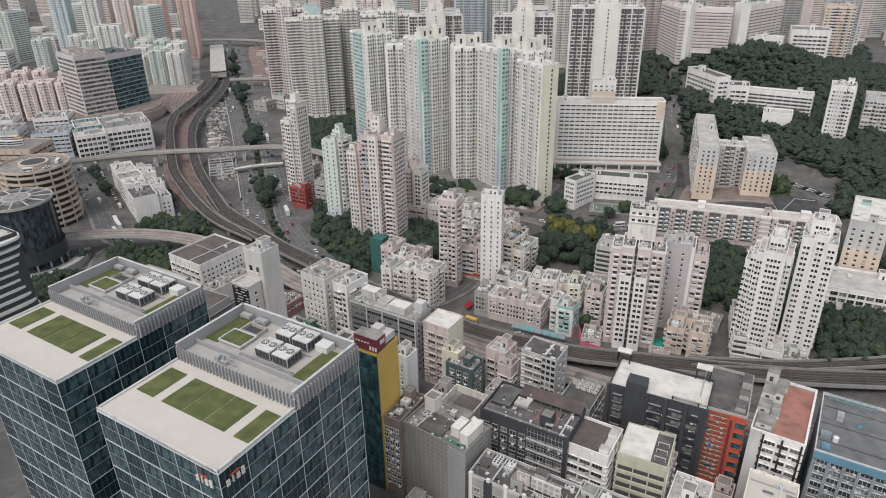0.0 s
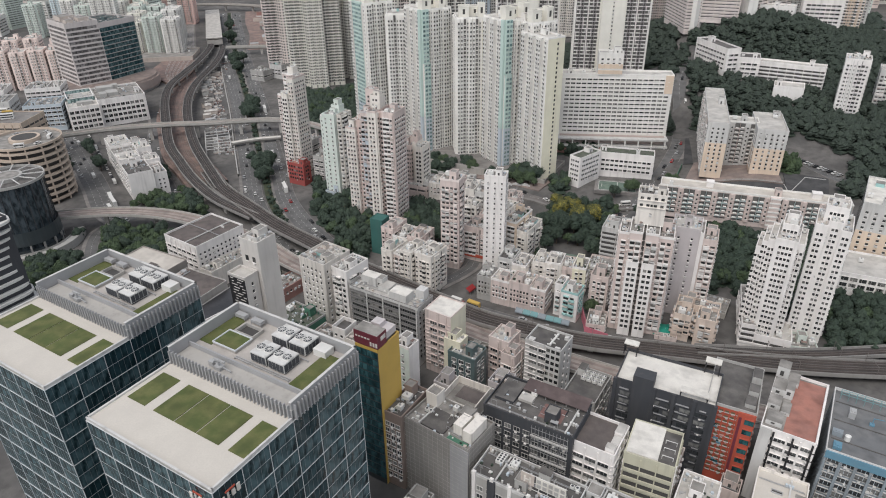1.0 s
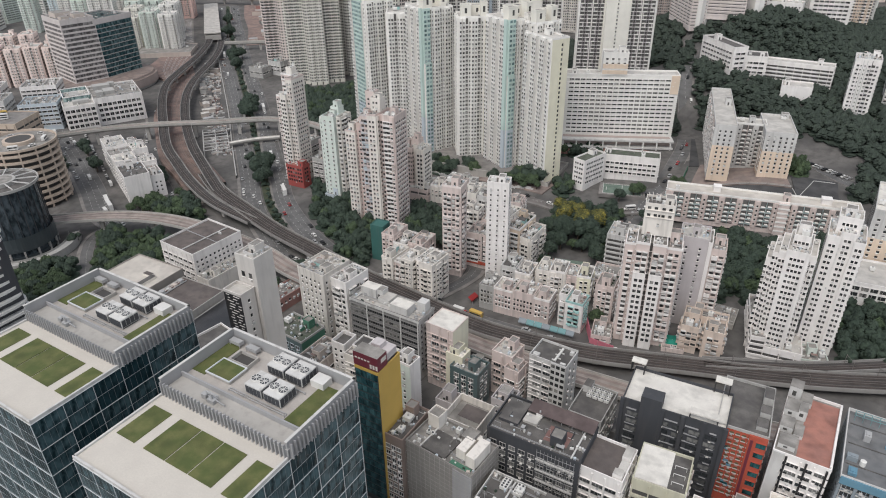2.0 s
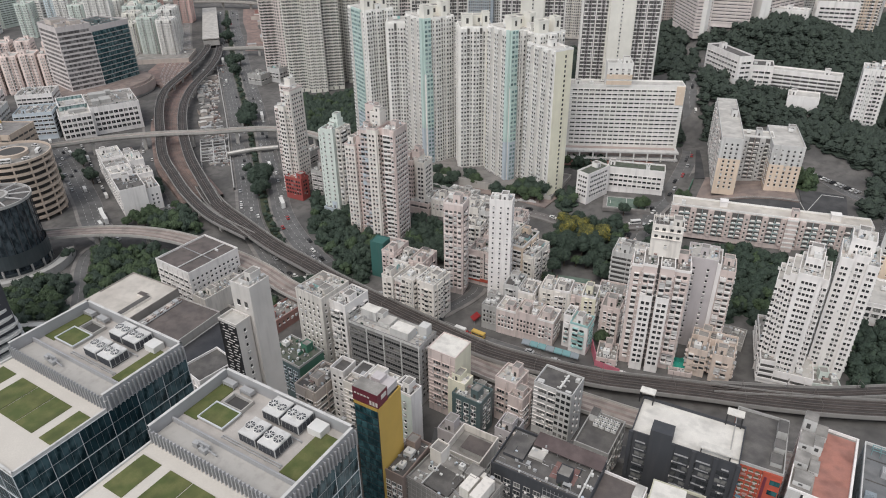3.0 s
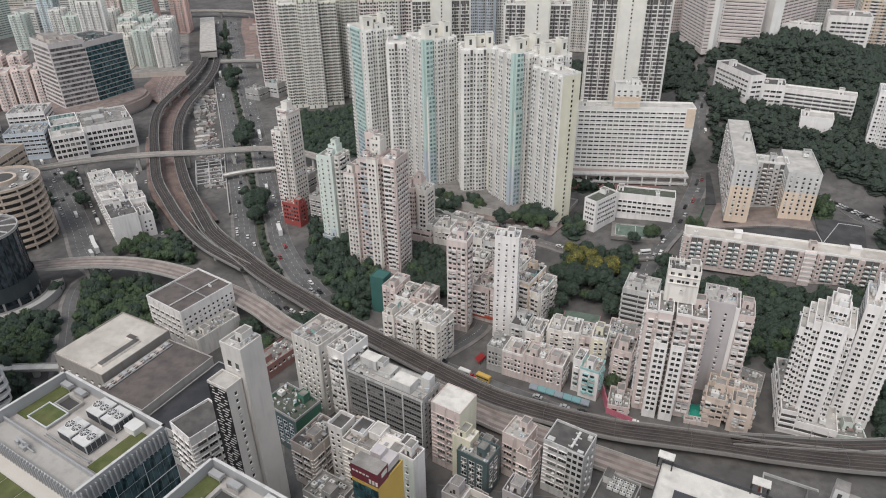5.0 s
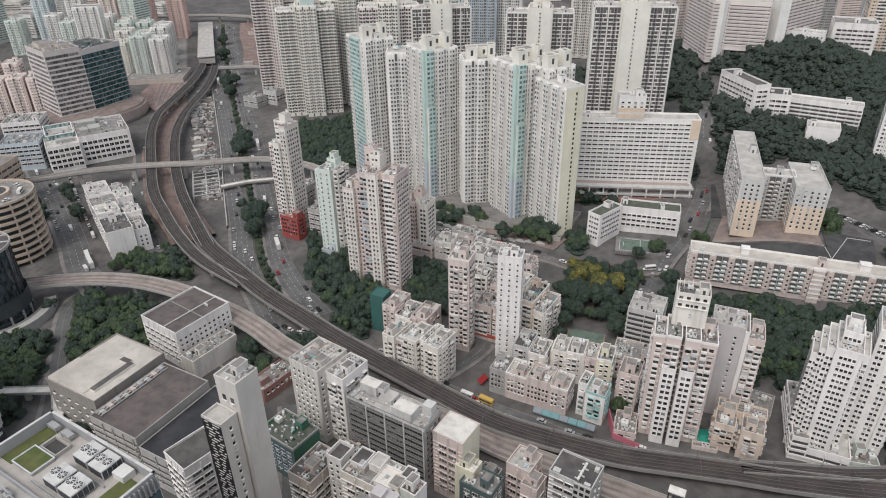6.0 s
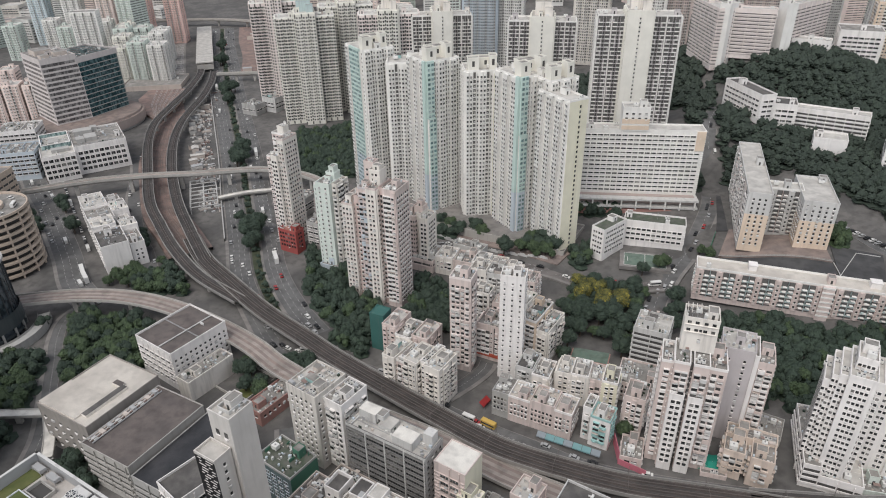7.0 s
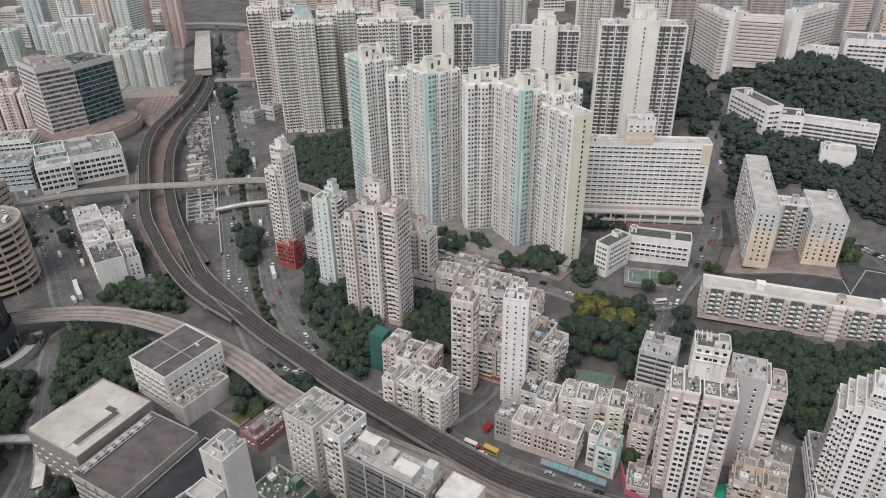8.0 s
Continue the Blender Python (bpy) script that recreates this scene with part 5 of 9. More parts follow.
cluster("rose_tower", "rose apartment tower with white window bays and deep grooves", R, 78.6, 253.6, -8, [
    (-9.8, 0.6, 4.6, 13.5, 54.0, ROSE, {"*": RESI}, {"clutter": 2, "trim": WHITE}),
    (-4.7, -0.8, 5.8, 15.0, 56.0, ROSE, {"f": RESIB, "*": PAIR}, {"trim": WHITE}),
    # the slot between the wings has its shade in the wall colour
    (-1.2, 0.4, 1.3, 13.0, 55.0, RECESS_SHADE, {"f": ("plain", 1.0, 2.85, 0.7, 1.0)}, {"clutter": 0}),
    (2.3, -0.8, 5.8, 15.0, 56.0, ROSE, {"f": RESIB, "*": PAIR}, {"trim": WHITE}),
    (8.4, 0.8, 6.6, 13.5, 54.0, ROSE, {"f": RESIB, "*": RESI}, {"clutter": 3, "trim": WHITE}),
    (-4.6, -9.2, 5.4, 1.8, 41.5, WHITE, {"f": BAYTWO}, {"clutter": 0, "parapet": 0.5}),
    (2.2, -9.2, 5.4, 1.8, 41.5, WHITE, {"f": BAYTWO}, {"clutter": 0, "parapet": 0.5})])
block("lift_tower", "white lift tower over the apartments", R, 79.2, 258.2, 12.5, 9, 71, -8, CREAM, {"f": ("plain", 30, 4.5, 1.0, 1.2)}, ROOFDARK, base=55.6, clutter=2, seed=52, trim=CREAM)
ob = bpy.data.objects["lift_tower"]
g = Geo()
for z in (9.2, 12.6):
    for u in (-4.4, -1.6, 1.6, 4.4):
        g.quad((u - 0.7, -4.54, z), (u + 0.7, -4.54, z), (u + 0.7, -4.54, z + 1.2), (u - 0.7, -4.54, z + 1.2), 0)
    g.box(0, -4.75, z - 0.5, 11.6, 0.5, 0.25, 1, bottom=True)
part("top_window", g, [GLASS, CREAM], ob)
cluster("mauve_tower", "plain mauve apartment tower with a balconied end bay", R, 101, 272, -12, [
    (-2, 0, 13, 14, 50.0, LILAC, {"f": ("plain", 6.0, 2.9, 0.9, 1.0), "l": ("plain", 3.0, 2.9, 0.9, 1.0), "*": PLAIN}, {"clutter": 1, "roof": ROOFLIGHT}),
    (5.2, -0.4, 1.6, 14.4, 49.0, WHITE, {}, {"clutter": 0}),
    (9.2, 0.3, 6.4, 13, 45.5, ROSE, {"f": ("balcony", 2.8, 2.9, 2.0, 1.2), "*": PLAIN}, {"clutter": 1})])
block("grey_apartments", "grey slab of apartments behind the tower", R, 72, 313, 16, 16, 27, -15, PALEGREY, {"*": SLOT}, ROOFLIGHT, clutter=4, seed=55)
cluster("beige_block", "low beige apartment block with deep balconies and a dark recess", R, 105.5, 249.0, -15, [
    (-5.6, -1.2, 8.0, 11.0, 16.0, BEIGE, {"f": ("balcony", 2.5, 2.9, 2.0, 1.2), "*": RESIB}, {"clutter": 3, "trim": BEIGE}),
    (4.8, -1.8, 8.6, 11.5, 16.5, BEIGE, {"f": ("balcony", 2.7, 2.9, 2.0, 1.2), "*": RESIB}, {"clutter": 3, "trim": BEIGE}),
    (0, 5.5, 19.0, 6.5, 17.0, BEIGE, {"*": PLAIN}, {"clutter": 4, "trim": BEIGE})])
block("narrow_block", "narrow grey pink block", R, 62, 268, 9, 12, 22, -15, ROSE, {"*": RESI}, ROOF, clutter=4, seed=57)
for label, x, y, volumes in (
        ("tall white apartment tower with a stepped shoulder", 137.0, 255.5, (
            (1.5, -0.5, 9.0, 20.0, 57.5), (-4.0, 0.5, 3.4, 18.5, 55.5), (-6.6, 1.0, 2.6, 17.0, 53.5), (-8.8, 1.5, 2.4, 16.0, 50.0), (7.0, 1.0, 3.0, 17.0, 55.5), (1.5, 0.5, 6.5, 11.0, 62.5))),
        ("tall white apartment tower with a crown", 158, 263, (
            (-4.4, -0.6, 5.0, 18.0, 61.0), (0.8, 0.3, 5.6, 17.5, 63.0), (5.4, -0.4, 4.4, 18.0, 60.0), (0, 1, 9.0, 10.0, 68.0)))):
    cluster("white_twin_tower", label, R, x, y, -20, [(a, b, w, d, t, WHITE, {"f": ("bay2", 2.9, 2.75, 2.3, 1.3), "l": ("balcony", 2.3, 2.75, 1.7, 1.2), "*": PAIR}, {"roof": ROOFLIGHT, "clutter": 3 if w > 4 else 1}) for k, (a, b, w, d, t) in enumerate(volumes)], "white twin towers")
block("podium", "white stepped podium with horizontal bands", R, 139.4, 249.4, 17.5, 16, 9.5, -14, WHITE, {"*": SLOT}, ROOFLIGHT, clutter=4, seed=60, z_from=2.2)
block("podium", "tall white banded flank of the podium", R, 131.0, 261.5, 6.5, 36, 14, -10, WHITE, {"*": SLOT}, ROOF, clutter=1, seed=601, z_from=2.2)
block("podium", "low pale green podium under the tower", R, 153.5, 249.0, 12, 12, 4.6, -4, MINT, {"*": NONE}, ROOF, clutter=3, seed=602)

cluster("rose_tower", "tall rose apartment tower with a stepped top and deep grooves", R, -75.5, 349.5, -15, [
    (-13.2, -3.4, 7.0, 8.5, 63.0, CREAM, {"f": PAIR, "*": PAIR}, {"clutter": 2, "trim": ROSE}),
    (-11.8, 3.0, 9.4, 8.0, 65.5, ROSE, {"*": RESI}, {"clutter": 1}),
    (-7.6, -1.0, 4.2, 9.0, 67.5, PINK, {"f": PAIR}, {"clutter": 1}),
    (-2.6, -0.4, 6.0, 14.0, 74.0, ROSE, {"f": RESIB, "*": RESI}, {"clutter": 2, "accent": BLUEGREY, "trim": LILAC}),
    (3.4, -1.6, 6.0, 15.5, 75.5, CREAM, {"f": PAIR, "*": RESI}, {"clutter": 1, "trim": ROSE}),
    (8.0, 0.2, 3.4, 12.5, 75.0, PINK, {"f": ("plain", 2.8, 2.95, 1.2, 1.5)}, {"clutter": 0}),
    (13.6, -0.4, 8.0, 14.5, 75.5, ROSE, {"f": RESI, "*": PAIR}, {"clutter": 2}),
    (2.6, 0.4, 6.5, 6.5, 83.0, CREAM, {"f": PAIR}, {"clutter": 1, "z_from": 73.0, "roof": ROOFDARK}),
    (-3.6, 4.6, 6.0, 5.5, 85.0, ROSE, {"f": PAIR}, {"clutter": 1, "z_from": 73.0, "roof": DUSTYRED})])
cluster("mint_tower", "pale mint apartment tower with bayed cream flanks", R, -111, 377, -15, [
    (0, 0, 9.4, 15, 62.5, MINT, {"f": ("plain", 4.2, 2.95, 1.0, 1.1), "*": NONE}, {"clutter": 2}),
    (-6.2, 1.0, 3.0, 12, 60.5, MINT, {"l": RESI, "f": ("plain", 2.6, 2.95, 1.6, 1.4)}, {"clutter": 1, "trim": WHITE}),
    (6.4, 1.4, 3.4, 12, 62.0, CREAM, {"*": ("balcony", 2.6, 2.95, 1.7, 1.4)}, {"clutter": 1}),
    (1.0, 3.0, 6.0, 6.0, 66.5, MINT, {}, {"clutter": 1}),
    (1.5, -4.5, 14.0, 12.0, 9.5, BLUEGREY, {"*": SLOT}, {"clutter": 2})])
cluster("striped_tower", "slender rose and cream tower with a stepped top", R, -150, 402, -18, [
    (-4.6, 0.5, 5.2, 13, 66.0, ROSE, {"*": RESI}, {"clutter": 3, "trim": WHITE}),
    (0.4, -1.2, 4.8, 14, 67.5, CREAM, {"f": BAYTWO, "*": PAIR}, {"clutter": 3}),
    (5.2, 0.4, 4.8, 13, 78.5, CREAM, {"*": PAIR}, {"clutter": 1, "trim": ROSE}),
    (-1.0, 3.2, 9.0, 7.5, 79.5, ROSE, {"f": RESIB, "*": RESI}, {"clutter": 2, "trim": WHITE}),
    (0.5, 3.4, 5.0, 5.0, 83.5, CREAM, {}, {"clutter": 1})])
block("red_house", "red painted block at the foot of the tower", "building", -146, 391, 14, 8, 20, -18, REDBRICK, {"*": BAYTWO}, ROOFRED, clutter=1, seed=65, trim=REDBRICK)
cluster("rose_block", "rose apartment block with window bands", R, -59, 383, -15, [
    (-4.2, 0, 8.6, 12, 41.5, ROSE, {"*": SLOT}, {"clutter": 2}),
    (1.6, 1.2, 3.0, 10, 43.0, CREAM, {}, {"clutter": 0}),
    (5.8, -0.4, 5.4, 12, 41.5, CREAM, {"*": BAYTWO}, {"clutter": 2}),
    (0, 2.0, 6, 6, 46.0, ROSE, {}, {"clutter": 1}),
    (2.0, -4.0, 20, 8, 14.5, ROSE, {"*": SLOT}, {"clutter": 4})])
for name, spots in (("street_row", ((-2, 2, 16.5), (1.5, 3, 16.5), (2.5, -1, 16.5))), ("rose_tower.001", ((16, -5, 74.5), (-2, -5, 73))), ("mint_tower", ((-1, 4, 66), (3, -6, 61.5))), ("striped_tower", ((2, 5, 83), (-5, -3, 65)))):
    ob = bpy.data.objects[name]
    for x, y, z in spots:
        g = Geo()
        z -= ob.location.z
        g.beam((x, y, z - 0.6), (x, y, z + 1.5), 0.12)
        for i in range(12):
            a, b = 2 * math.pi * i / 12, 2 * math.pi * (i + 1) / 12
            g.quad((x, y - 0.1, z + 1.8), (x + 1.2 * math.cos(a), y - 0.7, z + 2.0 + 1.2 * math.sin(a)), (x + 1.2 * math.cos(b), y - 0.7, z + 2.0 + 1.2 * math.sin(b)), (x, y - 0.1, z + 1.8))
        part("satellite_dish", g, WHITEMETAL, ob)

# ---- large estate ----


def estate_wing(x, y, w, d, top, turn, strips=(), seed=0, label="white estate tower wing with rows of small windows", house=True, walls=None, front=EST):
    own = block("estate_wing", label, "estate tower", x, y, w, d, top, turn, ESTATE, {"f": front, "*": EST}, ROOFLIGHT, clutter=3, seed=seed, walls=walls, trim=ESTATE, group="tall estate", strips=strips, z_from=2.0)
    if house:
        z = top - own.location.z - 1.1
        for a, b, s, t, h in ((-w * 0.26, -d * 0.26, 7.0, 6.0, 7.5), (w * 0.12, d * 0.1, w * 0.5, d * 0.35, 6.0), (w * 0.3, -d * 0.2, 4.5, 6.0, 8.5)):
            g = Geo()
            g.box(a, b, z, s, t, h, 0, 1)
            g.ring(s + 0.3, t + 0.3, z + h - 0.1, z + h + 0.8, 0.25, 0, a, b)
            # flat patch in the colour of a shaded opening
            g.quad((a - 0.8, b - t / 2 - 0.03, z + h * 0.35), (a + 0.8, b - t / 2 - 0.03, z + h * 0.35), (a + 0.8, b - t / 2 - 0.03, z + h * 0.8), (a - 0.8, b - t / 2 - 0.03, z + h * 0.8), 2)
            part("machine_house", g, [SHAFT, ROOF, SHADE], own)
    return own


def tinted(side, u, wide, out, step=0.0):
    """A coloured pier that shades from teal down to grey blue in three lengths, the lowest one shifted."""
    return [(side, u + step, wide, 0.0, 0.3, out, BLUEGREY, PALETEAL, 2.0), (side, u + step, wide, 0.3, 0.66, out, TEAL, PALETEAL, 2.0), (side, u, wide, 0.66, 1.0, out, TEAL, PALETEAL, 2.0)]


def corner(w, d):
    """The coloured corner of a wing: a plain pier beside a column of tinted glazing."""
    pier = [("l", d / 2 - 1.5, 3.0, 0.0, 0.3, 1.4, BLUEGREY, None, 1), ("l", d / 2 - 1.5, 3.0, 0.3, 1.0, 1.4, TEAL, None, 1)]
    return pier + tinted("f", -w / 2 + 2.6, 5.0, 1.4, 0.9)


estate_wing(-113, 482, 23, 27, 116, 42, tinted("l", 2, 15, 1.4) + [("r", 0, 3.2, 0, 0.97, 1.4, PALE_YELLOW, None, 1)], 70)
estate_wing(-88, 470, 18, 20, 110, 12, [("r", -5, 3.4, 0, 0.98, 1.4, PALE_YELLOW, None, 1), ("f", 7, 3.4, 0, 0.98, 1.4, PALE_YELLOW, None, 1)], 71, house=False)
estate_wing(-64, 457, 24, 24, 116, 42, corner(24, 24), 72)
estate_wing(-32, 450, 22, 20, 112, 15, [("f", 8.6, 3.6, 0, 0.98, 1.4, PALE_YELLOW, None, 1)], 73)
estate_wing(-4, 437, 25, 25, 114, 42, corner(25, 25), 74)
estate_wing(20, 412.6, 13, 28, 108, 40, [("f", 1.0, 1.6, 0.02, 0.99, 0.15, PALE_YELLOW, GLASS, 1.6)], 75, house=False, walls={"f": PALE_YELLOW}, front=NONE)
estate_wing(14, 432, 20, 20, 113, 38, [], 76)

block("car_park_slab", "white estate slab over a car park podium", "estate block", 72, 470, 78, 13, 71, 4, ESTATE, {"*": ("band", 3.9, 2.95, 3.1, 1.15)}, ROOFLIGHT, clutter=3, seed=80, trim=ESTATE, z_from=10, strips=[("f", 36, 5.5, 0.75, 0.99, 0.7, PEACH, None, 1)])
pod = thing("car_park_podium", "open car park decks under the slab", "podium", 72, 466, 14, 4)
for k in range(3):
    g = Geo()
    g.box(0, 0, k * 5.2, 80, 22, 1.2 if k else 4.0, 0, bottom=True)
    part("deck", g, PALEGREY if k else DUSTYRED, pod)
g = Geo()
g.box(0, 2, 0, 76, 16, 12)
part("core", g, PODIUMSTONE, pod)
for k in range(9):
    g = Geo()
    g.box(-38 + k * 9.5, -10.4, 0, 0.9, 0.9, 11)
    part("column", g, ESTATE, pod)
block("stair_tower", "peach banded stair tower on the slab", "estate block", 66, 468, 17, 11, 86, 4, ESTATE, {"f": ("plain", 4, 3, 1.6, 1.1)}, ROOFLIGHT, base=70.2, clutter=3, seed=81, strips=[("f", 0, 17.1, 0.05, 0.22, 0.15, PEACH, None, 1), ("f", 0, 17.1, 0.3, 0.5, 0.15, PEACH, None, 1)])


def cross_tower(x, y, top, turn, wing, mid, seed, label, wing_mat, cap=None, cap_roof=None, style=None):
    """A tall tower with a blank middle and two balconied wings, each a block of its own."""
    c, s = math.cos(radians(turn)), math.sin(radians(turn))
    for k in (-1, 1):
        o = k * (mid / 2 + wing / 2)
        block("estate_tower", label + ", balconied wing", "estate tower", x + o * c + 3 * -s, y + o * s + 3 * c, wing, 20, top - 4, turn, wing_mat, {"*": style or STRIPED}, ROOFLIGHT, clutter=3, seed=seed + k, trim=ESTATE, group="tall towers")
    core = block("estate_tower", label + ", blank middle shaft", "estate tower", x, y, mid, 26, top, turn, cap or SHAFT, {"f": style and ("ribbed", 6.0, 2.9, 1.3, 1.4) or ("plain", 30, 2.95, 1.0, 1.2), "*": EST}, ROOFLIGHT, clutter=2, seed=seed + 5, group="tall towers")
    z = top - core.location.z - 1.1
    for a, b, w, d, h in ((0, 4, mid * 0.7, 11, 9), (mid * 0.25, -5, mid * 0.35, 7, 6)):
        g = Geo()
        g.box(a, b, z, w, d, h, 0, 1)
        g.ring(w + 0.3, d + 0.3, z + h - 0.1, z + h + 0.8, 0.3, 0, a, b)
        part("machine_house", g, [cap_roof or CREAM, ROOF], core)


cross_tower(68, 553, 131, 2, 20, 18, 300, "tall cream tower", LILAC)
cross_tower(-1, 572, 122, 2, 17, 17, 310, "tall cream tower behind the estate", LILAC)
cross_tower(-216, 628, 111, 24, 17, 18, 320, "tall cream ribbed tower with an aqua crown", SHAFT, SHAFT, PALEAQUA, RIBBED)
cross_tower(-190, 668, 114, 24, 17, 16, 330, "tall cream ribbed tower behind", SHAFT, style=RIBBED)
cross_tower(-262, 668, 116, 24, 15, 15, 340, "tall rose ribbed tower by the road", PALEROSE, PALEROSE, style=RIBBED)
cross_tower(-132, 606, 119, 15, 17, 16, 350, "cream tower beyond the estate", PALEROSE, style=RIBBED)
cross_tower(-88, 614, 117, 15, 17, 16, 360, "cream tower beyond the estate", CREAM)

for k, (x, y, w, d, top, wall, q) in enumerate(((-18, 357, 9.3, 12, 25, CREAM, -11), (-8.5, 355, 9.2, 12, 24, PALEGREY, -11), (0.8, 353, 9.0, 12, 26, CREAM, -11), (9.8, 351, 8.6, 12, 23.5, ROSE, -11), (-13.5, 334, 9, 9, 24, CREAM, -13), (-3.5, 332, 8, 8, 19, ROSE, -13), (-9, 321, 9, 7, 15, PALEPINK, -15), (3, 340, 9, 7, 16, CREAM, -11))):
    block("old_terrace", ("old cream terrace house with rooftop rooms", "old grey stained terrace house with caged windows")[k % 2], "old block", x, y, w, d, top, q, wall, {"f": RESIB, "*": RESI}, (ROOF, ROOFDARK, ROOFLIGHT)[k % 3], clutter=4, seed=1500 + k, group="old terrace houses")
H = "hill block"
TWO = {"f": [(0.66, PEACH)]}
block("gallery_wing", "long grey gallery wing with peach end wall", H, 139.0, 447, 13, 84, 57, -7, PALEGREY, {"l": ("resi", 3.0, 2.8, 1.8, 1.5), "f": ("plain", 3.2, 2.8, 1.1, 1.3), "r": PLAIN}, ROOFLIGHT, clutter=1, seed=90, split=TWO)
block("gallery_wing", "open gallery with drying racks", H, 153.4, 429, 19, 11, 53, -7, PALEGREY, {"f": RACKS}, ROOFLIGHT, clutter=2, seed=91, trim=ESTATE, accent=PALEGREY, racks=ROSE)
block("gallery_wing", "peach and white end block with small windows", H, 169.3, 425, 18, 38, 53.5, -7, PALEGREY, {"f": ("plain", 3.4, 2.8, 1.1, 1.3), "*": PLAIN}, ROOFLIGHT, clutter=2, seed=92, split={"f": [(0.62, PEACH)], "l": [(0.62, PEACH)], "r": [(0.62, PEACH)]})
own = block("long_block", "long low gallery block full of drying racks", H, 150, 361, 104, 12, 31, -8.5, ROSE, {"f": RACKS, "*": PLAIN}, ROOFCREAM, clutter=2, seed=93, trim=ESTATE, accent=PALEAQUA, racks=PALEAQUA)
h = 31 - own.location.z
for x, w in ((-24, 4), (34, 5)):
    g = Geo()
    g.box(x, 1.5, h - 1.1, w, 4.5, 3.2)
    g.box(x, 1.5, h + 2.1, w + 0.5, 5.0, 0.25)
    part("roof_hut", g, WHITE, own)
g = Geo()
g.box(12, -6.9, 0, 5.5, 1.9, h - 0.4)
bay = part("stair_bay", g, ROSE, own)
for k in range(7):
    g = Geo()
    g.box(12, -7.9, 2.6 + k * 2.8, 5.8, 0.3, 0.9, bottom=True)
    part("band", g, ESTATE, bay)

block("school", "white school block beside a ball court", "school", 53.0, 404.5, 22, 9, 33, 52, WHITE, {"f": ("bay2", 3.6, 3.2, 2.6, 1.4), "*": ("bay2", 3.6, 3.2, 2.6, 1.4)}, ROOFMOSS, clutter=1, seed=94)
block("school", "white school block with green roof garden", "school", 81, 418.5, 36, 12, 30.5, -6, WHITE, {"*": ("band", 3.0, 3.3, 2.3, 1.5)}, ROOFMOSS, clutter=3, seed=95)
block("hill_school", "white school wing on the wooded slope", "school", 156, 562, 12, 46, 75, 22, WHITE, {"*": BAND}, ROOFDARK, clutter=1, seed=96)
block("hill_school", "white school wing with open corridors", "school", 211, 546, 48, 12, 64, -20, WHITE, {"*": SLOT}, ROOFLIGHT, clutter=1, seed=97)
block("hill_school", "white stepped school hall", "school", 204, 519, 21, 16, 54, -15, WHITE, {"*": NONE}, ROOFLIGHT, clutter=1, seed=98)
block("hill_school", "white middle wing of the hill school", "school", 179, 551, 16, 18, 68, -10, WHITE, {"*": BAND}, ROOFDARK, clutter=2, seed=99)
for k, (a, b, w, q) in enumerate(((138.7, 664.8, 58, -78.5), (167.5, 643, 33, -12), (218, 686, 64, 48.8))):
    block("crescent_block", "long pinkish estate slab on the hill", "estate block", a, b, w, 13, 117, q, PALEROSE, {"*": ("slot", 9, 2.8, 4, 0.8)}, ROOFLIGHT, clutter=3, seed=100 + k, group="crescent of slabs")
for k, (a, b, q) in enumerate(((146.5, 640.5, -40), (193, 646, 20))):
    block("crescent_shaft", "blank white shaft between the slabs", "estate block", a, b, 9, 12, 121, q, ESTATE, {}, ROOFLIGHT, clutter=1, seed=105 + k, group="crescent of slabs")

# ---- west side ----
W = "office block"
cluster("white_office", "white grid office with stepped wings and roof plant", W, -375, 493, 42, [
    (-13.5, -2.5, 24, 50, 28.5, WHITE, {"*": ("band", 3.9, 4.4, 3.0, 2.5)}, {"clutter": 2, "z_from": 2.5, "roof": ROOFLIGHT}),
    (18.0, 2.0, 39, 46, 30.5, WHITE, {"*": ("band", 3.9, 4.4, 3.0, 2.5)}, {"clutter": 6, "z_from": 2.5, "roof": ROOF})])
own = bpy.data.objects["white_office"]
z = 27.5 - own.location.z
g = Geo()
g.ring(21, 30, z, z + 3.6, 0.35, 0, -13, 8)
part("glass_screen", g, PALETEAL, own, "pale blue glass screen on the roof")
g = Geo()
g.ring(21.6, 30.6, z + 3.6, z + 4.1, 0.7, 0, -13, 8)
part("screen_rail", g, WHITE, own)
for x, y, w, d, h in ((9, 12, 14, 9, 6), (13, -4, 9, 12, 5), (-11, -16, 13, 6, 2.6), (-14, 9, 8, 12, 2.2), (5, -8, 6, 8, 5.4), (18, 18, 5, 6, 5.5)):
    g = Geo()
    g.box(x, y, z, w, d, h)
    part("roof_plant", g, GREY, own)
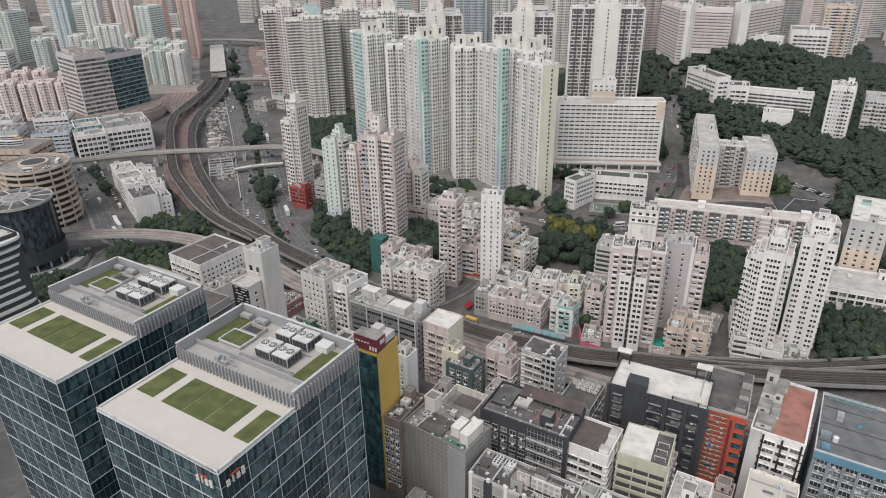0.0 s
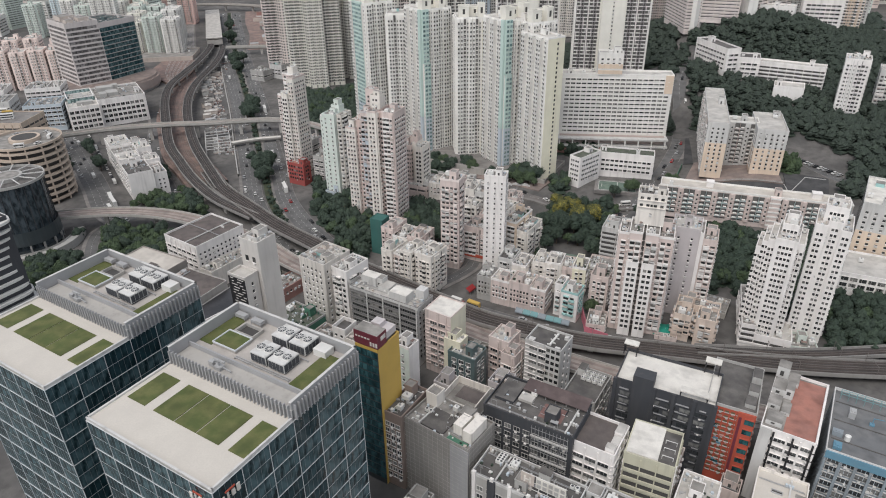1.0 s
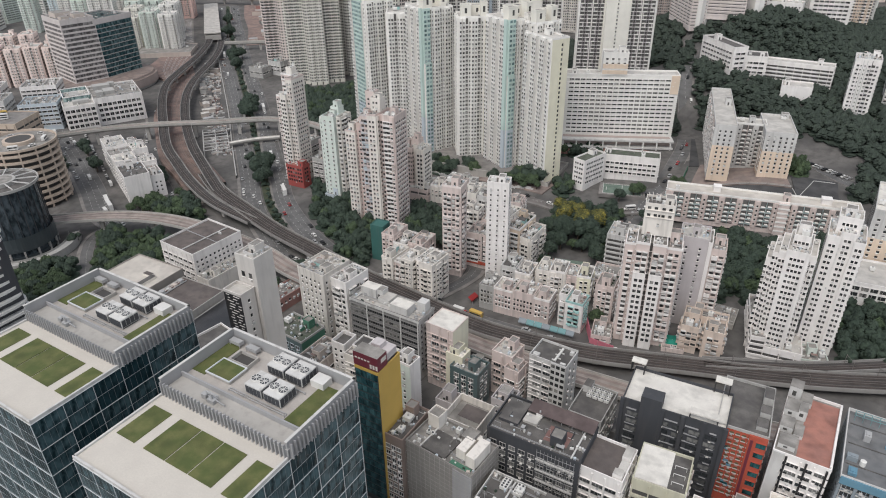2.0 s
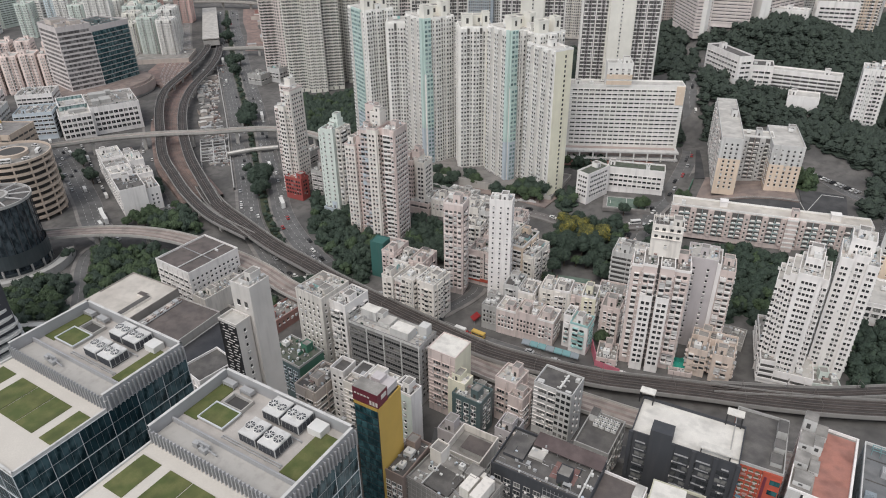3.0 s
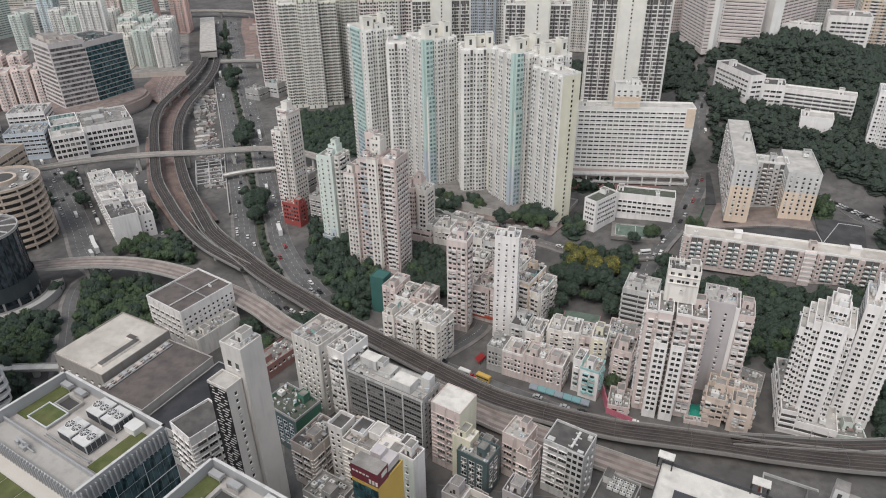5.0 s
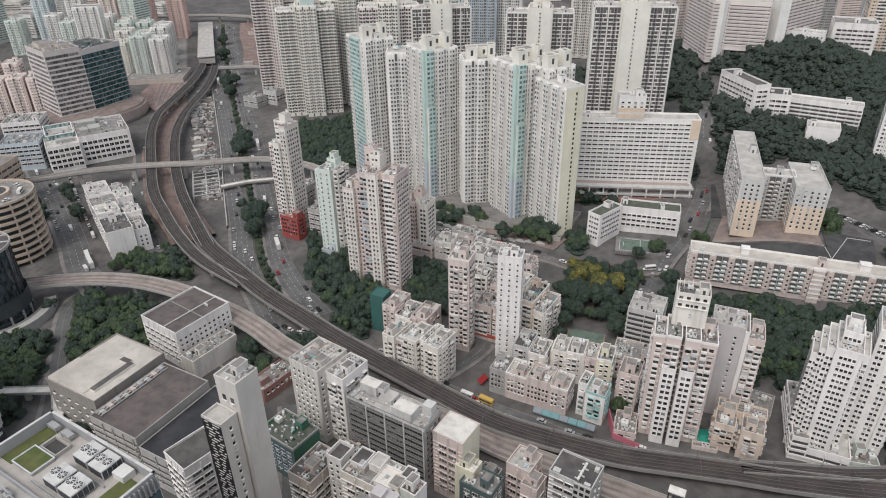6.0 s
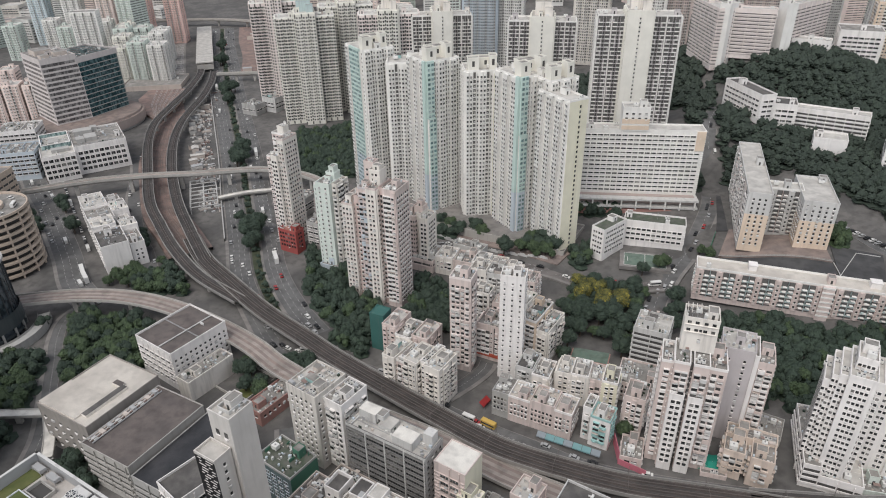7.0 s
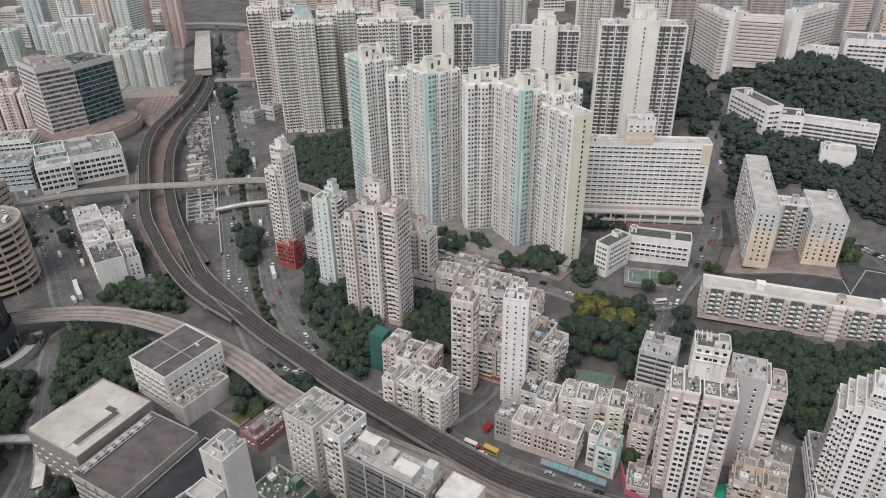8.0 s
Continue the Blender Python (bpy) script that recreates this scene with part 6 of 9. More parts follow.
for k, (o, side, w, d, t, m, r) in enumerate(((12.5, 0, 16, 25, 23, WHITE, ROOFDARK), (33, -1, 14, 15.5, 25.5, WHITE, ROOFWHITE), (52, 0, 16, 22, 23, PALEGREY, ROOF), (75, 0, 15, 23.5, 24, WHITE, ROOFLIGHT), (13, 12.8, 8.5, 22, 19.5, WHITE, ROOF), (30, 13.4, 10, 11.5, 22, WHITE, ROOFWHITE), (43, 12.6, 8, 14, 19, WHITE, ROOFLIGHT), (59, 13.4, 10, 17, 23, WHITE, ROOFWHITE), (76, 12.8, 9, 16, 20, WHITE, ROOF))):
    block("white_complex", ("low white commercial block with grey roof", "low white stepped commercial block with small windows")[k > 3], W, -242.2 - 0.70 * o + 0.71 * side, 348.4 + 0.71 * o + 0.70 * side, w, d, t, 44.6, m, {"f": NONE if k < 3 else PLAIN, "*": ("plain", 4.2, 3.6, 2.2, 1.3)}, r, clutter=3 if k in (1, 3, 5, 7) else 1, seed=1110 + k, group="white complex", trim=WHITE)
own = block("glass_office", "brown glass office with pale horizontal floor bands", W, -442, 571, 31, 44, 80, 58, GREYBROWN, {"*": ("ribbon", 5.0, 4.2, 5, 2.6)}, ROOF, clutter=9, seed=112, glass=BROWNGLASS, trim=GREYBROWN)
z = 80 - own.location.z - 1.1
for a, c, w, d, h in ((-4, 6, 14, 16, 4.5), (6, -10, 10, 9, 3.5), (-8, -13, 7, 8, 3)):
    g = Geo()
    g.box(a, c, z, w, d, h, 0, 1)
    part("roof_plant", g, [TAN, ROOF], own)
own = block("glass_office", "dark teal glass office with rippled panes", W, -429, 598, 44, 40, 76, 74, SLATE, {"*": ("ribbon", 3.2, 4.2, 5, 3.6)}, ROOFDARK, clutter=8, seed=113, trim=GREY, glass=RIPPLED)
z = 76 - own.location.z - 1.1
g = Geo()
g.ring(44.8, 40.8, z - 3.5, z + 1.6, 0.6)
part("cornice", g, GREYBROWN, own)
block("estate_deck", "brown podium deck under the pale estate", "podium", -438, 716, 64, 46, 16, 18, TAN, {"*": ("slot", 8, 6, 6, 2.0)}, ROOF, clutter=2, seed=118)
own = thing("round_podium", "curved brown stone podium below glass offices", "podium", -426, 577, 4, 60)
for k, (r, h0, h1) in enumerate(((46, 0, 7), (47.5, 7, 15), (45, 15, 17))):
    g = Geo()
    g.prism([(r * math.cos(2 * math.pi * i / 40) * 1.15, r * math.sin(2 * math.pi * i / 40) * 0.85) for i in range(40)], h0, h1, 0, 1)
    part("storey", g, [(GREY, PODIUMSTONE, PODIUMSTONE)[k], REDPAVE], own)
for k, (a, b, t) in enumerate(((-481, 586, 48), (-497, 579, 49), (-513, 572, 48), (-530, 565, 50), (-507, 626, 51), (-533, 618, 52), (-552, 610, 51), (-571, 602, 53))):
    block("pink_estate", "pale pink estate tower with small windows", "estate tower", a, b, 14.5, 17, t, 24, PALEPINK, {"*": ("estate", 2.5, 2.9, 1.5, 1.55)}, ROOFLIGHT, clutter=2, seed=120 + k, group="pink estate")
for k in range(9):
    a, b = -482 + (k % 3) * 24 - (k // 3) * 25, 728 + (k // 3) * 45
    block("pale_estate", "pale estate tower with small windows", "estate tower", a, b, 18, 20, 50 + (k * 7) % 9, 15, (SHAFT, MINT, ESTATE)[k % 3], {"*": ("estate", 2.5, 2.9, 1.5, 1.55)}, ROOFLIGHT, clutter=2, seed=130 + k, group="pale estate")
for k in range(7):
    block("pale_estate", "pale estate tower far off", "estate tower", -680 + k * 26, 800 + (k % 3) * 40, 18, 20, 56, 15, (MINT, ESTATE, PALEBLUE)[k % 3], {"*": ("estate", 2.3, 2.95, 1.4, 1.5)}, ROOFLIGHT, clutter=1, seed=140 + k, group="pale estate")
for k in range(8):
    block("far_tower", "tall pink and white tower far off", "estate tower", -704 + k * 26, 885 + (k % 2) * 34, 20, 22, 104, 15, (PALEBLUE, ESTATE, PALEPINK, SALMON)[k // 2], {"*": ("estate", 2.3, 2.95, 1.4, 1.5)}, ROOF, clutter=1, seed=150 + k, group="far towers")


def round_tower(name, label, x, y, r, top, levels, solid, gap, ramp):
    z = ground_z(x, y) - 0.5
    own = thing(name, label, "building", x, y, z)
    h = top - z
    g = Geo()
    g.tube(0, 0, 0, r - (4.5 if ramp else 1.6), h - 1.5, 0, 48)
    # in the car park its near-black colour stands in for shade between the decks
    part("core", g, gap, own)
    band = 1.5 if ramp else 1.2
    for k in range(levels):
        zz = 2.5 + k * (h - 3.0) / levels
        g = Geo()
        n = 48
        for i in range(n):
            a, b = 2 * math.pi * i / n, 2 * math.pi * (i + 1) / n
            for ra, rb, za, zb in ((r, r, zz, zz + band), (r, r - 2, zz + band, zz + band), (r - 2, r, zz, zz)):
                g.quad((ra * math.cos(a), ra * math.sin(a), za), (ra * math.cos(b), ra * math.sin(b), za), (rb * math.cos(b), rb * math.sin(b), zb), (rb * math.cos(a), rb * math.sin(a), zb))
        part("ring", g, solid, own)
    return own, h


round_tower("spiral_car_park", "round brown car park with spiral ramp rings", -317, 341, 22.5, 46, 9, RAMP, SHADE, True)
round_tower("round_tower", "dark round glass tower with ribbed crown", -276, 277.3, 19.3, 47, 1, SPANDREL, SLATEGLASS, False)

for nm, r, z in (("spiral_car_park", 22.5, 46), ("round_tower", 19.3, 47)):
    own = bpy.data.objects[nm]
    h = z - own.location.z
    g = Geo()
    n = 48
    for i in range(n):
        a, b = 2 * math.pi * i / n, 2 * math.pi * (i + 1) / n
        for ra, rb, za, zb in ((r, r, h - 1.5, h), (r, r - 0.6, h, h), (r - 0.6, r - 0.6, h, h - 1.5)):
            g.quad((ra * math.cos(a), ra * math.sin(a), za), (ra * math.cos(b), ra * math.sin(b), za), (rb * math.cos(b), rb * math.sin(b), zb), (rb * math.cos(a), rb * math.sin(a), zb))
    part("roof_rim", g, RAMP if r > 20 else GREY, own)
    g = Geo()
    g.tube(0, 0, h - 1.5, r - 0.7, 0.1, 0, 48)
    part("roof", g, ROOF if r > 20 else ROOFDARK, own)
    g = Geo()
    g.tube(0, 0, h - 1.4, r * 0.42, 2.2, 0, 32)
    # on the car park a flat disc coloured as the shade down the hole
    g.tube(0, 0, h + 0.8, r * 0.34, 0.05, 1, 32)
    part("roof_drum", g, [RAMP, SHADE] if r > 20 else [GREY, ROOF], own)
    for k in range(0 if r > 20 else 12):
        g = Geo()
        a = math.pi * k / 6
        g.beam((r * 0.42 * math.cos(a), r * 0.42 * math.sin(a), h + 0.4), ((r - 0.5) * math.cos(a), (r - 0.5) * math.sin(a), h + 0.2), 0.5)
        part("roof_rib", g, PALEGREY, own)

# ---- lower buildings that fill the blocks between the taller ones ----
block("narrow_block", "narrow brown block with white window grid", B, -8.9, 144.2, 7.4, 16.5, 36, -21, BROWNTILE, {"f": ("single", 2.2, 3.0, 1.6, 1.6), "*": PLAIN}, ROOFDARK, near=WHITEMETAL, clutter=3, seed=601)
block("tan_workshop", "grey brown workshop with crowded roof", B, -57, 190, 11, 17, 24, -22, TAN, {"*": BAND}, ROOFDARK, near=GREY, clutter=7, seed=602)
block("white_workshop", "white workshop block with walled roof yards", B, -30, 184.4, 25, 13, 30, -20, CREAM, {"*": BAND}, ROOF, near=WHITEMETAL, clutter=12, seed=603)
block("white_workshop", "small white block with high roof frame", B, -46.5, 190.5, 6.5, 8, 31.5, -20, WHITE, {"*": PLAIN}, ROOFDARK, clutter=0, seed=604, parapet=1.8)
block("low_workshop", "low grey workshop with patched roof", B, -47, 172.5, 15, 11, 15, -22, GREY, {"*": BAND}, ROOF, clutter=8, seed=605)
block("low_workshop", "low brown workshop with sheds on top", B, -50, 208, 18, 12, 10, -22, TAN, {"*": BAND}, ROOFDARK, clutter=8, seed=606)
block("cream_annex", "cream annexe with stepped boxes", B, -0.6, 199.2, 8, 6.5, 24, -22, PALE_YELLOW, {"*": NONE}, CREAM, clutter=1, seed=607, parapet=0.4)
block("rounded_block", "pale block with balconies and roof terraces", B, -55.6, 228.4, 9.5, 15, 38.5, -25, WHITE, {"*": RESIB}, ROOF, clutter=8, seed=608)
block("low_annex", "low white annexe beside the factory", B, -139, 262, 9, 26, 13, -24, CREAM, {"*": NONE}, ROOF, clutter=2, seed=609)
rnd = random.Random(314)


def clear_of(x, y, gap):
    for a, b, w, d, turn in FOOT:
        c, s = math.cos(radians(turn)), math.sin(radians(turn))
        dx, dy = x - a, y - b
        if abs(dx * c + dy * s) < w / 2 + gap and abs(dy * c - dx * s) < d / 2 + gap:
            return False
    return True


def clear_road(x, y, gap):
    return all((p.x - x) ** 2 + (p.y - y) ** 2 > (width / 2 + gap) ** 2 for line, width in ROADS for p in line[::2])


# between the industrial blocks: small sheds and yards as space allows
for j in range(14):
    for i in range(30):
        u, v = -70 + i * 7.6 + rnd.uniform(-1, 1), 112 + j * 7.8 + rnd.uniform(-1, 1)
        x, y = u + 8, v - 0.28 * u * 0.3
        if y > 208 - 0.24 * x or (x < -8 and y < 160) or x < -85:
            continue
        w = rnd.uniform(6, 8.5)
        if not clear_of(x, y, w * 0.5) or not clear_road(x, y, w * 0.42):
            continue
        top = rnd.choice((5, 7, 9, 13, 17, 20)) + rnd.uniform(0, 2)
        block("small_workshop", rnd.choice(("small grey workshop with patched roof", "small pale workshop with roof sheds", "small brown workshop with roof tanks")), B, x, y, w, rnd.uniform(6.5, 9), top, -21, rnd.choice((GREY, PALEGREY, TAN, CREAM, ROSE, LILAC)), {"*": PLAIN}, rnd.choice((ROOF, ROOFDARK, ROOFDARK, ROOF, ROOFLIGHT)), clutter=4, seed=700 + i + 30 * j, group="small workshops")

# ---- the city far off: plain towers on a loose grid ----
rnd = random.Random(99)
FARSLOT = ("slot", 7, 2.95, 4, 0.9)
FARLABEL = ("pale far tower with rows of windows", "pinkish far tower with rows of windows", "pale green far apartment tower with flat roof")
for j in range(9):
    for i in range(25):
        x, y = -930 + i * 62 + rnd.uniform(-14, 14) + (j % 2) * 25, 790 + j * 58 + rnd.uniform(-12, 12)
        spine = -405 - (y - 760) * 0.53
        if abs(x - spine - 20) < 88 or (x > 60 and y < 930) or (x > -160 and y < 860) or y > 1270:
            continue
        if not clear_of(x, y, 16):
            continue
        high = rnd.random() < (0.35 if x < -420 else 0.6)
        top = ground_z(x, y) + (rnd.uniform(60, 95) if high else rnd.uniform(14, 40))
        k = rnd.randint(0, 2)
        block("far_tower", FARLABEL[k], "estate tower", x, y, rnd.uniform(20, 32), rnd.uniform(18, 30), top, rnd.choice((15, 20, -10)), ((ESTATE, CREAM, MINT)[rnd.randint(0, 2)], PALEPINK, (ESTATE, MINT)[rnd.randint(0, 1)])[k], {"f": (("estate", 2.3, 2.95, 1.4, 1.4) if y < 900 else FARSLOT) if high else BAND, "r": FARSLOT if high else BAND}, rnd.choice((ROOF, ROOFLIGHT)), clutter=0, seed=900 + i + 30 * j, group="far city")

for k in range(44):
    x, y = -1250 + (k % 22) * 46 + rnd.uniform(-12, 12), 1290 + (k // 22) * 90 + rnd.uniform(-20, 20)
    if abs(x + 405 + (y - 760) * 0.53 - 20) < 50:
        continue
    block("far_tower", FARLABEL[k % 3], "estate tower", x, y, rnd.uniform(22, 30), 20, ground_z(x, y) + rnd.uniform(45, 105), 15, (ESTATE, PALEPINK, CREAM)[k % 3], {"f": FARSLOT, "r": FARSLOT}, ROOFLIGHT, clutter=0, seed=1300 + k, group="far city")

# ---- railway side: steel frame, sheds, parking and building sites ----
own = thing("steel_frame", "pale steel frame of an unfinished hall by the tracks", "steel frame", -240.8, 451.8, ground_z(-241, 452), 29)
for k in range(8):
    g = Geo()
    y = -25 + k * 7.1
    g.beam((-9.5, y, 5.0), (9.5, y, 5.0), 0.5)
    for a in (-9.5, 0, 9.5):
        g.beam((a, y, -0.3), (a, y, 5.0), 0.4)
    part("portal", g, PALEGREY, own)
for a in (-9.5, 0, 9.5):
    g = Geo()
    g.beam((a, -25.3, 5.0), (a, 25.0, 5.0), 0.5)
    part("girder", g, PALEGREY, own)
rnd = random.Random(8)


def shed(x, y, w, d, h, turn, wall, roof, label="pale site shed beside the railway"):
    z = ground_z(x, y) - 0.3
    own = thing("site_shed", label, "shed", x, y, z, turn, "site sheds")
    FOOT.append((x, y, w, d, turn))
    g = Geo()
    g.box(0, 0, 0, w, d, h)
    part("wall", g, wall, own)
    g = Geo()
    a, b = w / 2 + 0.3, d / 2 + 0.3
    g.quad((-a, -b, h), (a, -b, h), (a, 0, h + 0.9), (-a, 0, h + 0.9))
    g.quad((-a, 0, h + 0.9), (a, 0, h + 0.9), (a, b, h), (-a, b, h))
    part("roof", g, roof, own)


LINE = [(-264, 492), (-282, 520), (-300, 550), (-318, 582), (-333, 614), (-346, 644), (-358, 676)]
for k, ((a, b), (c, e)) in enumerate(zip(LINE[:-1], LINE[1:])):
    for i in range(3):
        t = (i + 0.5) / 3
        shed(a + (c - a) * t + rnd.uniform(-6, 5), b + (e - b) * t + rnd.uniform(-3, 3), rnd.uniform(4, 13), rnd.uniform(3, 7), rnd.uniform(2.2, 4.5), 30 + rnd.choice((0, 90, 75, 12)), rnd.choice((PALEGREY, GREY, TAN)), rnd.choice((ROOFLIGHT, ROOF, ROOF, METAL, ROOFDARK)))
for k in range(26):
    t = rnd.random()
    x, y = -352 - 100 * t + rnd.uniform(-2, 34), 775 + 235 * t + rnd.uniform(-8, 8)
    if clear_of(x, y, 7):
        shed(x, y, rnd.uniform(8, 18), rnd.uniform(5, 9), rnd.uniform(2.6, 7), rnd.choice((28, 118, 10)), rnd.choice((PALEGREY, CREAM, TAN, DUSTYRED)), rnd.choice((ROOFLIGHT, ROOF, RUST, METAL)), "shed on the building site by the road")
own = thing("building_site", "brown bare earth of a building site", "building site", 0, 0, 0, kind="structure")
g = Geo()
line = smooth([(x, y, ground_z(x, y) + 0.25) for x, y in ((-338, 770), (-372, 850), (-420, 940), (-462, 1030))])
sweep(g, line, [(-22, 0), (-22, -3), (26, -3), (26, 0)])
part("bare_earth", g, RUST, own)
own = thing("parking_lot", "long parking lot beside the station", "parking lot", 0, 0, 0, kind="structure")
g = Geo()
lot = smooth([(x, y, ground_z(x, y) + 0.3) for x, y in ((-436, 748), (-476, 820), (-520, 900), (-570, 1000))])
sweep(g, lot, [(-14, 0), (-14, -3), (14, -3), (14, 0)])
part("lot_surface", g, PAVING, own)
g = Geo()
for p, q in zip(lot[:-1], lot[1:]):
    for k in range(4):
        m = p.lerp(q, k / 4)
        ribbon(g, [m, m.lerp(q, 0.06)], -12, 12, 0.02)
part("bay_marking", g, WHITEMETAL, own)

# tracks fanning out of the yard, and the wall between the sheds and the main road
own = thing("track_fan", "brown railway sidings fanning out below the podium", "railway", 0, 0, 0, kind="structure")
g = Geo()
z = 10.9
g.prism([(-363, 596), (-370, 640), (-392, 716), (-440, 716), (-426, 660), (-392, 618)], z - 5, z)
part("yard_bed", g, RUST, own)
for k in range(7):
    g = Geo()
    for r in (-0.7, 0.7):
        for (a, b), (c, e) in (((-366 - k * 1.0, 604), (-374 - k * 4.5, 645)), ((-374 - k * 4.5, 645), (-395 - k * 6.3, 712))):
            g.beam((a + r, b, z + 0.1), (c + r, e, z + 0.1), 0.16)
    part("rail", g, PALEGREY, own)
own = thing("roadside_wall", "dark concrete wall beside the main road", "wall", 0, 0, 0, kind="structure")
g = Geo()
sweep(g, smooth([(x, y, ground_z(x, y)) for x, y in beside(MEDIAN[3:8], 19)]), [(-0.4, 2.4), (-0.4, -1), (0.4, -1), (0.4, 2.4)])
part("wall_body", g, GREY, own)
# ---- ground round the gallery wings: forecourt, lane, dark lot ----
def drape(geo, corners, lift, n=8):
    """A sheet of n by n cells between four corners, laid on the ground."""
    (a, b), (c, e), (p, q), (r, s) = corners

    def at(i, j):
        u, v = i / n, j / n
        x = (a * (1 - u) + c * u) * (1 - v) + (r * (1 - u) + p * u) * v
        y = (b * (1 - u) + e * u) * (1 - v) + (s * (1 - u) + q * u) * v
        return x, y, ground_z(x, y) + lift
    for i in range(n):
        for j in range(n):
            geo.quad(at(i, j), at(i + 1, j), at(i + 1, j + 1), at(i, j + 1))
    for k in range(n):
        for m, o in ((at(k, 0), at(k + 1, 0)), (at(n, k), at(n, k + 1)), (at(k + 1, n), at(k, n)), (at(0, k + 1), at(0, k))):
            geo.quad((m[0], m[1], m[2] - 2), (o[0], o[1], o[2] - 2), o, m)


own = thing("forecourt", "reddish paved forecourt between the gallery wings", "forecourt", 0, 0, 0, kind="structure")
g = Geo()
drape(g, ((118, 404), (175.5, 392), (178, 436), (128, 432)), 1.1)
part("paving_bed", g, REDPAVE, own)
g = Geo()
for k in range(12):
    (a, b), (c, e) = [(118 + 57.5 * t, 404 - 12 * t) for t in (k / 12, (k + 1) / 12)]
    za, zb = ground_z(a, b) + 1.1, ground_z(c, e) + 1.1
    g.beam((a, b, za + 1.0), (c, e, zb + 1.0), 0.14)
    g.beam((a, b, za + 0.3), (c, e, zb + 0.3), 0.3)
    g.beam((a, b, za), (a, b, za + 1.0), 0.14)
part("railing", g, GREY, own)
own = thing("dark_lane", "dark asphalt lane below the forecourt wall", "road", 0, 0, 0, kind="structure")
g = Geo()
drape(g, ((110, 392), (174.8, 376), (175.3, 391.8), (117.6, 403.8)), 0.45)
part("lane_surface", g, DARKLOT, own)
own = thing("dark_lot", "empty dark asphalt lot with pale kerb", "parking lot", 0, 0, 0, kind="structure")
g = Geo()
drape(g, ((175.0, 376), (196, 367), (205, 403), (180, 412)), 0.5)
part("lot_surface", g, DARKLOT, own)
g = Geo()
for (a, b), (c, e) in (((176, 392), (176, 379)), ((176, 379), (191.4, 404)), ((191.4, 404), (203, 401))):
    for k in range(4):
        (x, y), (u, v) = [(a + (c - a) * t, b + (e - b) * t) for t in (k / 4, (k + 1) / 4)]
        g.beam((x, y, ground_z(x, y) + 0.6), (u, v, ground_z(u, v) + 0.6), 0.3)
part("lot_kerb", g, PALEGREY, own)
own = thing("dark_slope", "dark surfaced slope beside the climbing road", "slope", 0, 0, 0, kind="structure")
g = Geo()
drape(g, ((121, 432), (127.5, 432), (132.5, 500), (132, 506)), 0.5)
part("slope_face", g, DARKLOT, own)
own = thing("green_hoarding", "green hoarding along the climbing road", "hoarding", 0, 0, 0, kind="structure")
for k in range(9):
    g = Geo()
    x, y = 109.5 + 9.5 * k / 8, 396 + 30 * k / 8
    g.box(x, y, ground_z(x, y) - 1, 0.3, 3.6, 4.2, turn=-17.5)
    part("sheet", g, GREENNET, own)
own = thing("zebra_crossing", "worn pale zebra crossing on the climbing road", "crossing", 83.6, 371.5, ground_z(83.6, 371.5) + 0.16, -17, kind="structure")
for k in range(8):
    g = Geo()
    g.box(-4.2 + 1.2 * k, 0, 0, 0.55, 3.4, 0.02)
    part("stripe", g, PALEGREY, own)

# stacked timber, crates, pipes and skips between the railway and the main road
rnd = random.Random(202)
g = Geo()
path = smooth([(x, y, 0) for x, y in ((-226, 432), (-252, 478), (-282, 528), (-308, 574), (-331, 622), (-349, 668), (-366, 712))])
for k in range(520):
    i = rnd.randrange(len(path) - 1)
    p = path[i].lerp(path[i + 1], rnd.random())
    x, y = p.x + rnd.uniform(-9, 8), p.y + rnd.uniform(-5, 5)
    if clear_of(x, y, 1.0) and clear_road(x, y, 2.5):
        long = rnd.random() < 0.3
        g.box(x, y, ground_z(x, y) - 0.1, rnd.uniform(4, 9) if long else rnd.uniform(0.8, 3), rnd.uniform(0.4, 1) if long else rnd.uniform(0.8, 2.4), rnd.uniform(0.4, 1.8), rnd.randrange(5), turn=30 + rnd.choice((0, 90, 15)))
tagged(new("site_materials", g.mesh("site_materials", [PALEGREY, TAN, GREY, RUST, METAL])), "stacked building materials strewn beside the railway", "site clutter", kind="stuff")
# paved apron and low toothed wall at the foot of the estate
own = thing("estate_apron", "pale paved apron with low wall before the estate", "pavement", 0, 0, 0, kind="structure")
g = Geo()
drape(g, ((-100, 440), (24, 386), (36, 408), (-84, 468)), 0.35, 14)
part("apron_paving", g, REDPAVE, own)
for k in range(13):
    g = Geo()
    t = (k + 0.5) / 13
    x, y = -62 + 80 * t, 417.5 - 26 * t - 4 * math.sin(3.14 * t)
    g.box(x, y, ground_z(x, y), 6.3, 0.4, 1.4, turn=-18)
    g.box(x, y, ground_z(x, y) + 1.4, 3.2, 0.5, 0.6, turn=-18)
    part("wall_block", g, PALEGREY, own)

# the round tower's glass: tall panes between slim mullions, over a grey skirt on columns
own = bpy.data.objects["round_tower"]
h = 47 - own.location.z
for k in range(28):
    g = Geo()
    a = 2 * math.pi * k / 28
    g.box(18.2 * math.cos(a), 18.2 * math.sin(a), 12, 0.25, 0.5, h - 13.5, turn=math.degrees(a) + 90)
    part("mullion", g, DARKGREY, own)
g = Geo()
n = 48
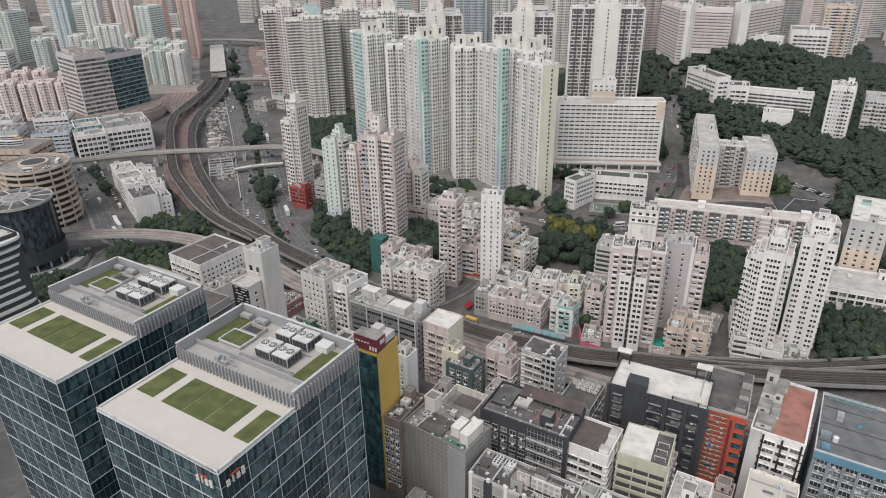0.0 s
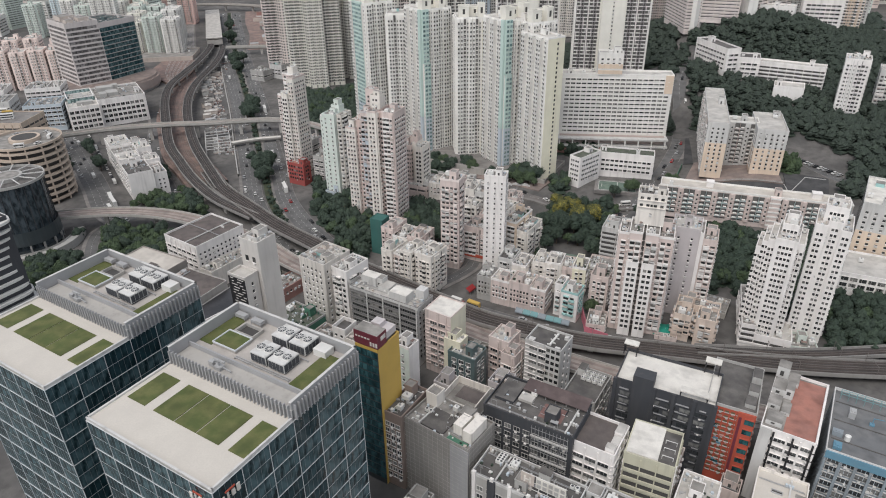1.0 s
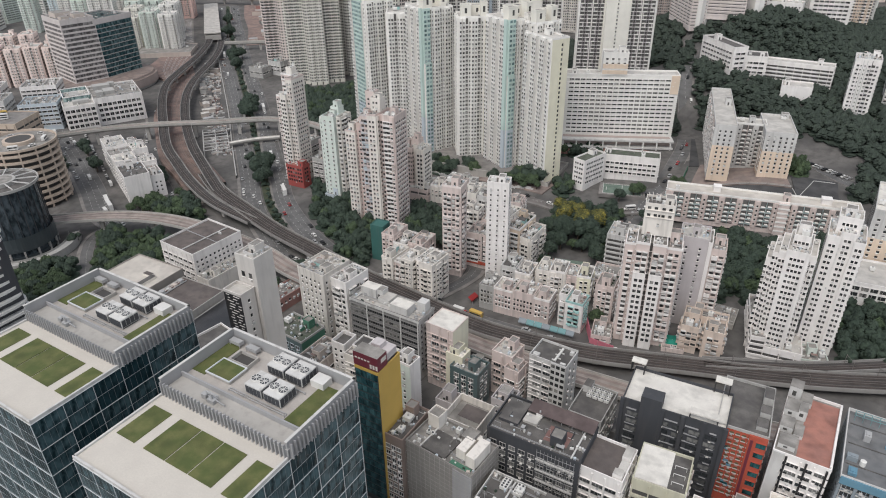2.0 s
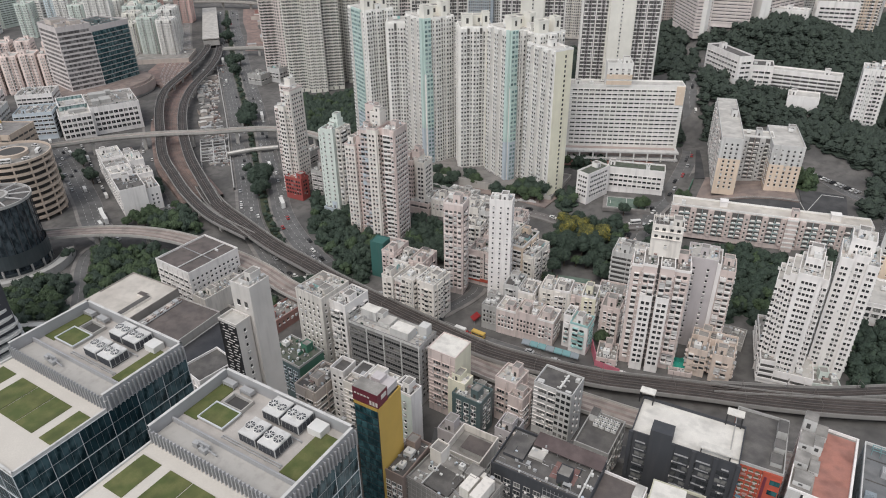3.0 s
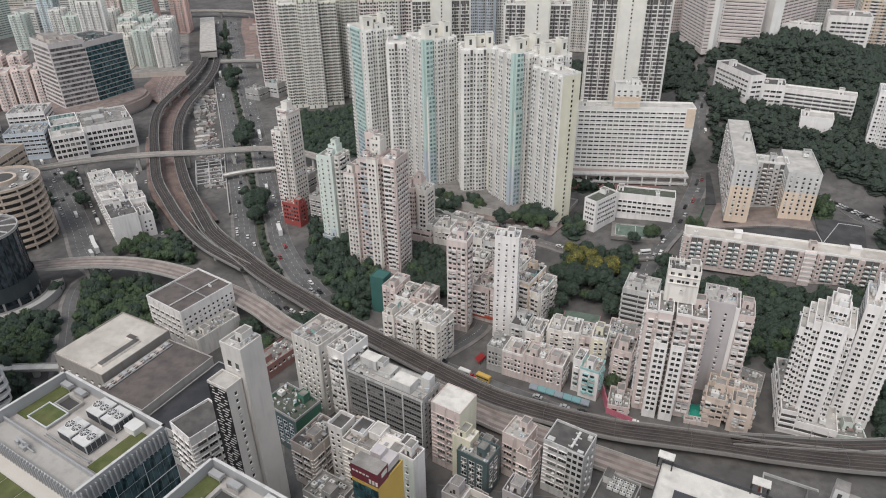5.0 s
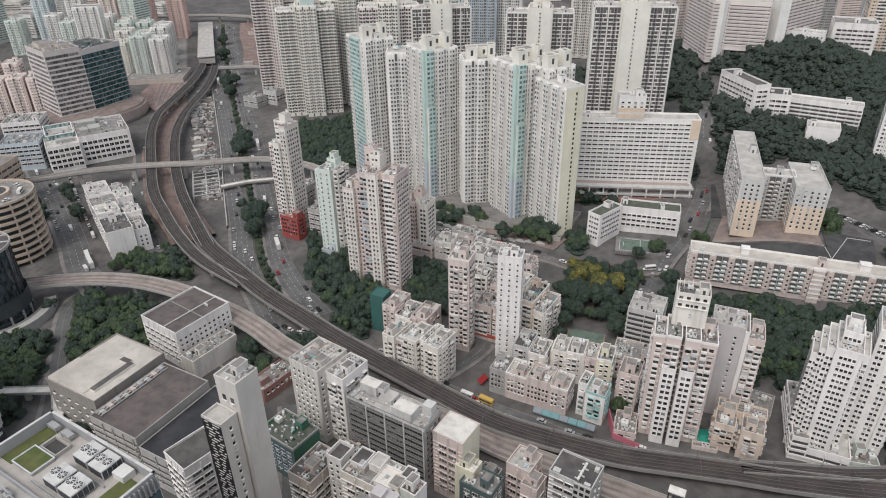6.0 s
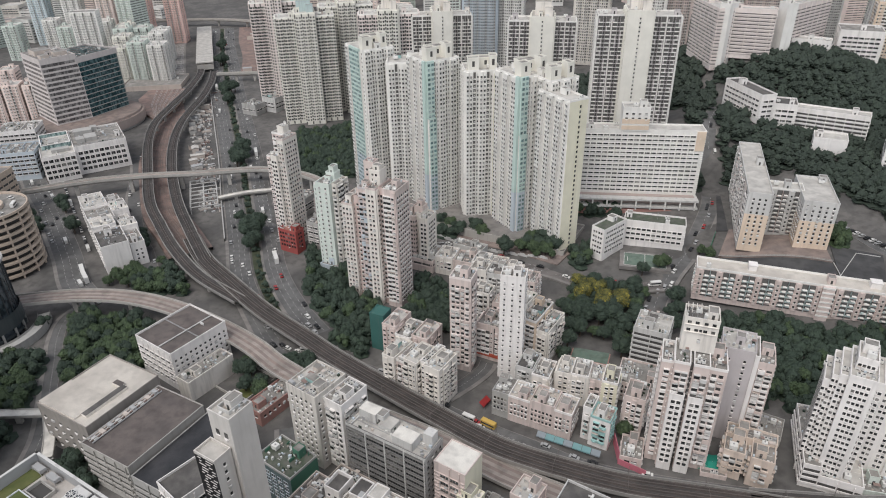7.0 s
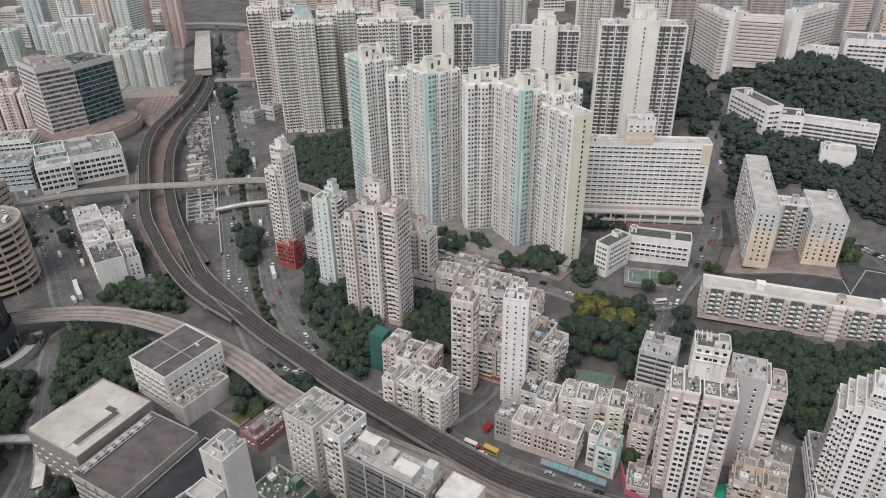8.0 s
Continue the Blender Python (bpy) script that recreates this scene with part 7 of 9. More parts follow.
for i in range(n):
    a, b = 2 * math.pi * i / n, 2 * math.pi * (i + 1) / n
    for ra, rb, za, zb in ((19.6, 19.3, 7, 15.5), (19.6, 17.4, 7, 7)):
        g.quad((ra * math.cos(a), ra * math.sin(a), za), (ra * math.cos(b), ra * math.sin(b), za), (rb * math.cos(b), rb * math.sin(b), zb), (rb * math.cos(a), rb * math.sin(a), zb))
part("skirt", g, SPANDREL, own)
for k in range(16):
    g = Geo()
    a = 2 * math.pi * k / 16
    g.box(19.0 * math.cos(a), 19.0 * math.sin(a), 0, 1.0, 1.0, 7.2, turn=math.degrees(a))
    part("column", g, GREY, own)
g = Geo()
for i in range(26):
    a, b = -1.9 + i * 0.1, -1.8 + i * 0.1
    for ra, rb, za, zb in ((31, 25, 4, 4), (31, 31, 0, 5.2), (25, 25, 5.2, 0)):
        g.quad((ra * math.cos(a), ra * math.sin(a), za), (ra * math.cos(b), ra * math.sin(b), za), (rb * math.cos(b), rb * math.sin(b), zb), (rb * math.cos(a), rb * math.sin(a), zb))
part("entrance_ramp", g, GREY, own, "curved ramp round the foot")
own = bpy.data.objects["spiral_car_park"]
h = 46 - own.location.z
for k in range(14):
    g = Geo()
    a = 2 * math.pi * k / 14
    g.box(21.8 * math.cos(a), 21.8 * math.sin(a), 0, 0.9, 0.9, h - 1.5, turn=math.degrees(a))
    part("column", g, RAMP, own)

# ---- more buildings round the edges ----
block("peach_tower", "peach and grey slab tower", "estate tower", 208, 334, 18, 40, 46, -22, PALEGREY, {"f": ("plain", 4.2, 2.9, 1.4, 1.2), "l": ("gallery", 3.0, 2.8, 2.6, 2.0)}, ROOFWHITE, clutter=4, seed=160, split={"f": [(0.55, PEACH)]})
block("white_school", "low white school with gridded windows", "school", 200, 298, 38, 26, 20, -14, WHITE, {"f": ("band", 4, 3.4, 3.2, 2.2), "*": PLAIN}, ROOFLIGHT, clutter=3, seed=161)
block("hill_tower", "white stepped apartment tower on the hill", R, 240, 500, 16, 18, 80, -18, WHITE, {"*": RESI}, ROOFLIGHT, clutter=4, seed=162)
block("hill_tower", "grey white apartment tower on the hill", R, 275, 512, 26, 18, 70, -18, PALEGREY, {"*": RESIB}, ROOFLIGHT, clutter=4, seed=163)
block("hill_hall", "low white school block among trees", "school", 268, 690, 34, 30, 94, -12, WHITE, {"*": BAND}, ROOF, clutter=3, seed=164)
block("hill_hall", "low white villa among trees", "school", 222, 662, 30, 14, 90, -20, WHITE, {"*": PLAIN}, ROOFLIGHT, clutter=3, seed=165)
block("rose_tower", "peach apartment tower behind the hill", R, 300, 720, 26, 22, 112, -10, PEACH, {"*": RESI}, ROOFLIGHT, clutter=3, seed=166)
for k, (a, b, t, c) in enumerate(((330, 760, 112, PALEGREY), (255, 790, 112, BLUEGREY), (290, 830, 118, PALEGREY), (220, 800, 118, ROSE), (175, 790, 116, PALEGREY), (120, 740, 118, ROSE), (90, 690, 122, ESTATE), (-45, 700, 128, ESTATE), (-70, 690, 128, BLUEGREY), (40, 720, 120, CREAM))):
    block("far_block", "tall housing block far up the hill", "estate tower", a, b + 40, 34, 18, t + 18, -8 + 5 * (k % 3), c, {"*": EST}, ROOFLIGHT, clutter=2, seed=170 + k, group="far hill blocks")
for k, (a, b, t, c) in enumerate(((-440, 512, 32, WHITE), (-408, 470, 30, BLUEGREY), (-440, 450, 36, PALEGREY), (-490, 500, 30, WHITE))):
    block("west_block", "low commercial block with crowded roof", W, a, b, 30, 26, t, 25, c, {"*": BAND}, ROOF, clutter=7, seed=180 + k)
for k, (a, b, w, d, t, c) in enumerate(((-267, 655, 16, 22, 24, PALEGREY), (-285, 640, 18, 14, 20, GREY), (-158, 440, 14, 16, 20, GREY), (-134, 428, 12, 14, 26, ROSE), (-129, 400, 10, 16, 24, GREY), (-30, 395, 20, 8, 16, PALEGREY))):
    block("low_house", "low grey service building", "building", a, b, w, d, t, -18, c, {"*": BAND}, ROOF, clutter=4, seed=190 + k)
block("wave_block", "office block with white horizontal bands", W, -224, 190, 36, 30, 66, -20, DARKGREY, {"*": ("none", 1, 1, 1, 1)}, ROOFLIGHT, clutter=4, seed=200)
wave = bpy.data.objects["wave_block"]
for k in range(15):
    g = Geo()
    z = 4 + k * 4.0
    out = 1.8 + 1.4 * math.sin(k * 0.5)
    poly = []
    for i in range(24):
        a = 2 * math.pi * (i + 0.5) / 24
        c, s = math.cos(a), math.sin(a)
        poly.append(((18 + out) * math.copysign(abs(c) ** 0.35, c), (15 + out) * math.copysign(abs(s) ** 0.35, s)))
    g.prism(poly, z, z + 1.2)
    part("white_band", g, WHITEMETAL, wave)
# low ground-floor stretches along the main road
for k, (a, b, w, d, t, c, q) in enumerate(((60.5, 250, 9, 13, 6, ROSE, -8), (92.5, 244.0, 10, 3.0, 3.6, ROSE, -6), (66, 290, 20, 18, 13, ROSE, -12), (118, 274, 15, 15, 5, CONCRETE, -20))):
    block("shop_row", "low shops below the apartment tower", "shop", a, b, w, d, t, q, c, {"*": ("plain", 3, 3, 2.2, 1.6)}, ROOF, clutter=4, seed=210 + k, z_from=0.8)
own = thing("hoarding", "bright pink hoarding beside the low shops", "hoarding", 54.2, 250.0, 0.8, 98)
for k in range(4):
    g = Geo()
    g.box(-4.2 + k * 2.8, 0, 0, 2.75, 0.25, 6.5, 0, bottom=True)
    part("panel", g, HOARDING, own)
own = thing("hoarding", "long pink hoarding along the shop street", "hoarding", 60.2, 241.6, 0.8, -24)
for k in range(4):
    g = Geo()
    g.box(-4.5 + k * 3, 0, 0, 2.95, 0.25, 3.4, 0, bottom=True)
    part("panel", g, HOARDING, own)
own = thing("tarpaulin", "green tarpaulin over a building site", "tarpaulin", 92.5, 249.5, 0.8, -8)
g = Geo()
for k in range(6):
    a, b = -5.0 + k * 1.9, 2.6 + 0.6 * math.sin(k * 1.9)
    c = 2.6 + 0.6 * math.sin((k + 1) * 1.9)
    g.quad((a, -4.2, b - 1.4), (a + 1.9, -4.2, c - 1.4), (a + 1.9, 0, c + 0.5), (a, 0, b + 0.5))
    g.quad((a, 0, b + 0.5), (a + 1.9, 0, c + 0.5), (a + 1.9, 4.2, c), (a, 4.2, b))
part("sheet", g, TARPGREEN, own)
for a in (-4.8, 0.5, 6.0):
    g = Geo()
    g.beam((a, 0, 0), (a, 0, 3.0), 0.15)
    part("prop", g, METAL, own)
own = thing("shop_awning", "red awning on the street corner", "awning", -4.4, 268.6, 1.0, 62)
g = Geo()
g.quad((-3.0, -1.3, 3.0), (3.0, -1.3, 3.0), (3.0, 1.1, 4.4), (-3.0, 1.1, 4.4))
g.quad((-3.0, -1.3, 2.2), (3.0, -1.3, 2.2), (3.0, -1.3, 3.0), (-3.0, -1.3, 3.0))
part("canopy", g, TAXIRED, own)
for a in (-2.0, 2.0):
    g = Geo()
    g.beam((a, -1.2, 0), (a, -1.2, 2.9), 0.12)
    part("post", g, METAL, own)
own = thing("shop_awning", "long teal awning over the shopfronts", "awning", 33.4, 249.6, 1.0, -16)
for k in range(7):
    g = Geo()
    a = -13 + k * 4.0
    g.quad((a, -1.8, 3.0), (a + 3.8, -1.8, 3.0), (a + 3.8, 0.2, 4.4), (a, 0.2, 4.4))
    g.quad((a, -1.8, 2.4), (a + 3.8, -1.8, 2.4), (a + 3.8, -1.8, 3.0), (a, -1.8, 3.0))
    part("canopy", g, DARKAQUA if k % 3 else STEELBLUE, own)
block("estate_podium", "grey podium terrace below the estate", "podium", -45, 440, 165, 40, 15, -18, CONCRETE, {"*": ("slot", 6, 4, 5, 1.4)}, PAVING, clutter=0, seed=220)

# walled garden behind the factory, and a small court in the park
own = thing("garden", "walled dark lawn with shrubs behind the factory", "garden", -123, 266, 0.9, -24)
g = Geo()
g.box(0, 0, -1, 24, 20, 1.3)
part("lawn", g, GRASS, own)
for a, c, w, d in ((0, -10.2, 24.6, 0.4), (0, 10.2, 24.6, 0.4), (-12.2, 0, 0.4, 20), (12.2, 0, 0.4, 20)):
    g = Geo()
    g.box(a, c, -1, w, d, 3.0)
    part("garden_wall", g, CONCRETE, own)
own = thing("ball_court", "small green court with red edge in the park", "court", 44, 313, ground_z(44, 313) + 0.3, -10)
FOOT.append((44, 313, 16, 18, -10))
g = Geo()
g.box(0, 0, -2, 19, 13, 2.2)
part("surround", g, DUSTYRED, own)
g = Geo()
g.box(0, -1.2, 0.2, 18, 9.4, 0.03)
part("playing_surface", g, COURTGREEN, own)
FOOT.append((45.5, 299, 19, 13, -10))

block("parking_deck", "tan parking block with coaches on its roof", "car park", -377, 391, 44, 30, 42, 8, RAMP, {"*": ("slot", 6, 4.4, 5, 1.4)}, PAVING, clutter=0, seed=222, parapet=0.9)

# ball court beside the school
own = thing("ball_court", "green ball court with white lines and red edge", "court", 75, 393.5, ground_z(75, 393.5) + 0.9, -4)
g = Geo()
g.box(0, 0, -2.0, 29, 19, 2.3)
part("surround", g, PAVING, own)
g = Geo()
g.box(0, 0, 0.3, 24, 14, 0.03)
part("playing_surface", g, COURTGREEN, own)
g = Geo()
for a, b, w, d in ((0, 0, 0.25, 14), (-12, 0, 0.25, 14), (12, 0, 0.25, 14), (0, 7.5, 24, 0.25), (0, -7.5, 24, 0.25), (-10, 0, 0.3, 5), (10, 0, 0.3, 5)):
    g.box(a, b, 0.33, w, d, 0.02)
part("line_marking", g, WHITEMETAL, own)
for s in (-1, 1):
    g = Geo()
    g.beam((s * 12.8, 0, 0), (s * 12.8, 0, 3.2), 0.2)
    g.box(s * 12.2, 0, 2.8, 0.15, 1.8, 1.1, bottom=True)
    part("hoop_post", g, METAL, own)

# station with its long roof
own = thing("station", "long grey station roof over the tracks", "station", -459, 871, 9.5, 28)
g = Geo()
g.box(0, 0, 5, 19, 225, 6, 0)
part("platform_block", g, CONCRETE, own)
for k in range(25):
    g = Geo()
    g.prism([(-10, -112 + k * 9), (10, -112 + k * 9), (10, -103.4 + k * 9), (-10, -103.4 + k * 9)], 12.5, 13.6)
    part("roof_bay", g, ROOFLIGHT, own)
viaduct("footbridge", "white covered footbridge by the station", [(-372, 735, 20), (-345, 742, 20), (-318, 748, 20)], 5, ROOFWHITE, 18, 0, 1.5)
viaduct("footbridge", "white covered footbridge over the road", [(-226, 446, 10), (-210, 458, 10), (-192, 466, 10)], 4.5, ROOFWHITE, 12, 0, 0.4)
viaduct("footbridge", "white covered footbridge over the slip road", [(-240, 214, 9), (-215, 220, 9), (-196, 224, 9)], 4.5, ROOFWHITE, 14, 0, 0.4)
viaduct("footbridge", "white covered footbridge over the slip road", [(-196, 224, 9), (-186, 212, 9), (-178, 200, 9)], 4.5, ROOFWHITE, 14, 0, 0.4)
viaduct("road_flyover", "pale flyover crossing beyond the station", [(-620, 1010, 22), (-520, 1030, 22), (-420, 1010, 22), (-320, 960, 22)], 10, DECKROAD, 40, 0, 1)

# ---- trees ----


def clump(geo, rnd, x, y, z, r, h, n, rows, m):
    """The closed inner mass of one lobe, dented all over."""
    k = len(geo.v)
    for j in range(rows + 1):
        u = -0.5 + 1.5 * j / rows
        c = math.sqrt(max(0.0, 1 - min(1, abs(u)) ** 2)) if j < rows else 0.15
        for i in range(n):
            a = 2 * math.pi * (i + 0.5 * (j % 2)) / n
            s = rnd.uniform(0.78, 1.08)
            geo.v.append((x + r * c * s * math.cos(a), y + r * c * s * math.sin(a), z + h * u * rnd.uniform(0.88, 1.05)))
    for j in range(rows):
        for i in range(n):
            q = (i + 1) % n
            geo.f.append((k + j * n + i, k + j * n + q, k + (j + 1) * n + q, k + (j + 1) * n + i))
            geo.m.append(m)
    geo.f.append(tuple(range(k + rows * n, k + rows * n + n)))
    geo.m.append(m)


def crown(geo, rnd, x, y, z, r, h, leaves, size, m=0, n=6, rows=3):
    """An uneven crown: lobes of leafy mass with small leaf clumps standing out of them."""
    lobes = [(x, y, z + h * 0.55, r * 0.7, h * 0.42)]
    for k in range(rnd.randint(5, 7)):
        a = rnd.uniform(0, 2 * math.pi)
        q = rnd.uniform(0.35, 0.7) * r
        lobes.append((x + q * math.cos(a), y + q * math.sin(a), z + h * rnd.uniform(0.32, 0.7), r * rnd.uniform(0.32, 0.5), h * rnd.uniform(0.2, 0.32)))
    each = max(3, leaves // len(lobes))
    for lx, ly, lz, lr, lh in lobes:
        clump(geo, rnd, lx, ly, lz, lr * 0.92, lh * 0.92, n, rows, m)
        for _ in range(each):
            a, u = rnd.uniform(0, 2 * math.pi), rnd.uniform(-0.4, 1)
            c = math.sqrt(max(0, 1 - u * u))
            k = rnd.uniform(0.86, 1.1)
            p = Vector((lx + lr * c * math.cos(a) * k, ly + lr * c * math.sin(a) * k, lz + lh * u * k))
            nrm = Vector((c * math.cos(a), c * math.sin(a), u + 0.5)) + Vector((rnd.uniform(-0.4, 0.4), rnd.uniform(-0.4, 0.4), rnd.uniform(-0.1, 0.4)))
            nrm.normalize()
            t = nrm.cross(Vector((rnd.uniform(-1, 1), rnd.uniform(-1, 1), 0.3))).normalized()
            b = nrm.cross(t)
            s = size * rnd.uniform(0.6, 1.3)
            geo.quad(tuple(p - t * s * 0.5), tuple(p + b * s * 0.35), tuple(p + t * s * 0.6 + nrm * s * 0.1), tuple(p - b * s * 0.4), m)


def make_tree(label, r, h, leaf, seed, leaves=620, group="trees"):
    rnd = random.Random(seed)
    own = thing("tree", label, "tree", 0, 0, -500, 0, group)
    g = Geo()
    g.tube(0, 0, -0.5, 0.45, h * 0.45, 0, 8, 0.26)
    for k in range(5):
        a = k * 1.26 + rnd.uniform(-0.3, 0.3)
        g.beam((0, 0, h * (0.3 + 0.03 * k)), (r * 0.55 * math.cos(a), r * 0.55 * math.sin(a), h * rnd.uniform(0.5, 0.68)), 0.2)
    part("trunk", g, BARK, own)
    g = Geo()
    crown(g, rnd, 0, 0, h * 0.12, r, h * 0.9, leaves, 0.75, 0, 10, 5)
    part("crown", g, leaf, own)
    return own


TREES = [make_tree("broad dark green street tree", 4.6, 9.5, LEAFDARK, 1), make_tree("round green park tree", 4.0, 8.5, LEAF, 2), make_tree("tall dark green park tree", 5.2, 11.5, LEAFDARK, 3), make_tree("small bright green tree", 3.0, 6.5, LEAF, 4, 420)]
YELLOWTREE = make_tree("tree covered in yellow flowers", 5.5, 9.5, LEAFYELLOW, 5, 800, "flowering trees")


def inside(poly, x, y):
    hit = False
    for i in range(len(poly)):
        (a, b), (c, e) = poly[i - 1], poly[i]
        if (b > y) != (e > y) and x < (c - a) * (y - b) / (e - b) + a:
            hit = not hit
    return hit


def free_spot(x, y, gap):
    for a, b, w, d, turn in FOOT:
        dx, dy = x - a, y - b
        if dx * dx + dy * dy > 8000:
            continue
        c, s = math.cos(radians(turn)), math.sin(radians(turn))
        if abs(dx * c + dy * s) < w / 2 + gap and abs(dy * c - dx * s) < d / 2 + gap:
            return False
    return True


def off_road(x, y, gap):
    for line, width in ROADS:
        for p in line[::2]:
            if (p.x - x) ** 2 + (p.y - y) ** 2 < (width / 2 + gap) ** 2:
                return False
    return True


def scatter(poly, step, rnd, gap, road_gap):
    x0, x1 = min(p[0] for p in poly), max(p[0] for p in poly)
    y0, y1 = min(p[1] for p in poly), max(p[1] for p in poly)
    out = []
    y = y0
    while y < y1:
        x = x0
        while x < x1:
            a, b = x + rnd.uniform(-0.4, 0.4) * step, y + rnd.uniform(-0.4, 0.4) * step
            if inside(poly, a, b) and free_spot(a, b, gap) and off_road(a, b, road_gap):
                out.append((a, b))
            x += step
        y += step * 0.9
    return out


def wood(name, label, poly, step, seed, leaf=LEAFDARK, size=1.0, each=70, light=0.12, closed=False):
    rnd = random.Random(seed)
    g = Geo()
    for x, y in scatter(poly, step, rnd, 2.0, 2.5):
        r = rnd.uniform(0.68, 0.95) * step
        h = rnd.uniform(7, 10.5)
        if closed:
            r, h = rnd.uniform(0.8, 1.0) * step, rnd.uniform(7.5, 11)
        z = ground_z(x, y)
        g.beam((x, y, z - 0.5), (x, y, z + h * 0.6), 0.35, 1)
        clump(g, rnd, x + rnd.uniform(-1, 1), y + rnd.uniform(-1, 1), z, step * 0.85, 1.6, 7, 2, 0)
        crown(g, rnd, x, y, z - 0.5, r, h, each, size, 2 if rnd.random() < light else 0, 5 if closed else 6, 2 if closed else 3)
    tagged(new(name, g.mesh(name, [leaf, BARK, LEAF])), label, "woodland", kind="stuff")


wood("woodland", "dense dark green wood on the hillside", [(112, 490), (140, 497), (170, 500), (230, 430), (206, 380), (300, 340), (350, 480), (350, 720), (260, 700), (150, 632), (118, 600)], 6.4, 11, LEAFHILL, 1.3, 44, 0.0, True)
wood("woodland", "dark trees between apartment towers", [(114, 288), (128, 290), (150, 282), (166, 262), (168, 244), (230, 252), (285, 266), (285, 320), (190, 345), (150, 348), (110, 352), (104, 330)], 5.5, 12)
wood("woodland", "trees around the hilltop towers", [(-62, 610), (-30, 600), (120, 590), (140, 650), (100, 720), (-60, 700)], 7.0, 13, LEAFHILL, 1.3, 40, 0.0, True)
wood("woodland", "dark trees beside the estate", [(-215, 585), (-170, 610), (-140, 560), (-132, 500), (-165, 488), (-205, 520)], 5.5, 14)
wood("woodland", "dark trees along the railway", [(-262, 296), (-190, 300), (-172, 268), (-186, 244), (-213, 246), (-232, 272)], 5.5, 15, light=0.5)
wood("woodland", "dark trees beside the slip road", [(-250, 262), (-228, 262), (-214, 228), (-206, 205), (-240, 205), (-262, 240)], 5.5, 16, light=0.5)
wood("woodland", "distant park trees", [(-760, 900), (-640, 880), (-640, 940), (-760, 1000)], 8, 17)
wood("woodland", "dark trees on the far slope", [(110, 700), (330, 700), (400, 900), (100, 900)], 10.5, 18, LEAFHILL, 2.0, 24, 0.0, True)

wood("woodland", "low dark trees at the foot of the estate", [(-5, 402), (6, 421), (24, 414), (28, 402), (13, 393)], 5.6, 21)
wood("woodland", "dark trees on the estate lawn", [(-66, 432), (-41, 432), (-30, 430), (-21, 427), (-23, 412), (-31, 411), (-36, 418), (-50, 409)], 5.6, 26)
wood("woodland", "dark trees beside the school yard", [(28, 398), (47, 412), (49, 393), (38, 385)], 5.6, 27)
wood("woodland", "trees between the old houses and the towers", [(-60, 366), (-30, 358), (-22, 338), (-50, 330), (-62, 345)], 5.6, 22)
wood("woodland", "trees on the verge below the viaduct", [(-205, 352), (-228, 366), (-236, 345), (-214, 326), (-190, 330)], 5.6, 23, light=0.5)
rnd = random.Random(77)


def plant(poly, step, kinds, gap=2.2, road_gap=2.0):
    for x, y in scatter(poly, step, rnd, gap, road_gap):
        s = rnd.uniform(0.8, 1.2)
        copy_thing(rnd.choice(kinds), pose(x, y, ground_z(x, y), 0, 0, rnd.uniform(0, 360)) @ Matrix.Diagonal((s, s, s * rnd.uniform(0.85, 1.15), 1)))


wood("woodland", "dark trees between the estate and the podium block", [(30, 452), (60, 446), (66, 470), (62, 492), (40, 490)], 5.6, 24)
wood("woodland", "bushes beside the dark parking lot", [(180, 414), (188, 408), (194, 424), (188, 434), (180, 428)], 4.6, 25, LEAF)
PARK = [TREES[0], TREES[1], TREES[2], TREES[2]]
for x, y in ((-447, 521), (-441, 515), (-452, 514), (-337, 421), (-330, 414), (-310, 394), (-303, 387), (-342, 427), (-248, 382), (-253, 389), (-243, 375)):
    q = 0.75 + 0.07 * (int(x + y) % 5)
    copy_thing(TREES[(0, 2)[int(x) % 2]], pose(x, y, ground_z(x, y), 0, 0, x * 17) @ Matrix.Diagonal((q, q, q, 1)))
plant([(28, 322), (30, 350), (40, 372), (70, 376), (92, 358), (88, 330), (60, 306), (34, 300)], 6.2, PARK)
wood("woodland", "thicket of dark trees beside the main road", [(-132, 388), (-98, 372), (-58, 312), (-70, 292), (-88, 296), (-114, 332)], 5.6, 31)
plant([(-58, 330), (-28, 328), (-24, 312), (-62, 314)], 6.2, PARK)
plant([(-245, 350), (-225, 368), (-212, 362), (-226, 332), (-240, 328)], 6.0, [TREES[1], TREES[3]])
plant([(-120, 275), (-92, 285), (-84, 262), (-110, 248)], 6.0, PARK)
wood("woodland", "dark trees beside the white-roofed warehouse", [(-196, 226), (-180, 196), (-160, 180), (-150, 200), (-176, 222)], 5.6, 35)
plant([(60, 380), (92, 384), (96, 378), (64, 374)], 6.0, PARK)
plant([(92, 392), (104, 398), (106, 420), (98, 418)], 6.0, PARK)
plant([(100, 372), (118, 378), (118, 395), (104, 392)], 6.5, [TREES[3]])
# the median: hedge all along, with clumps of tall trees
strip = smooth([(x, y, 0) for x, y in MEDIAN])
for k, (a, b) in enumerate(((2, 30), (30, 52), (52, 76))):
    g = Geo()
    hedge = random.Random(600 + k)
    for p, q in zip(strip[a:b], strip[a + 1:b + 1]):
        for i in range(max(1, int((q - p).length / 3.2))):
            c = p.lerp(q, hedge.random())
            x, y = c.x + hedge.uniform(-2, 2), c.y + hedge.uniform(-1, 1)
            crown(g, hedge, x, y, ground_z(x, y), hedge.uniform(1.6, 2.6), hedge.uniform(2.2, 4.2), 16, 0.8)
    tagged(new("hedge", g.mesh("hedge", [LEAFDARK])), "dark hedge along the middle of the main road", "hedge", kind="stuff")
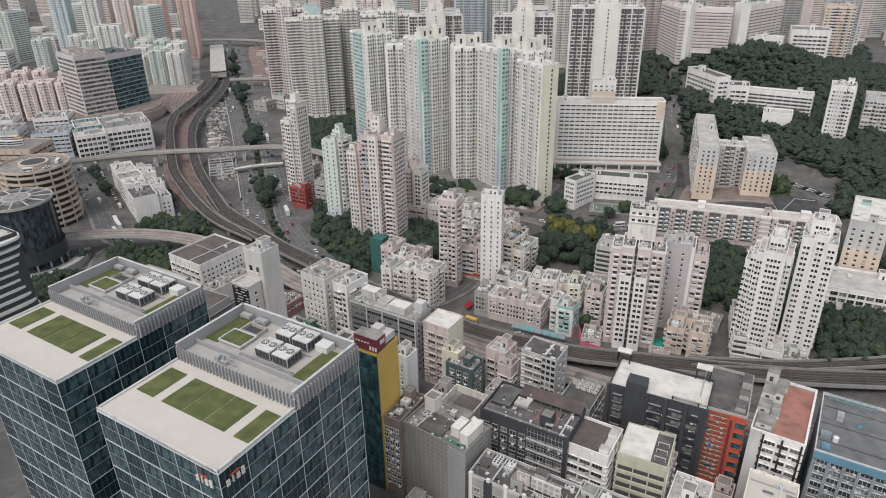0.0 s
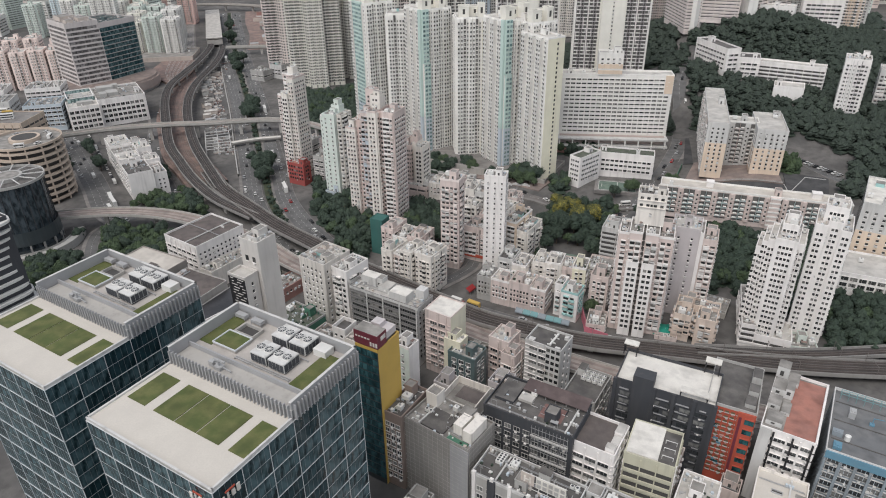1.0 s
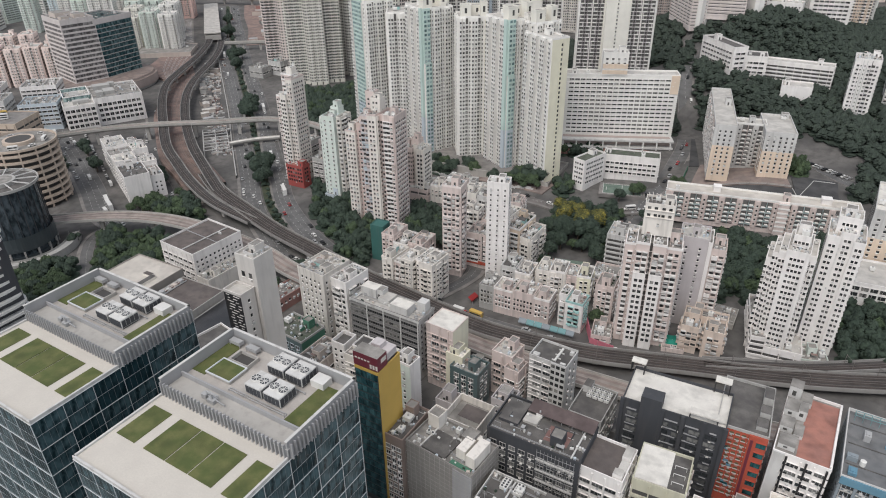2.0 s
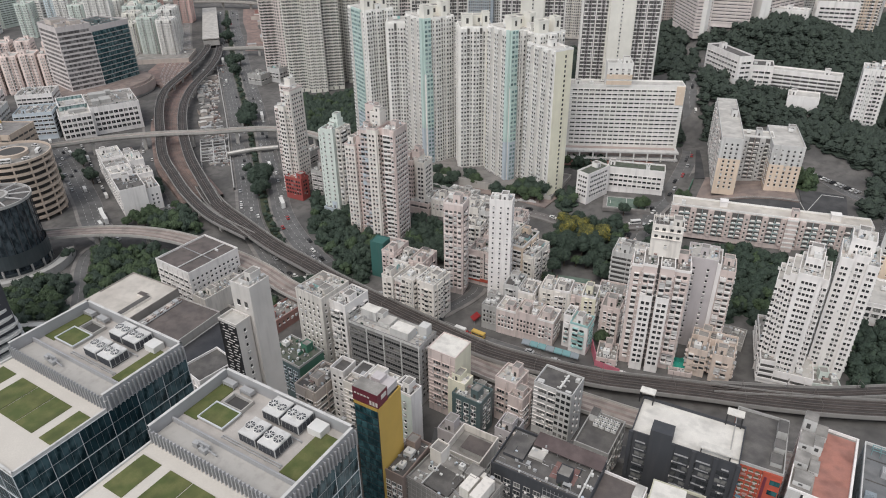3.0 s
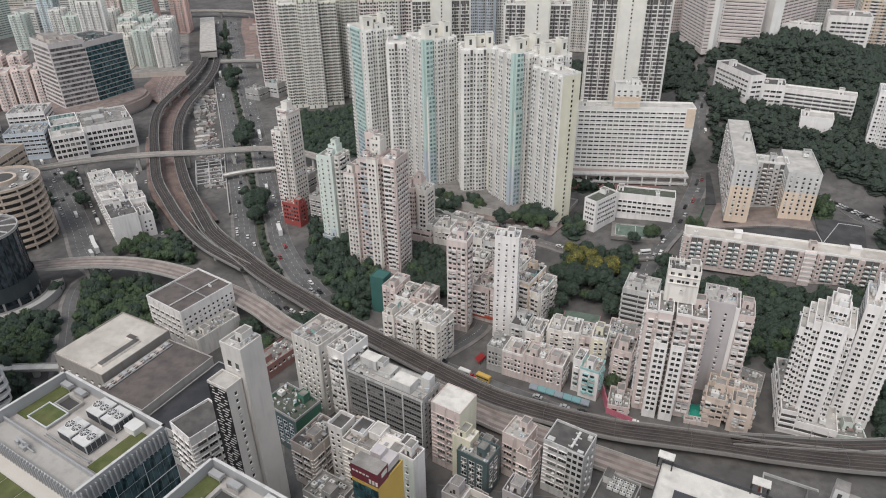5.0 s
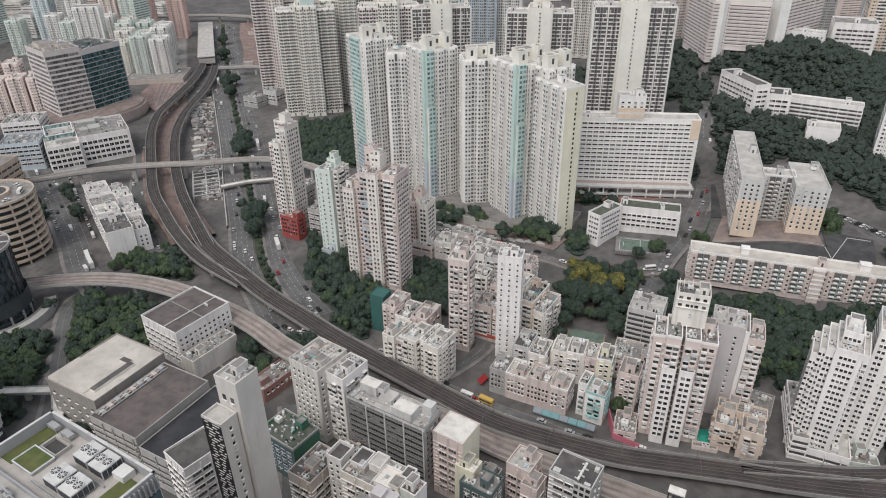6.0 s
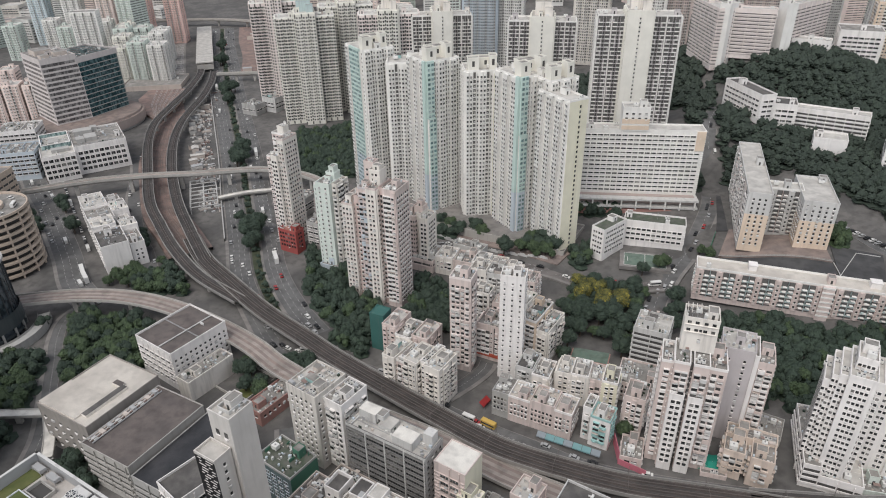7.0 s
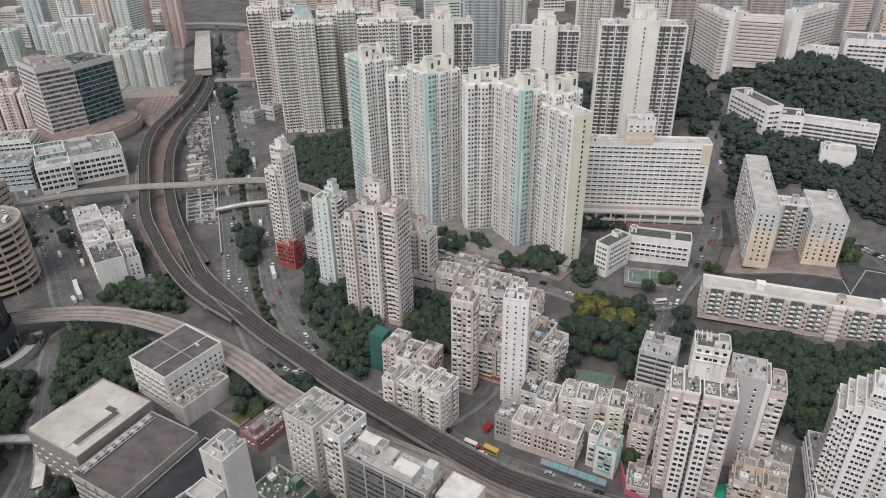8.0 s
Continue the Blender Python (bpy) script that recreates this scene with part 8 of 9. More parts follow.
for x, y, count, spread in ((-339, 694, 7, 9), (-322, 664, 5, 6), (-246, 528, 6, 7), (-240, 512, 3, 4), (-180, 405, 7, 7), (-172, 388, 4, 4), (-400, 806, 5, 6), (-440, 880, 4, 6)):
    for k in range(count):
        a, b = x + rnd.uniform(-0.5, 0.5) * spread, y + rnd.uniform(-1, 1) * spread
        q = rnd.uniform(1.0, 1.45)
        copy_thing(TREES[(0, 2, 2)[k % 3]], pose(a, b, ground_z(a, b), 0, 0, rnd.uniform(0, 360)) @ Matrix.Diagonal((q, q, q, 1)))
for x, y, r in ((-388, 505, 14), (-360, 520, 12), (-346, 398, 7), (-330, 385, 7), (-128, 268, 8), (-116, 262, 5), (-232, 300, 10), (-222, 290, 9), (-242, 322, 7), (-270, 326, 6), (-205, 300, 7), (55, 300, 5), (30, 312, 6), (16, 345, 5), (54, 262, 4), (120, 300, 6), (95, 300, 5), (-30, 330, 8), (-45, 335, 7), (-10, 395, 6), (10, 400, 7), (48, 398, 6), (110, 405, 5)):
    for k in range(max(2, int(r * r / 14))):
        a, q = rnd.uniform(0, 6.28), r * math.sqrt(rnd.random())
        c, e = x + q * math.cos(a), y + q * math.sin(a)
        if free_spot(c, e, 1.5) and off_road(c, e, 0.5):
            s = rnd.uniform(0.75, 1.15)
            copy_thing(rnd.choice(TREES), pose(c, e, ground_z(c, e), 0, 0, rnd.uniform(0, 360)) @ Matrix.Diagonal((s, s, s, 1)))
for x, y in ((0.9, 399.5), (7.1, 408.7), (14.9, 407.9), (21.4, 400.8), (9.7, 397), (16.5, 396), (12, 402), (5, 403), (-30.6, 424.5), (-25.4, 416.4), (-47.4, 424.2), (-55.7, 428.3), (-40.7, 419), (82, 387), (86, 389), (-80, 304), (-78, 309)):
    s = 1.25 if y > 390 else 1.0
    copy_thing(TREES[int(x + y) % 3], pose(x, y, ground_z(x, y) + 0.2, 0, 0, x * 33) @ Matrix.Diagonal((s, s, 1.05, 1)))
for x, y in ((36, 363), (43, 360), (40, 354), (51, 350), (58, 346), (50, 343), (60, 351), (47, 357)):
    copy_thing(YELLOWTREE, pose(x, y, ground_z(x, y) + 2.0, 0, 0, x * 40) @ Matrix.Diagonal((1.15, 1.15, 1.25, 1)))

# ---- vehicles ----


def make_vehicle(name, label, length, width, height, mat, category, cab=0.55):
    own = thing(name, label, category, 0, 0, -500, 0, "road traffic")
    g = Geo()
    low = 0.35
    if cab < 0.9:
        g.prism([(-width / 2, -length / 2), (width / 2, -length / 2), (width / 2, length / 2), (-width / 2, length / 2)], low, low + height * 0.42)
    else:
        g.prism([(-width / 2, -length / 2), (width / 2, -length / 2), (width / 2, length / 2), (-width / 2, length / 2)], low, height)
    part("body", g, mat, own)
    g = Geo()
    if cab < 0.9:
        a, b, z, h = width / 2, length * cab / 2, low + height * 0.42, height * 0.42
        k = len(g.v)
        g.v += [(-a, -b, z), (a, -b, z), (a, b, z), (-a, b, z), (-a * 0.85, -b * 0.7, z + h), (a * 0.85, -b * 0.7, z + h), (a * 0.85, b * 0.75, z + h), (-a * 0.85, b * 0.75, z + h)]
        g.f += [(0, 1, 5, 4), (1, 2, 6, 5), (2, 3, 7, 6), (3, 0, 4, 7), (4, 5, 6, 7)]
        g.m += [0, 0, 0, 0, 1]
    else:
        for z in ((1.3, 2.9) if height > 3.6 else (1.3,)):
            g.box(0, 0, z, width + 0.06, length * 0.94, 0.9, 0, bottom=True)
    part("window_band", g, [GLASSONE, mat], own)
    for sy in (-0.32, 0.32):
        w = Geo()
        for sx in (-1, 1):
            k = len(w.v)
            for i in range(10):
                a, b = 2 * math.pi * i / 10, 2 * math.pi * (i + 1) / 10
                xa, xb, r0 = sx * (width / 2 - 0.2), sx * (width / 2 + 0.03), 0.34
                w.quad((xa, sy * length + r0 * math.cos(a), 0.34 + r0 * math.sin(a)), (xb, sy * length + r0 * math.cos(a), 0.34 + r0 * math.sin(a)), (xb, sy * length + r0 * math.cos(b), 0.34 + r0 * math.sin(b)), (xa, sy * length + r0 * math.cos(b), 0.34 + r0 * math.sin(b)))
            w.f.append(tuple(range(k + 1, len(w.v), 4)))
            w.m.append(0)
        part("wheel_axle", w, RUBBER, own)
    return own


CARS = [make_vehicle("car", "white saloon car on the road", 4.5, 1.8, 1.5, WHITEMETAL, "car"), make_vehicle("car", "silver saloon car on the road", 4.4, 1.8, 1.45, METAL, "car"), make_vehicle("car", "dark saloon car on the road", 4.6, 1.8, 1.5, BLACK, "car"), make_vehicle("taxi", "red taxi on the road", 4.6, 1.8, 1.5, TAXIRED, "taxi")]
BUS = make_vehicle("bus", "white double-decker bus on the road", 11.0, 2.5, 4.3, WHITEMETAL, "bus", 1.0)
LORRY = make_vehicle("van", "white delivery van on the road", 6.0, 2.0, 2.8, WHITEMETAL, "van", 1.0)
YELLOWBUS = make_vehicle("lorry", "yellow lorry stopped by the kerb", 7.0, 2.3, 3.0, YELLOW, "lorry", 1.0)
for line, width in ROADS:
    if abs(width - 13) > 0.1 and abs(width - 14) > 0.1 and abs(width - 12) > 0.1 and abs(width - 16) > 0.1 and abs(width - 11) > 0.1 and abs(width - 9) > 0.1 and abs(width - 8) > 0.1:
        continue
    if width < 13 and width > 8.5 and line[0].z > 5.5 and line[0].x > 200:
        continue
    if width in (12, 7.5) and line[0].z > 5.8 and line[-1].z < 20 and line[0].y < 380:
        continue
    if abs(line[0].x + 330) < 1:
        continue
    side = offsets(line)
    for i in range(1, len(line) - 1):
        seg = (line[i + 1] - line[i]).length
        for k in range(max(1, int(seg / 9))):
            if rnd.random() < (0.42 if width > 11.5 else 0.34):
                p = line[i].lerp(line[i + 1], (k + 0.5) / max(1, int(seg / 9)))
                lane = rnd.choice((-0.36, -0.12, 0.12, 0.36)) * width
                d = line[i + 1] - line[i]
                turn = math.degrees(math.atan2(-d.x, d.y)) + (180 if lane > 0 else 0)
                what = rnd.choice(CARS[:3] + CARS[:3] + CARS) if rnd.random() < 0.82 else (BUS if width > 11 and rnd.random() < 0.5 else LORRY)
                q = p + side[i] * lane
                copy_thing(what, pose(q.x, q.y, p.z + 0.02, math.degrees(math.atan2(d.z, Vector((d.x, d.y)).length)) * (1 if lane <= 0 else -1), 0, turn))
for k in range(26):
    x, y = -283 - 1.0 * k * 3.9, 366.5 + 1.0 * k * 4.1
    if k % 6 != 4:
        copy_thing(CARS[(0, 1, 2, 0, 2)[k % 5]] if k % 7 else LORRY, pose(x + 2.6, y + 2.6, ground_z(x + 2.6, y + 2.6) + 0.14, 0, 0, 43))
for k in range(14):
    x, y = 178 + k * 2.1, 443 - k * 2.6
    copy_thing(CARS[k % 3], pose(x + 8, y, ground_z(x + 8, y) + 0.3, 0, 0, 120))
for k, (u, v) in enumerate(((-14, 8), (-8, 8.5), (-2, 8), (-13, -3), (-5, -4), (4, -3.5))):
    copy_thing(BUS if k != 2 else YELLOWBUS, pose(-377, 391, 41.2, 0, 0, 8) @ pose(u, v, 0, 0, 0, 96 + 7 * (k % 3)))
for k, (a, r) in enumerate(((0.4, 15.5), (1.3, 16), (2.6, 15), (5.2, 16), (5.9, 15.5))):
    copy_thing((LORRY, CARS[0], CARS[1])[k % 3], pose(-317 + r * math.cos(a), 341 + r * math.sin(a), 44.65, 0, 0, math.degrees(a)))
# the first of each kind takes a place of its own
for ob, (x, y, q) in zip(TREES + [YELLOWTREE], ((-196, 420, 10), (-232, 346, 50), (-100, 345, 90), (20, 392, 0), (54, 347, 30))):
    ob.matrix_world = pose(x, y, ground_z(x, y), 0, 0, q)
for ob, (x, y, q) in zip(CARS + [BUS, LORRY, YELLOWBUS], ((-207, 432, 30), (-170, 412, 30), (-249, 510, 30), (-141, 358, 36), (-152, 376, 32), (-237, 488, 30), (-1, 256.5, 66))):
    ob.matrix_world = pose(x, y, ground_z(x, y) + 0.14, 0, 0, q)

# ---- details of the nearer blocks ----


def of(name):
    return bpy.data.objects[name]


def height(ob):
    """Roof level of a block above its own foot."""
    return max(v.co.z for v in next(c for c in ob.children if c.name.startswith("roof") and not c.name.startswith("roof_")).data.vertices)


# scaffolded block: poles, tanks and tarpaulin
b = of("scaffolded_block")
z = height(b)
g = Geo()
for k in range(14):
    g.beam((-13 + k * 2.0, -8.1, 0), (-13 + k * 2.0, -8.1, z + 1.8), 0.07)
for k in range(18):
    g.beam((-13.2, -8.15, 2 + k * 1.9), (13.2, -8.15, 2 + k * 1.9), 0.05)
for k in range(8):
    g.beam((13.4, -7.5 + k * 2.1, 0), (13.4, -7.5 + k * 2.1, z + 1.8), 0.07)
for k in range(18):
    g.beam((13.4, -7.9, 2 + k * 1.9), (13.4, 7.9, 2 + k * 1.9), 0.05)
part("scaffold", g, CONCRETE, b, "thin scaffold poles behind netting", "stuff")
for a, c, w, d, h in ((10.6, -0.6, 3.4, 9.0, 4.4), (6.2, -0.8, 3.4, 6.2, 4.0), (6.4, 5.0, 3.2, 2.2, 2.6)):
    g = Geo()
    g.box(a, c, z + 0.7, w, d, h, 0, bottom=True)
    for i in (-1, 1):
        g.box(a + i * w * 0.35, c, z, 0.3, d * 0.8, 0.7, 1)
    part("roof_tank", g, [CREAM, METAL], b, "cream sectional water tank")
g = Geo()
g.box(7.6, -6.0, z + 0.02, 7.5, 1.6, 0.4)
part("tarpaulin", g, GREENNET, b, "green tarpaulin on the roof")
g = Geo()
g.box(-2.5, -2.2, z, 9.0, 9.0, 0.8)
part("roof_deck", g, ROOFDARK, b)
g = Geo()
g.box(-9.5, 5.0, z, 4.5, 4.5, 5.0, 0, 1)
g.ring(4.7, 4.7, z + 4.9, z + 5.6, 0.25, 0, -9.5, 5.0)
part("stair_house", g, [CREAM, ROOF], b)

g = Geo()
g.box(9.6, -7.95, 0.5, 7.2, 0.35, z - 0.5)
part("netting", g, LOUVRE, b, "darker grey netting")

# signboard block: white piers and the roof sign with plain marks
b = of("signboard_block")
z = height(b)
for k in range(6):
    g = Geo()
    g.box(-15.5 + k * 6.2, -6.75, 2, 1.1, 0.9, z + 0.2)
    part("pier", g, WHITE, b)
for k in range(3):
    g = Geo()
    g.box(-9.4 + k * 12.4, -6.95, 2, 2.6, 0.7, z - 1.0)
    part("window_bay", g, DARKGREY, b)
sign = thing("roof_signboard", "brown and white signboard on a steel frame on the roof", "sign", *(b.matrix_world @ Vector((6.3, -3.2, z))), -21)
g = Geo()
for k in range(6):
    g.beam((-7 + k * 2.8, 0, 0), (-7 + k * 2.8, 0, 7.4), 0.18)
    g.beam((-7 + k * 2.8, 0, 6.0), (-7 + k * 2.8, 2.8, 0.1), 0.14)
for k in range(3):
    g.beam((-7.4, 0, 1.0 + k * 3.0), (7.4, 0, 1.0 + k * 3.0), 0.16)
part("support_frame", g, WHITEMETAL, sign)
g = Geo()
g.box(-5.2, -0.2, 2.6, 4.4, 0.2, 4.4, bottom=True)
part("emblem_panel", g, TAN, sign)
g = Geo()
for k in (-1, 1):
    g.box(-5.2 + k * 0.9, -0.36, 3.6, 0.5, 0.12, 2.4, bottom=True)
g.box(-5.2, -0.36, 4.6, 2.2, 0.12, 0.45, bottom=True)
part("emblem", g, CREAM, sign)
g = Geo()
g.box(2.4, -0.2, 2.6, 9.6, 0.2, 4.4, bottom=True)
part("lettering_panel", g, ROOFWHITE, sign)
for row in (0, 1):
    for k in range(5):
        g = Geo()
        g.box(-1.4 + k * 1.9, -0.36, 3.1 + row * 2.0, 1.3, 0.12, 1.3, bottom=True)
        part("plain_bar", g, GREY, sign)
for i in range(2):
    g = Geo()
    g.box(-11 + i * 4.6, 3.5, z, 2.6, 4.2, 1.2, 0, bottom=True)
    for p in range(2):
        for q in range(4):
            g.tube(-11.6 + i * 4.6 + p * 1.2, 2.0 + q, z + 1.2, 0.38, 0.1, 1, 10)
    part("fan_bank", g, [WHITEMETAL, DARKGREY], b)

# dark glazed block: brown canopy, red patch, netted corner
b = of("dark_glass_block")
z = height(b)
g = Geo()
g.quad((-7.0, 3.6, z + 2.0), (16.0, 3.6, z + 2.0), (16.0, 9.2, z + 2.8), (-7.0, 9.2, z + 2.8), 0)
g.quad((-7.0, 3.6, z + 1.7), (16.0, 3.6, z + 1.7), (16.0, 3.6, z + 2.0), (-7.0, 3.6, z + 2.0), 0)
for k in range(6):
    g.box(-2.6 + k * 3.7, 4.4, z, 0.2, 0.2, 2.0, 1)
    g.box(-2.6 + k * 3.7, 8.9, z, 0.2, 0.2, 2.6, 1)
part("roof_canopy", g, [PURPLEBROWN, METAL], b, "long purple brown metal canopy")
g = Geo()
g.box(6.0, -1.0, z, 8.0, 7.0, 0.08)
part("roof_patch", g, OXIDE, b, "faded red patch on the roof")
g = Geo()
g.box(-4.5, 1.5, z, 5.0, 4.0, 1.0)
part("roof_shed", g, ROOFLIGHT, b, "pale roof shed")
g = Geo()
g.box(-11, 2.0, z, 7.0, 11.0, 1.2, 0, 1)
part("roof_shed", g, [DARKGREY, ROOFDARK], b)
for k in range(6):
    g = Geo()
    g.box(8.2, -9.35, 7 + k * 4.6, 13.0, 0.7, 0.4, bottom=True)
    part("ledge", g, PALEGREY, b)
g = Geo()
for k in range(11):
    g.beam((2.2 + k * 1.25, -9.8, 3), (2.2 + k * 1.25, -9.8, z + 0.6), 0.09)
for k in range(14):
    g.beam((2.0, -9.8, 4 + k * 2.3), (14.8, -9.8, 4 + k * 2.3), 0.09)
part("scaffold", g, METAL, b, "grey bamboo scaffold before the glazing", "stuff")

# black block: pillars, roof tower and white canopies
b = of("black_block")
z = height(b)
for k in range(6):
    g = Geo()
    g.box(-17 + k * 6.8, -9.65, 0, 1.3, 0.9, z + 1.0)
    part("pier", g, DARKGREY, b)
for u, wide in ((-13.6, 3.4), (-0.2, 4.4), (6.6, 4.4), (13.4, 2.2)):
    for k in range(9):
        g = Geo()
        g.box(u, -9.6, 4.2 + k * 3.4, wide, 0.5, 0.3, bottom=True)
        part("window_ledge", g, LOUVRE, b)
g = Geo()
g.box(-7.4, -7.6, 0, 7.0, 5.4, z + 4.6)
part("lift_shaft", g, DARKGREY, b, "black lift shaft rising above the roof")
for a, c, w, d, h in ((-15.8, 8.0, 5.2, 3.0, 5.0), (13.0, 10.0, 5.4, 3.2, 5.2), (9.6, -7.6, 9.4, 3.0, 3.0)):
    g = Geo()
    for i in (-1, 1):
        for j in (-1, 1):
            g.box(a + i * (w / 2 - 0.3), c + j * (d / 2 - 0.3), z, 0.4, 0.4, h - 0.4, 1)
    g.box(a, c, z + h - 0.4, w, d, 0.5, 0, bottom=True)
    part("roof_canopy", g, [ROOFWHITE, BLACK], b, "white roof canopy")

# orange block: teal panels on its long wall and beside its windows
b = of("orange_block")
z = height(b)
rnd = random.Random(5)
for a, c in ((-5.4, 0.93), (-4.2, 0.78), (-6.0, 0.62), (-2.0, 0.58), (-5.0, 0.35), (-1.2, 0.3)):
    for i, (o, q, wide) in enumerate(((0, 0, 2.4), (-0.5, 0.9, 1.6), (0.6, -0.8, 1.5))):
        g = Geo()
        g.box(a + o, -13.34 - 0.03 * i, c * z + q - 1.0, wide, 0.2, 0.75, bottom=True)
        part("teal_panel", g, BLUE if i else TEALGLASS, b)
g = Geo()
g.box(5.2, -13.5, 0.5, 5.6, 0.9, z - 0.3)
part("plain_bay", g, ORANGE, b)
for k in range(7):
    g = Geo()
    g.box(6.3, -14.02, 4 + k * 4.3, 2.9, 0.2, 2.2, bottom=True)
    g.box(6.3, -14.2, 6.3 + k * 4.3, 3.2, 0.5, 0.2, 1, bottom=True)
    part("teal_window", g, [TEALGLASS, ORANGE], b)
g = Geo()
g.box(3.4, -14.0, 1.5, 0.9, 0.14, z - 3)
part("violet_stripe", g, MAROON, b)
g = Geo()
for a, c, w, d, h in ((6.2, 6.5, 3.0, 6.0, 3.4), (6.0, -1.5, 3.2, 4.6, 2.6), (5.6, -7.5, 3.4, 5.0, 1.6)):
    g.box(a, c, z, w, d, h, 1, 0)
part("roof_shed", g, [ROOFDARK, GREY], b)

# red-roofed block: dark ladders of frames on its white front, service houses on the roof edge
b = of("red_roof_block")
z = height(b)
g = Geo()
g.box(3.2, -0.4, z, 9.9, 31.8, 0.1)
part("roof_coating", g, ROOFRED, b, "red oxide roof coating")
g = Geo()
g.box(-6.6, -17.0, 0, 3.6, 0.9, z + 0.9)
part("blank_pier", g, PALEGREY, b)
for u in (-4.2, 1.6, 7.4):
    g = Geo()
    g.box(u, -17.05, 4, 0.6, 0.7, z - 4)
    for k in range(8):
        g.box(u + 0.7, -17.05, 5 + k * 3.4, 1.2, 0.5, 0.3)
    part("front_frame", g, BLACK, b)
for a, c, w, d, h in ((-6.5, 14.0, 4, 5, 6), (-2.6, 13.0, 3.6, 6, 2.2), (-6.2, 6.0, 4.2, 7, 3), (-2.8, 5.0, 2.6, 5, 4.0), (-6.4, -3.0, 4, 6, 2.5), (-2.6, -4.0, 2.8, 6, 1.4), (-5.0, -11.0, 5.0, 6, 1.8)):
    g = Geo()
    g.box(a, c, z, w, d, h, 0, 1)
    g.quad((a - 0.9, c - d / 2 - 0.03, z + h * 0.4), (a + 0.3, c - d / 2 - 0.03, z + h * 0.4), (a + 0.3, c - d / 2 - 0.03, z + h * 0.75), (a - 0.9, c - d / 2 - 0.03, z + h * 0.75), 2)
    part("roof_house", g, [PALEGREY, ROOF, SHADE], b)
g = Geo()
g.box(8.0, 0, z, 0.5, 32, 1.4)
part("roof_wall", g, WHITE, b)

# blue block: vertical blue fins and rooftop frames
b = of("blue_block")
z = height(b)
for k in range(12):
    g = Geo()
    g.box(-23.5 + k * 4.25, -17.3, 0, 0.7, 0.9, z - 2.6)
    part("fin", g, STEELBLUE, b)
for a, c in ((-12, 3), (-2, 9), (6, -4)):
    g = Geo()
    g.beam((a, c, z), (a, c, z + 3.0), 0.25)
    g.beam((a, c, z + 2.9), (a + 3, c + 0.5, z + 2.9), 0.2)
    g.box(a, c, z, 1.4, 1.4, 0.6)
    part("roof_hoist", g, BLUE, b)
for a, c, w, d, h, m in ((-21.5, -7.5, 3.0, 2.0, 1.8, STEELBLUE), (-21.0, -13.5, 2.4, 3.0, 1.2, BLUE), (-18.0, 4.5, 2.0, 3.0, 2.4, METAL)):
    g = Geo()
    g.box(a, c, z, w, d, h)
    g.box(a, c, z + h, w * 0.6, d * 0.6, 0.3)
    part("roof_machine", g, m, b, "blue roof machine" if m == BLUE else "")
g = Geo()
for k in range(7):
    g.beam((-22 + k * 2.4, 12.0, z), (-22 + k * 2.4, 12.0, z + 2.4), 0.14)
    g.beam((-22 + k * 2.4, 14.6, z), (-22 + k * 2.4, 14.6, z + 2.4), 0.14)
    g.beam((-22 + k * 2.4, 12.0, z + 2.4), (-22 + k * 2.4, 14.6, z + 2.4), 0.14)
for y in (12.0, 13.3, 14.6):
    g.beam((-22, y, z + 2.4), (-7.6, y, z + 2.4), 0.16)
part("pipe_frame", g, DARKAQUA, b, "faded green pipe frame")
g = Geo()
g.tube(-18.5, -8.6, z, 0.9, 1.8, 0, 14)
g.tube(-18.5, -8.6, z + 1.8, 0.7, 0.3, 0, 14, 0.3)
part("cistern", g, WHITEMETAL, b)
g = Geo()
g.box(6, 5, z, 6.0, 4.5, 2.6)
part("white_cabin", g, ROOFWHITE, b)
for k in range(3):
    g = Geo()
    g.box(0, -10 + k * 10, z, 46, 0.3, 0.25)
    part("roof_joint", g, ROOFDARK, b)

# grey slab: raised white roof boxes
b = of("grey_slab")
z = height(b)
for a, c, w, d, h, m in ((-12, 2.2, 8, 5, 4.5, ROOFWHITE), (-3.0, 1.5, 6, 6, 2.2, ROOFLIGHT), (7.5, -2.2, 9, 6, 4.2, ROOFWHITE), (15, 3, 4, 4, 5, PALEGREY)):
    g = Geo()
    g.box(a, c, z, w, d, h, 0, 1)
    part("roof_house", g, [PALEGREY, m], b)
g = Geo()
g.ring(36.9, 12.4, z - 0.3, z + 0.9, 0.45)
part("coping", g, PALEGREY, b)

# slim white tower: a darker edge and window column
b = of("slim_tower")
z = height(b)
g = Geo()
g.ring(5.0, 5.0, z, z + 1.5, 0.3, 0, 0, 0)
g.box(0, 0.5, z, 2.0, 1.2, 1.4)
part("roof_frame", g, PALEGREY, b)

# cream block: the darker half of its roof with pipe frames
b = of("cream_block")
z = height(b)
g = Geo()
g.box(-2.6, 0.2, z, 9.8, 15.2, 0.9, 0, 1)
part("roof_deck", g, [CREAM, ROOFWHITE], b, "raised white roof deck")
for k in range(3):
    g = Geo()
    g.beam((3.2, -5 + k * 3.5, z), (3.2, -5 + k * 3.5, z + 1.6), 0.15)
    g.beam((3.2, -5 + k * 3.5, z + 1.5), (6.6, -5 + k * 3.5, z + 1.5), 0.15)
    g.beam((6.6, -5 + k * 3.5, z), (6.6, -5 + k * 3.5, z + 1.6), 0.15)
    part("pipe_frame", g, WHITEMETAL, b)
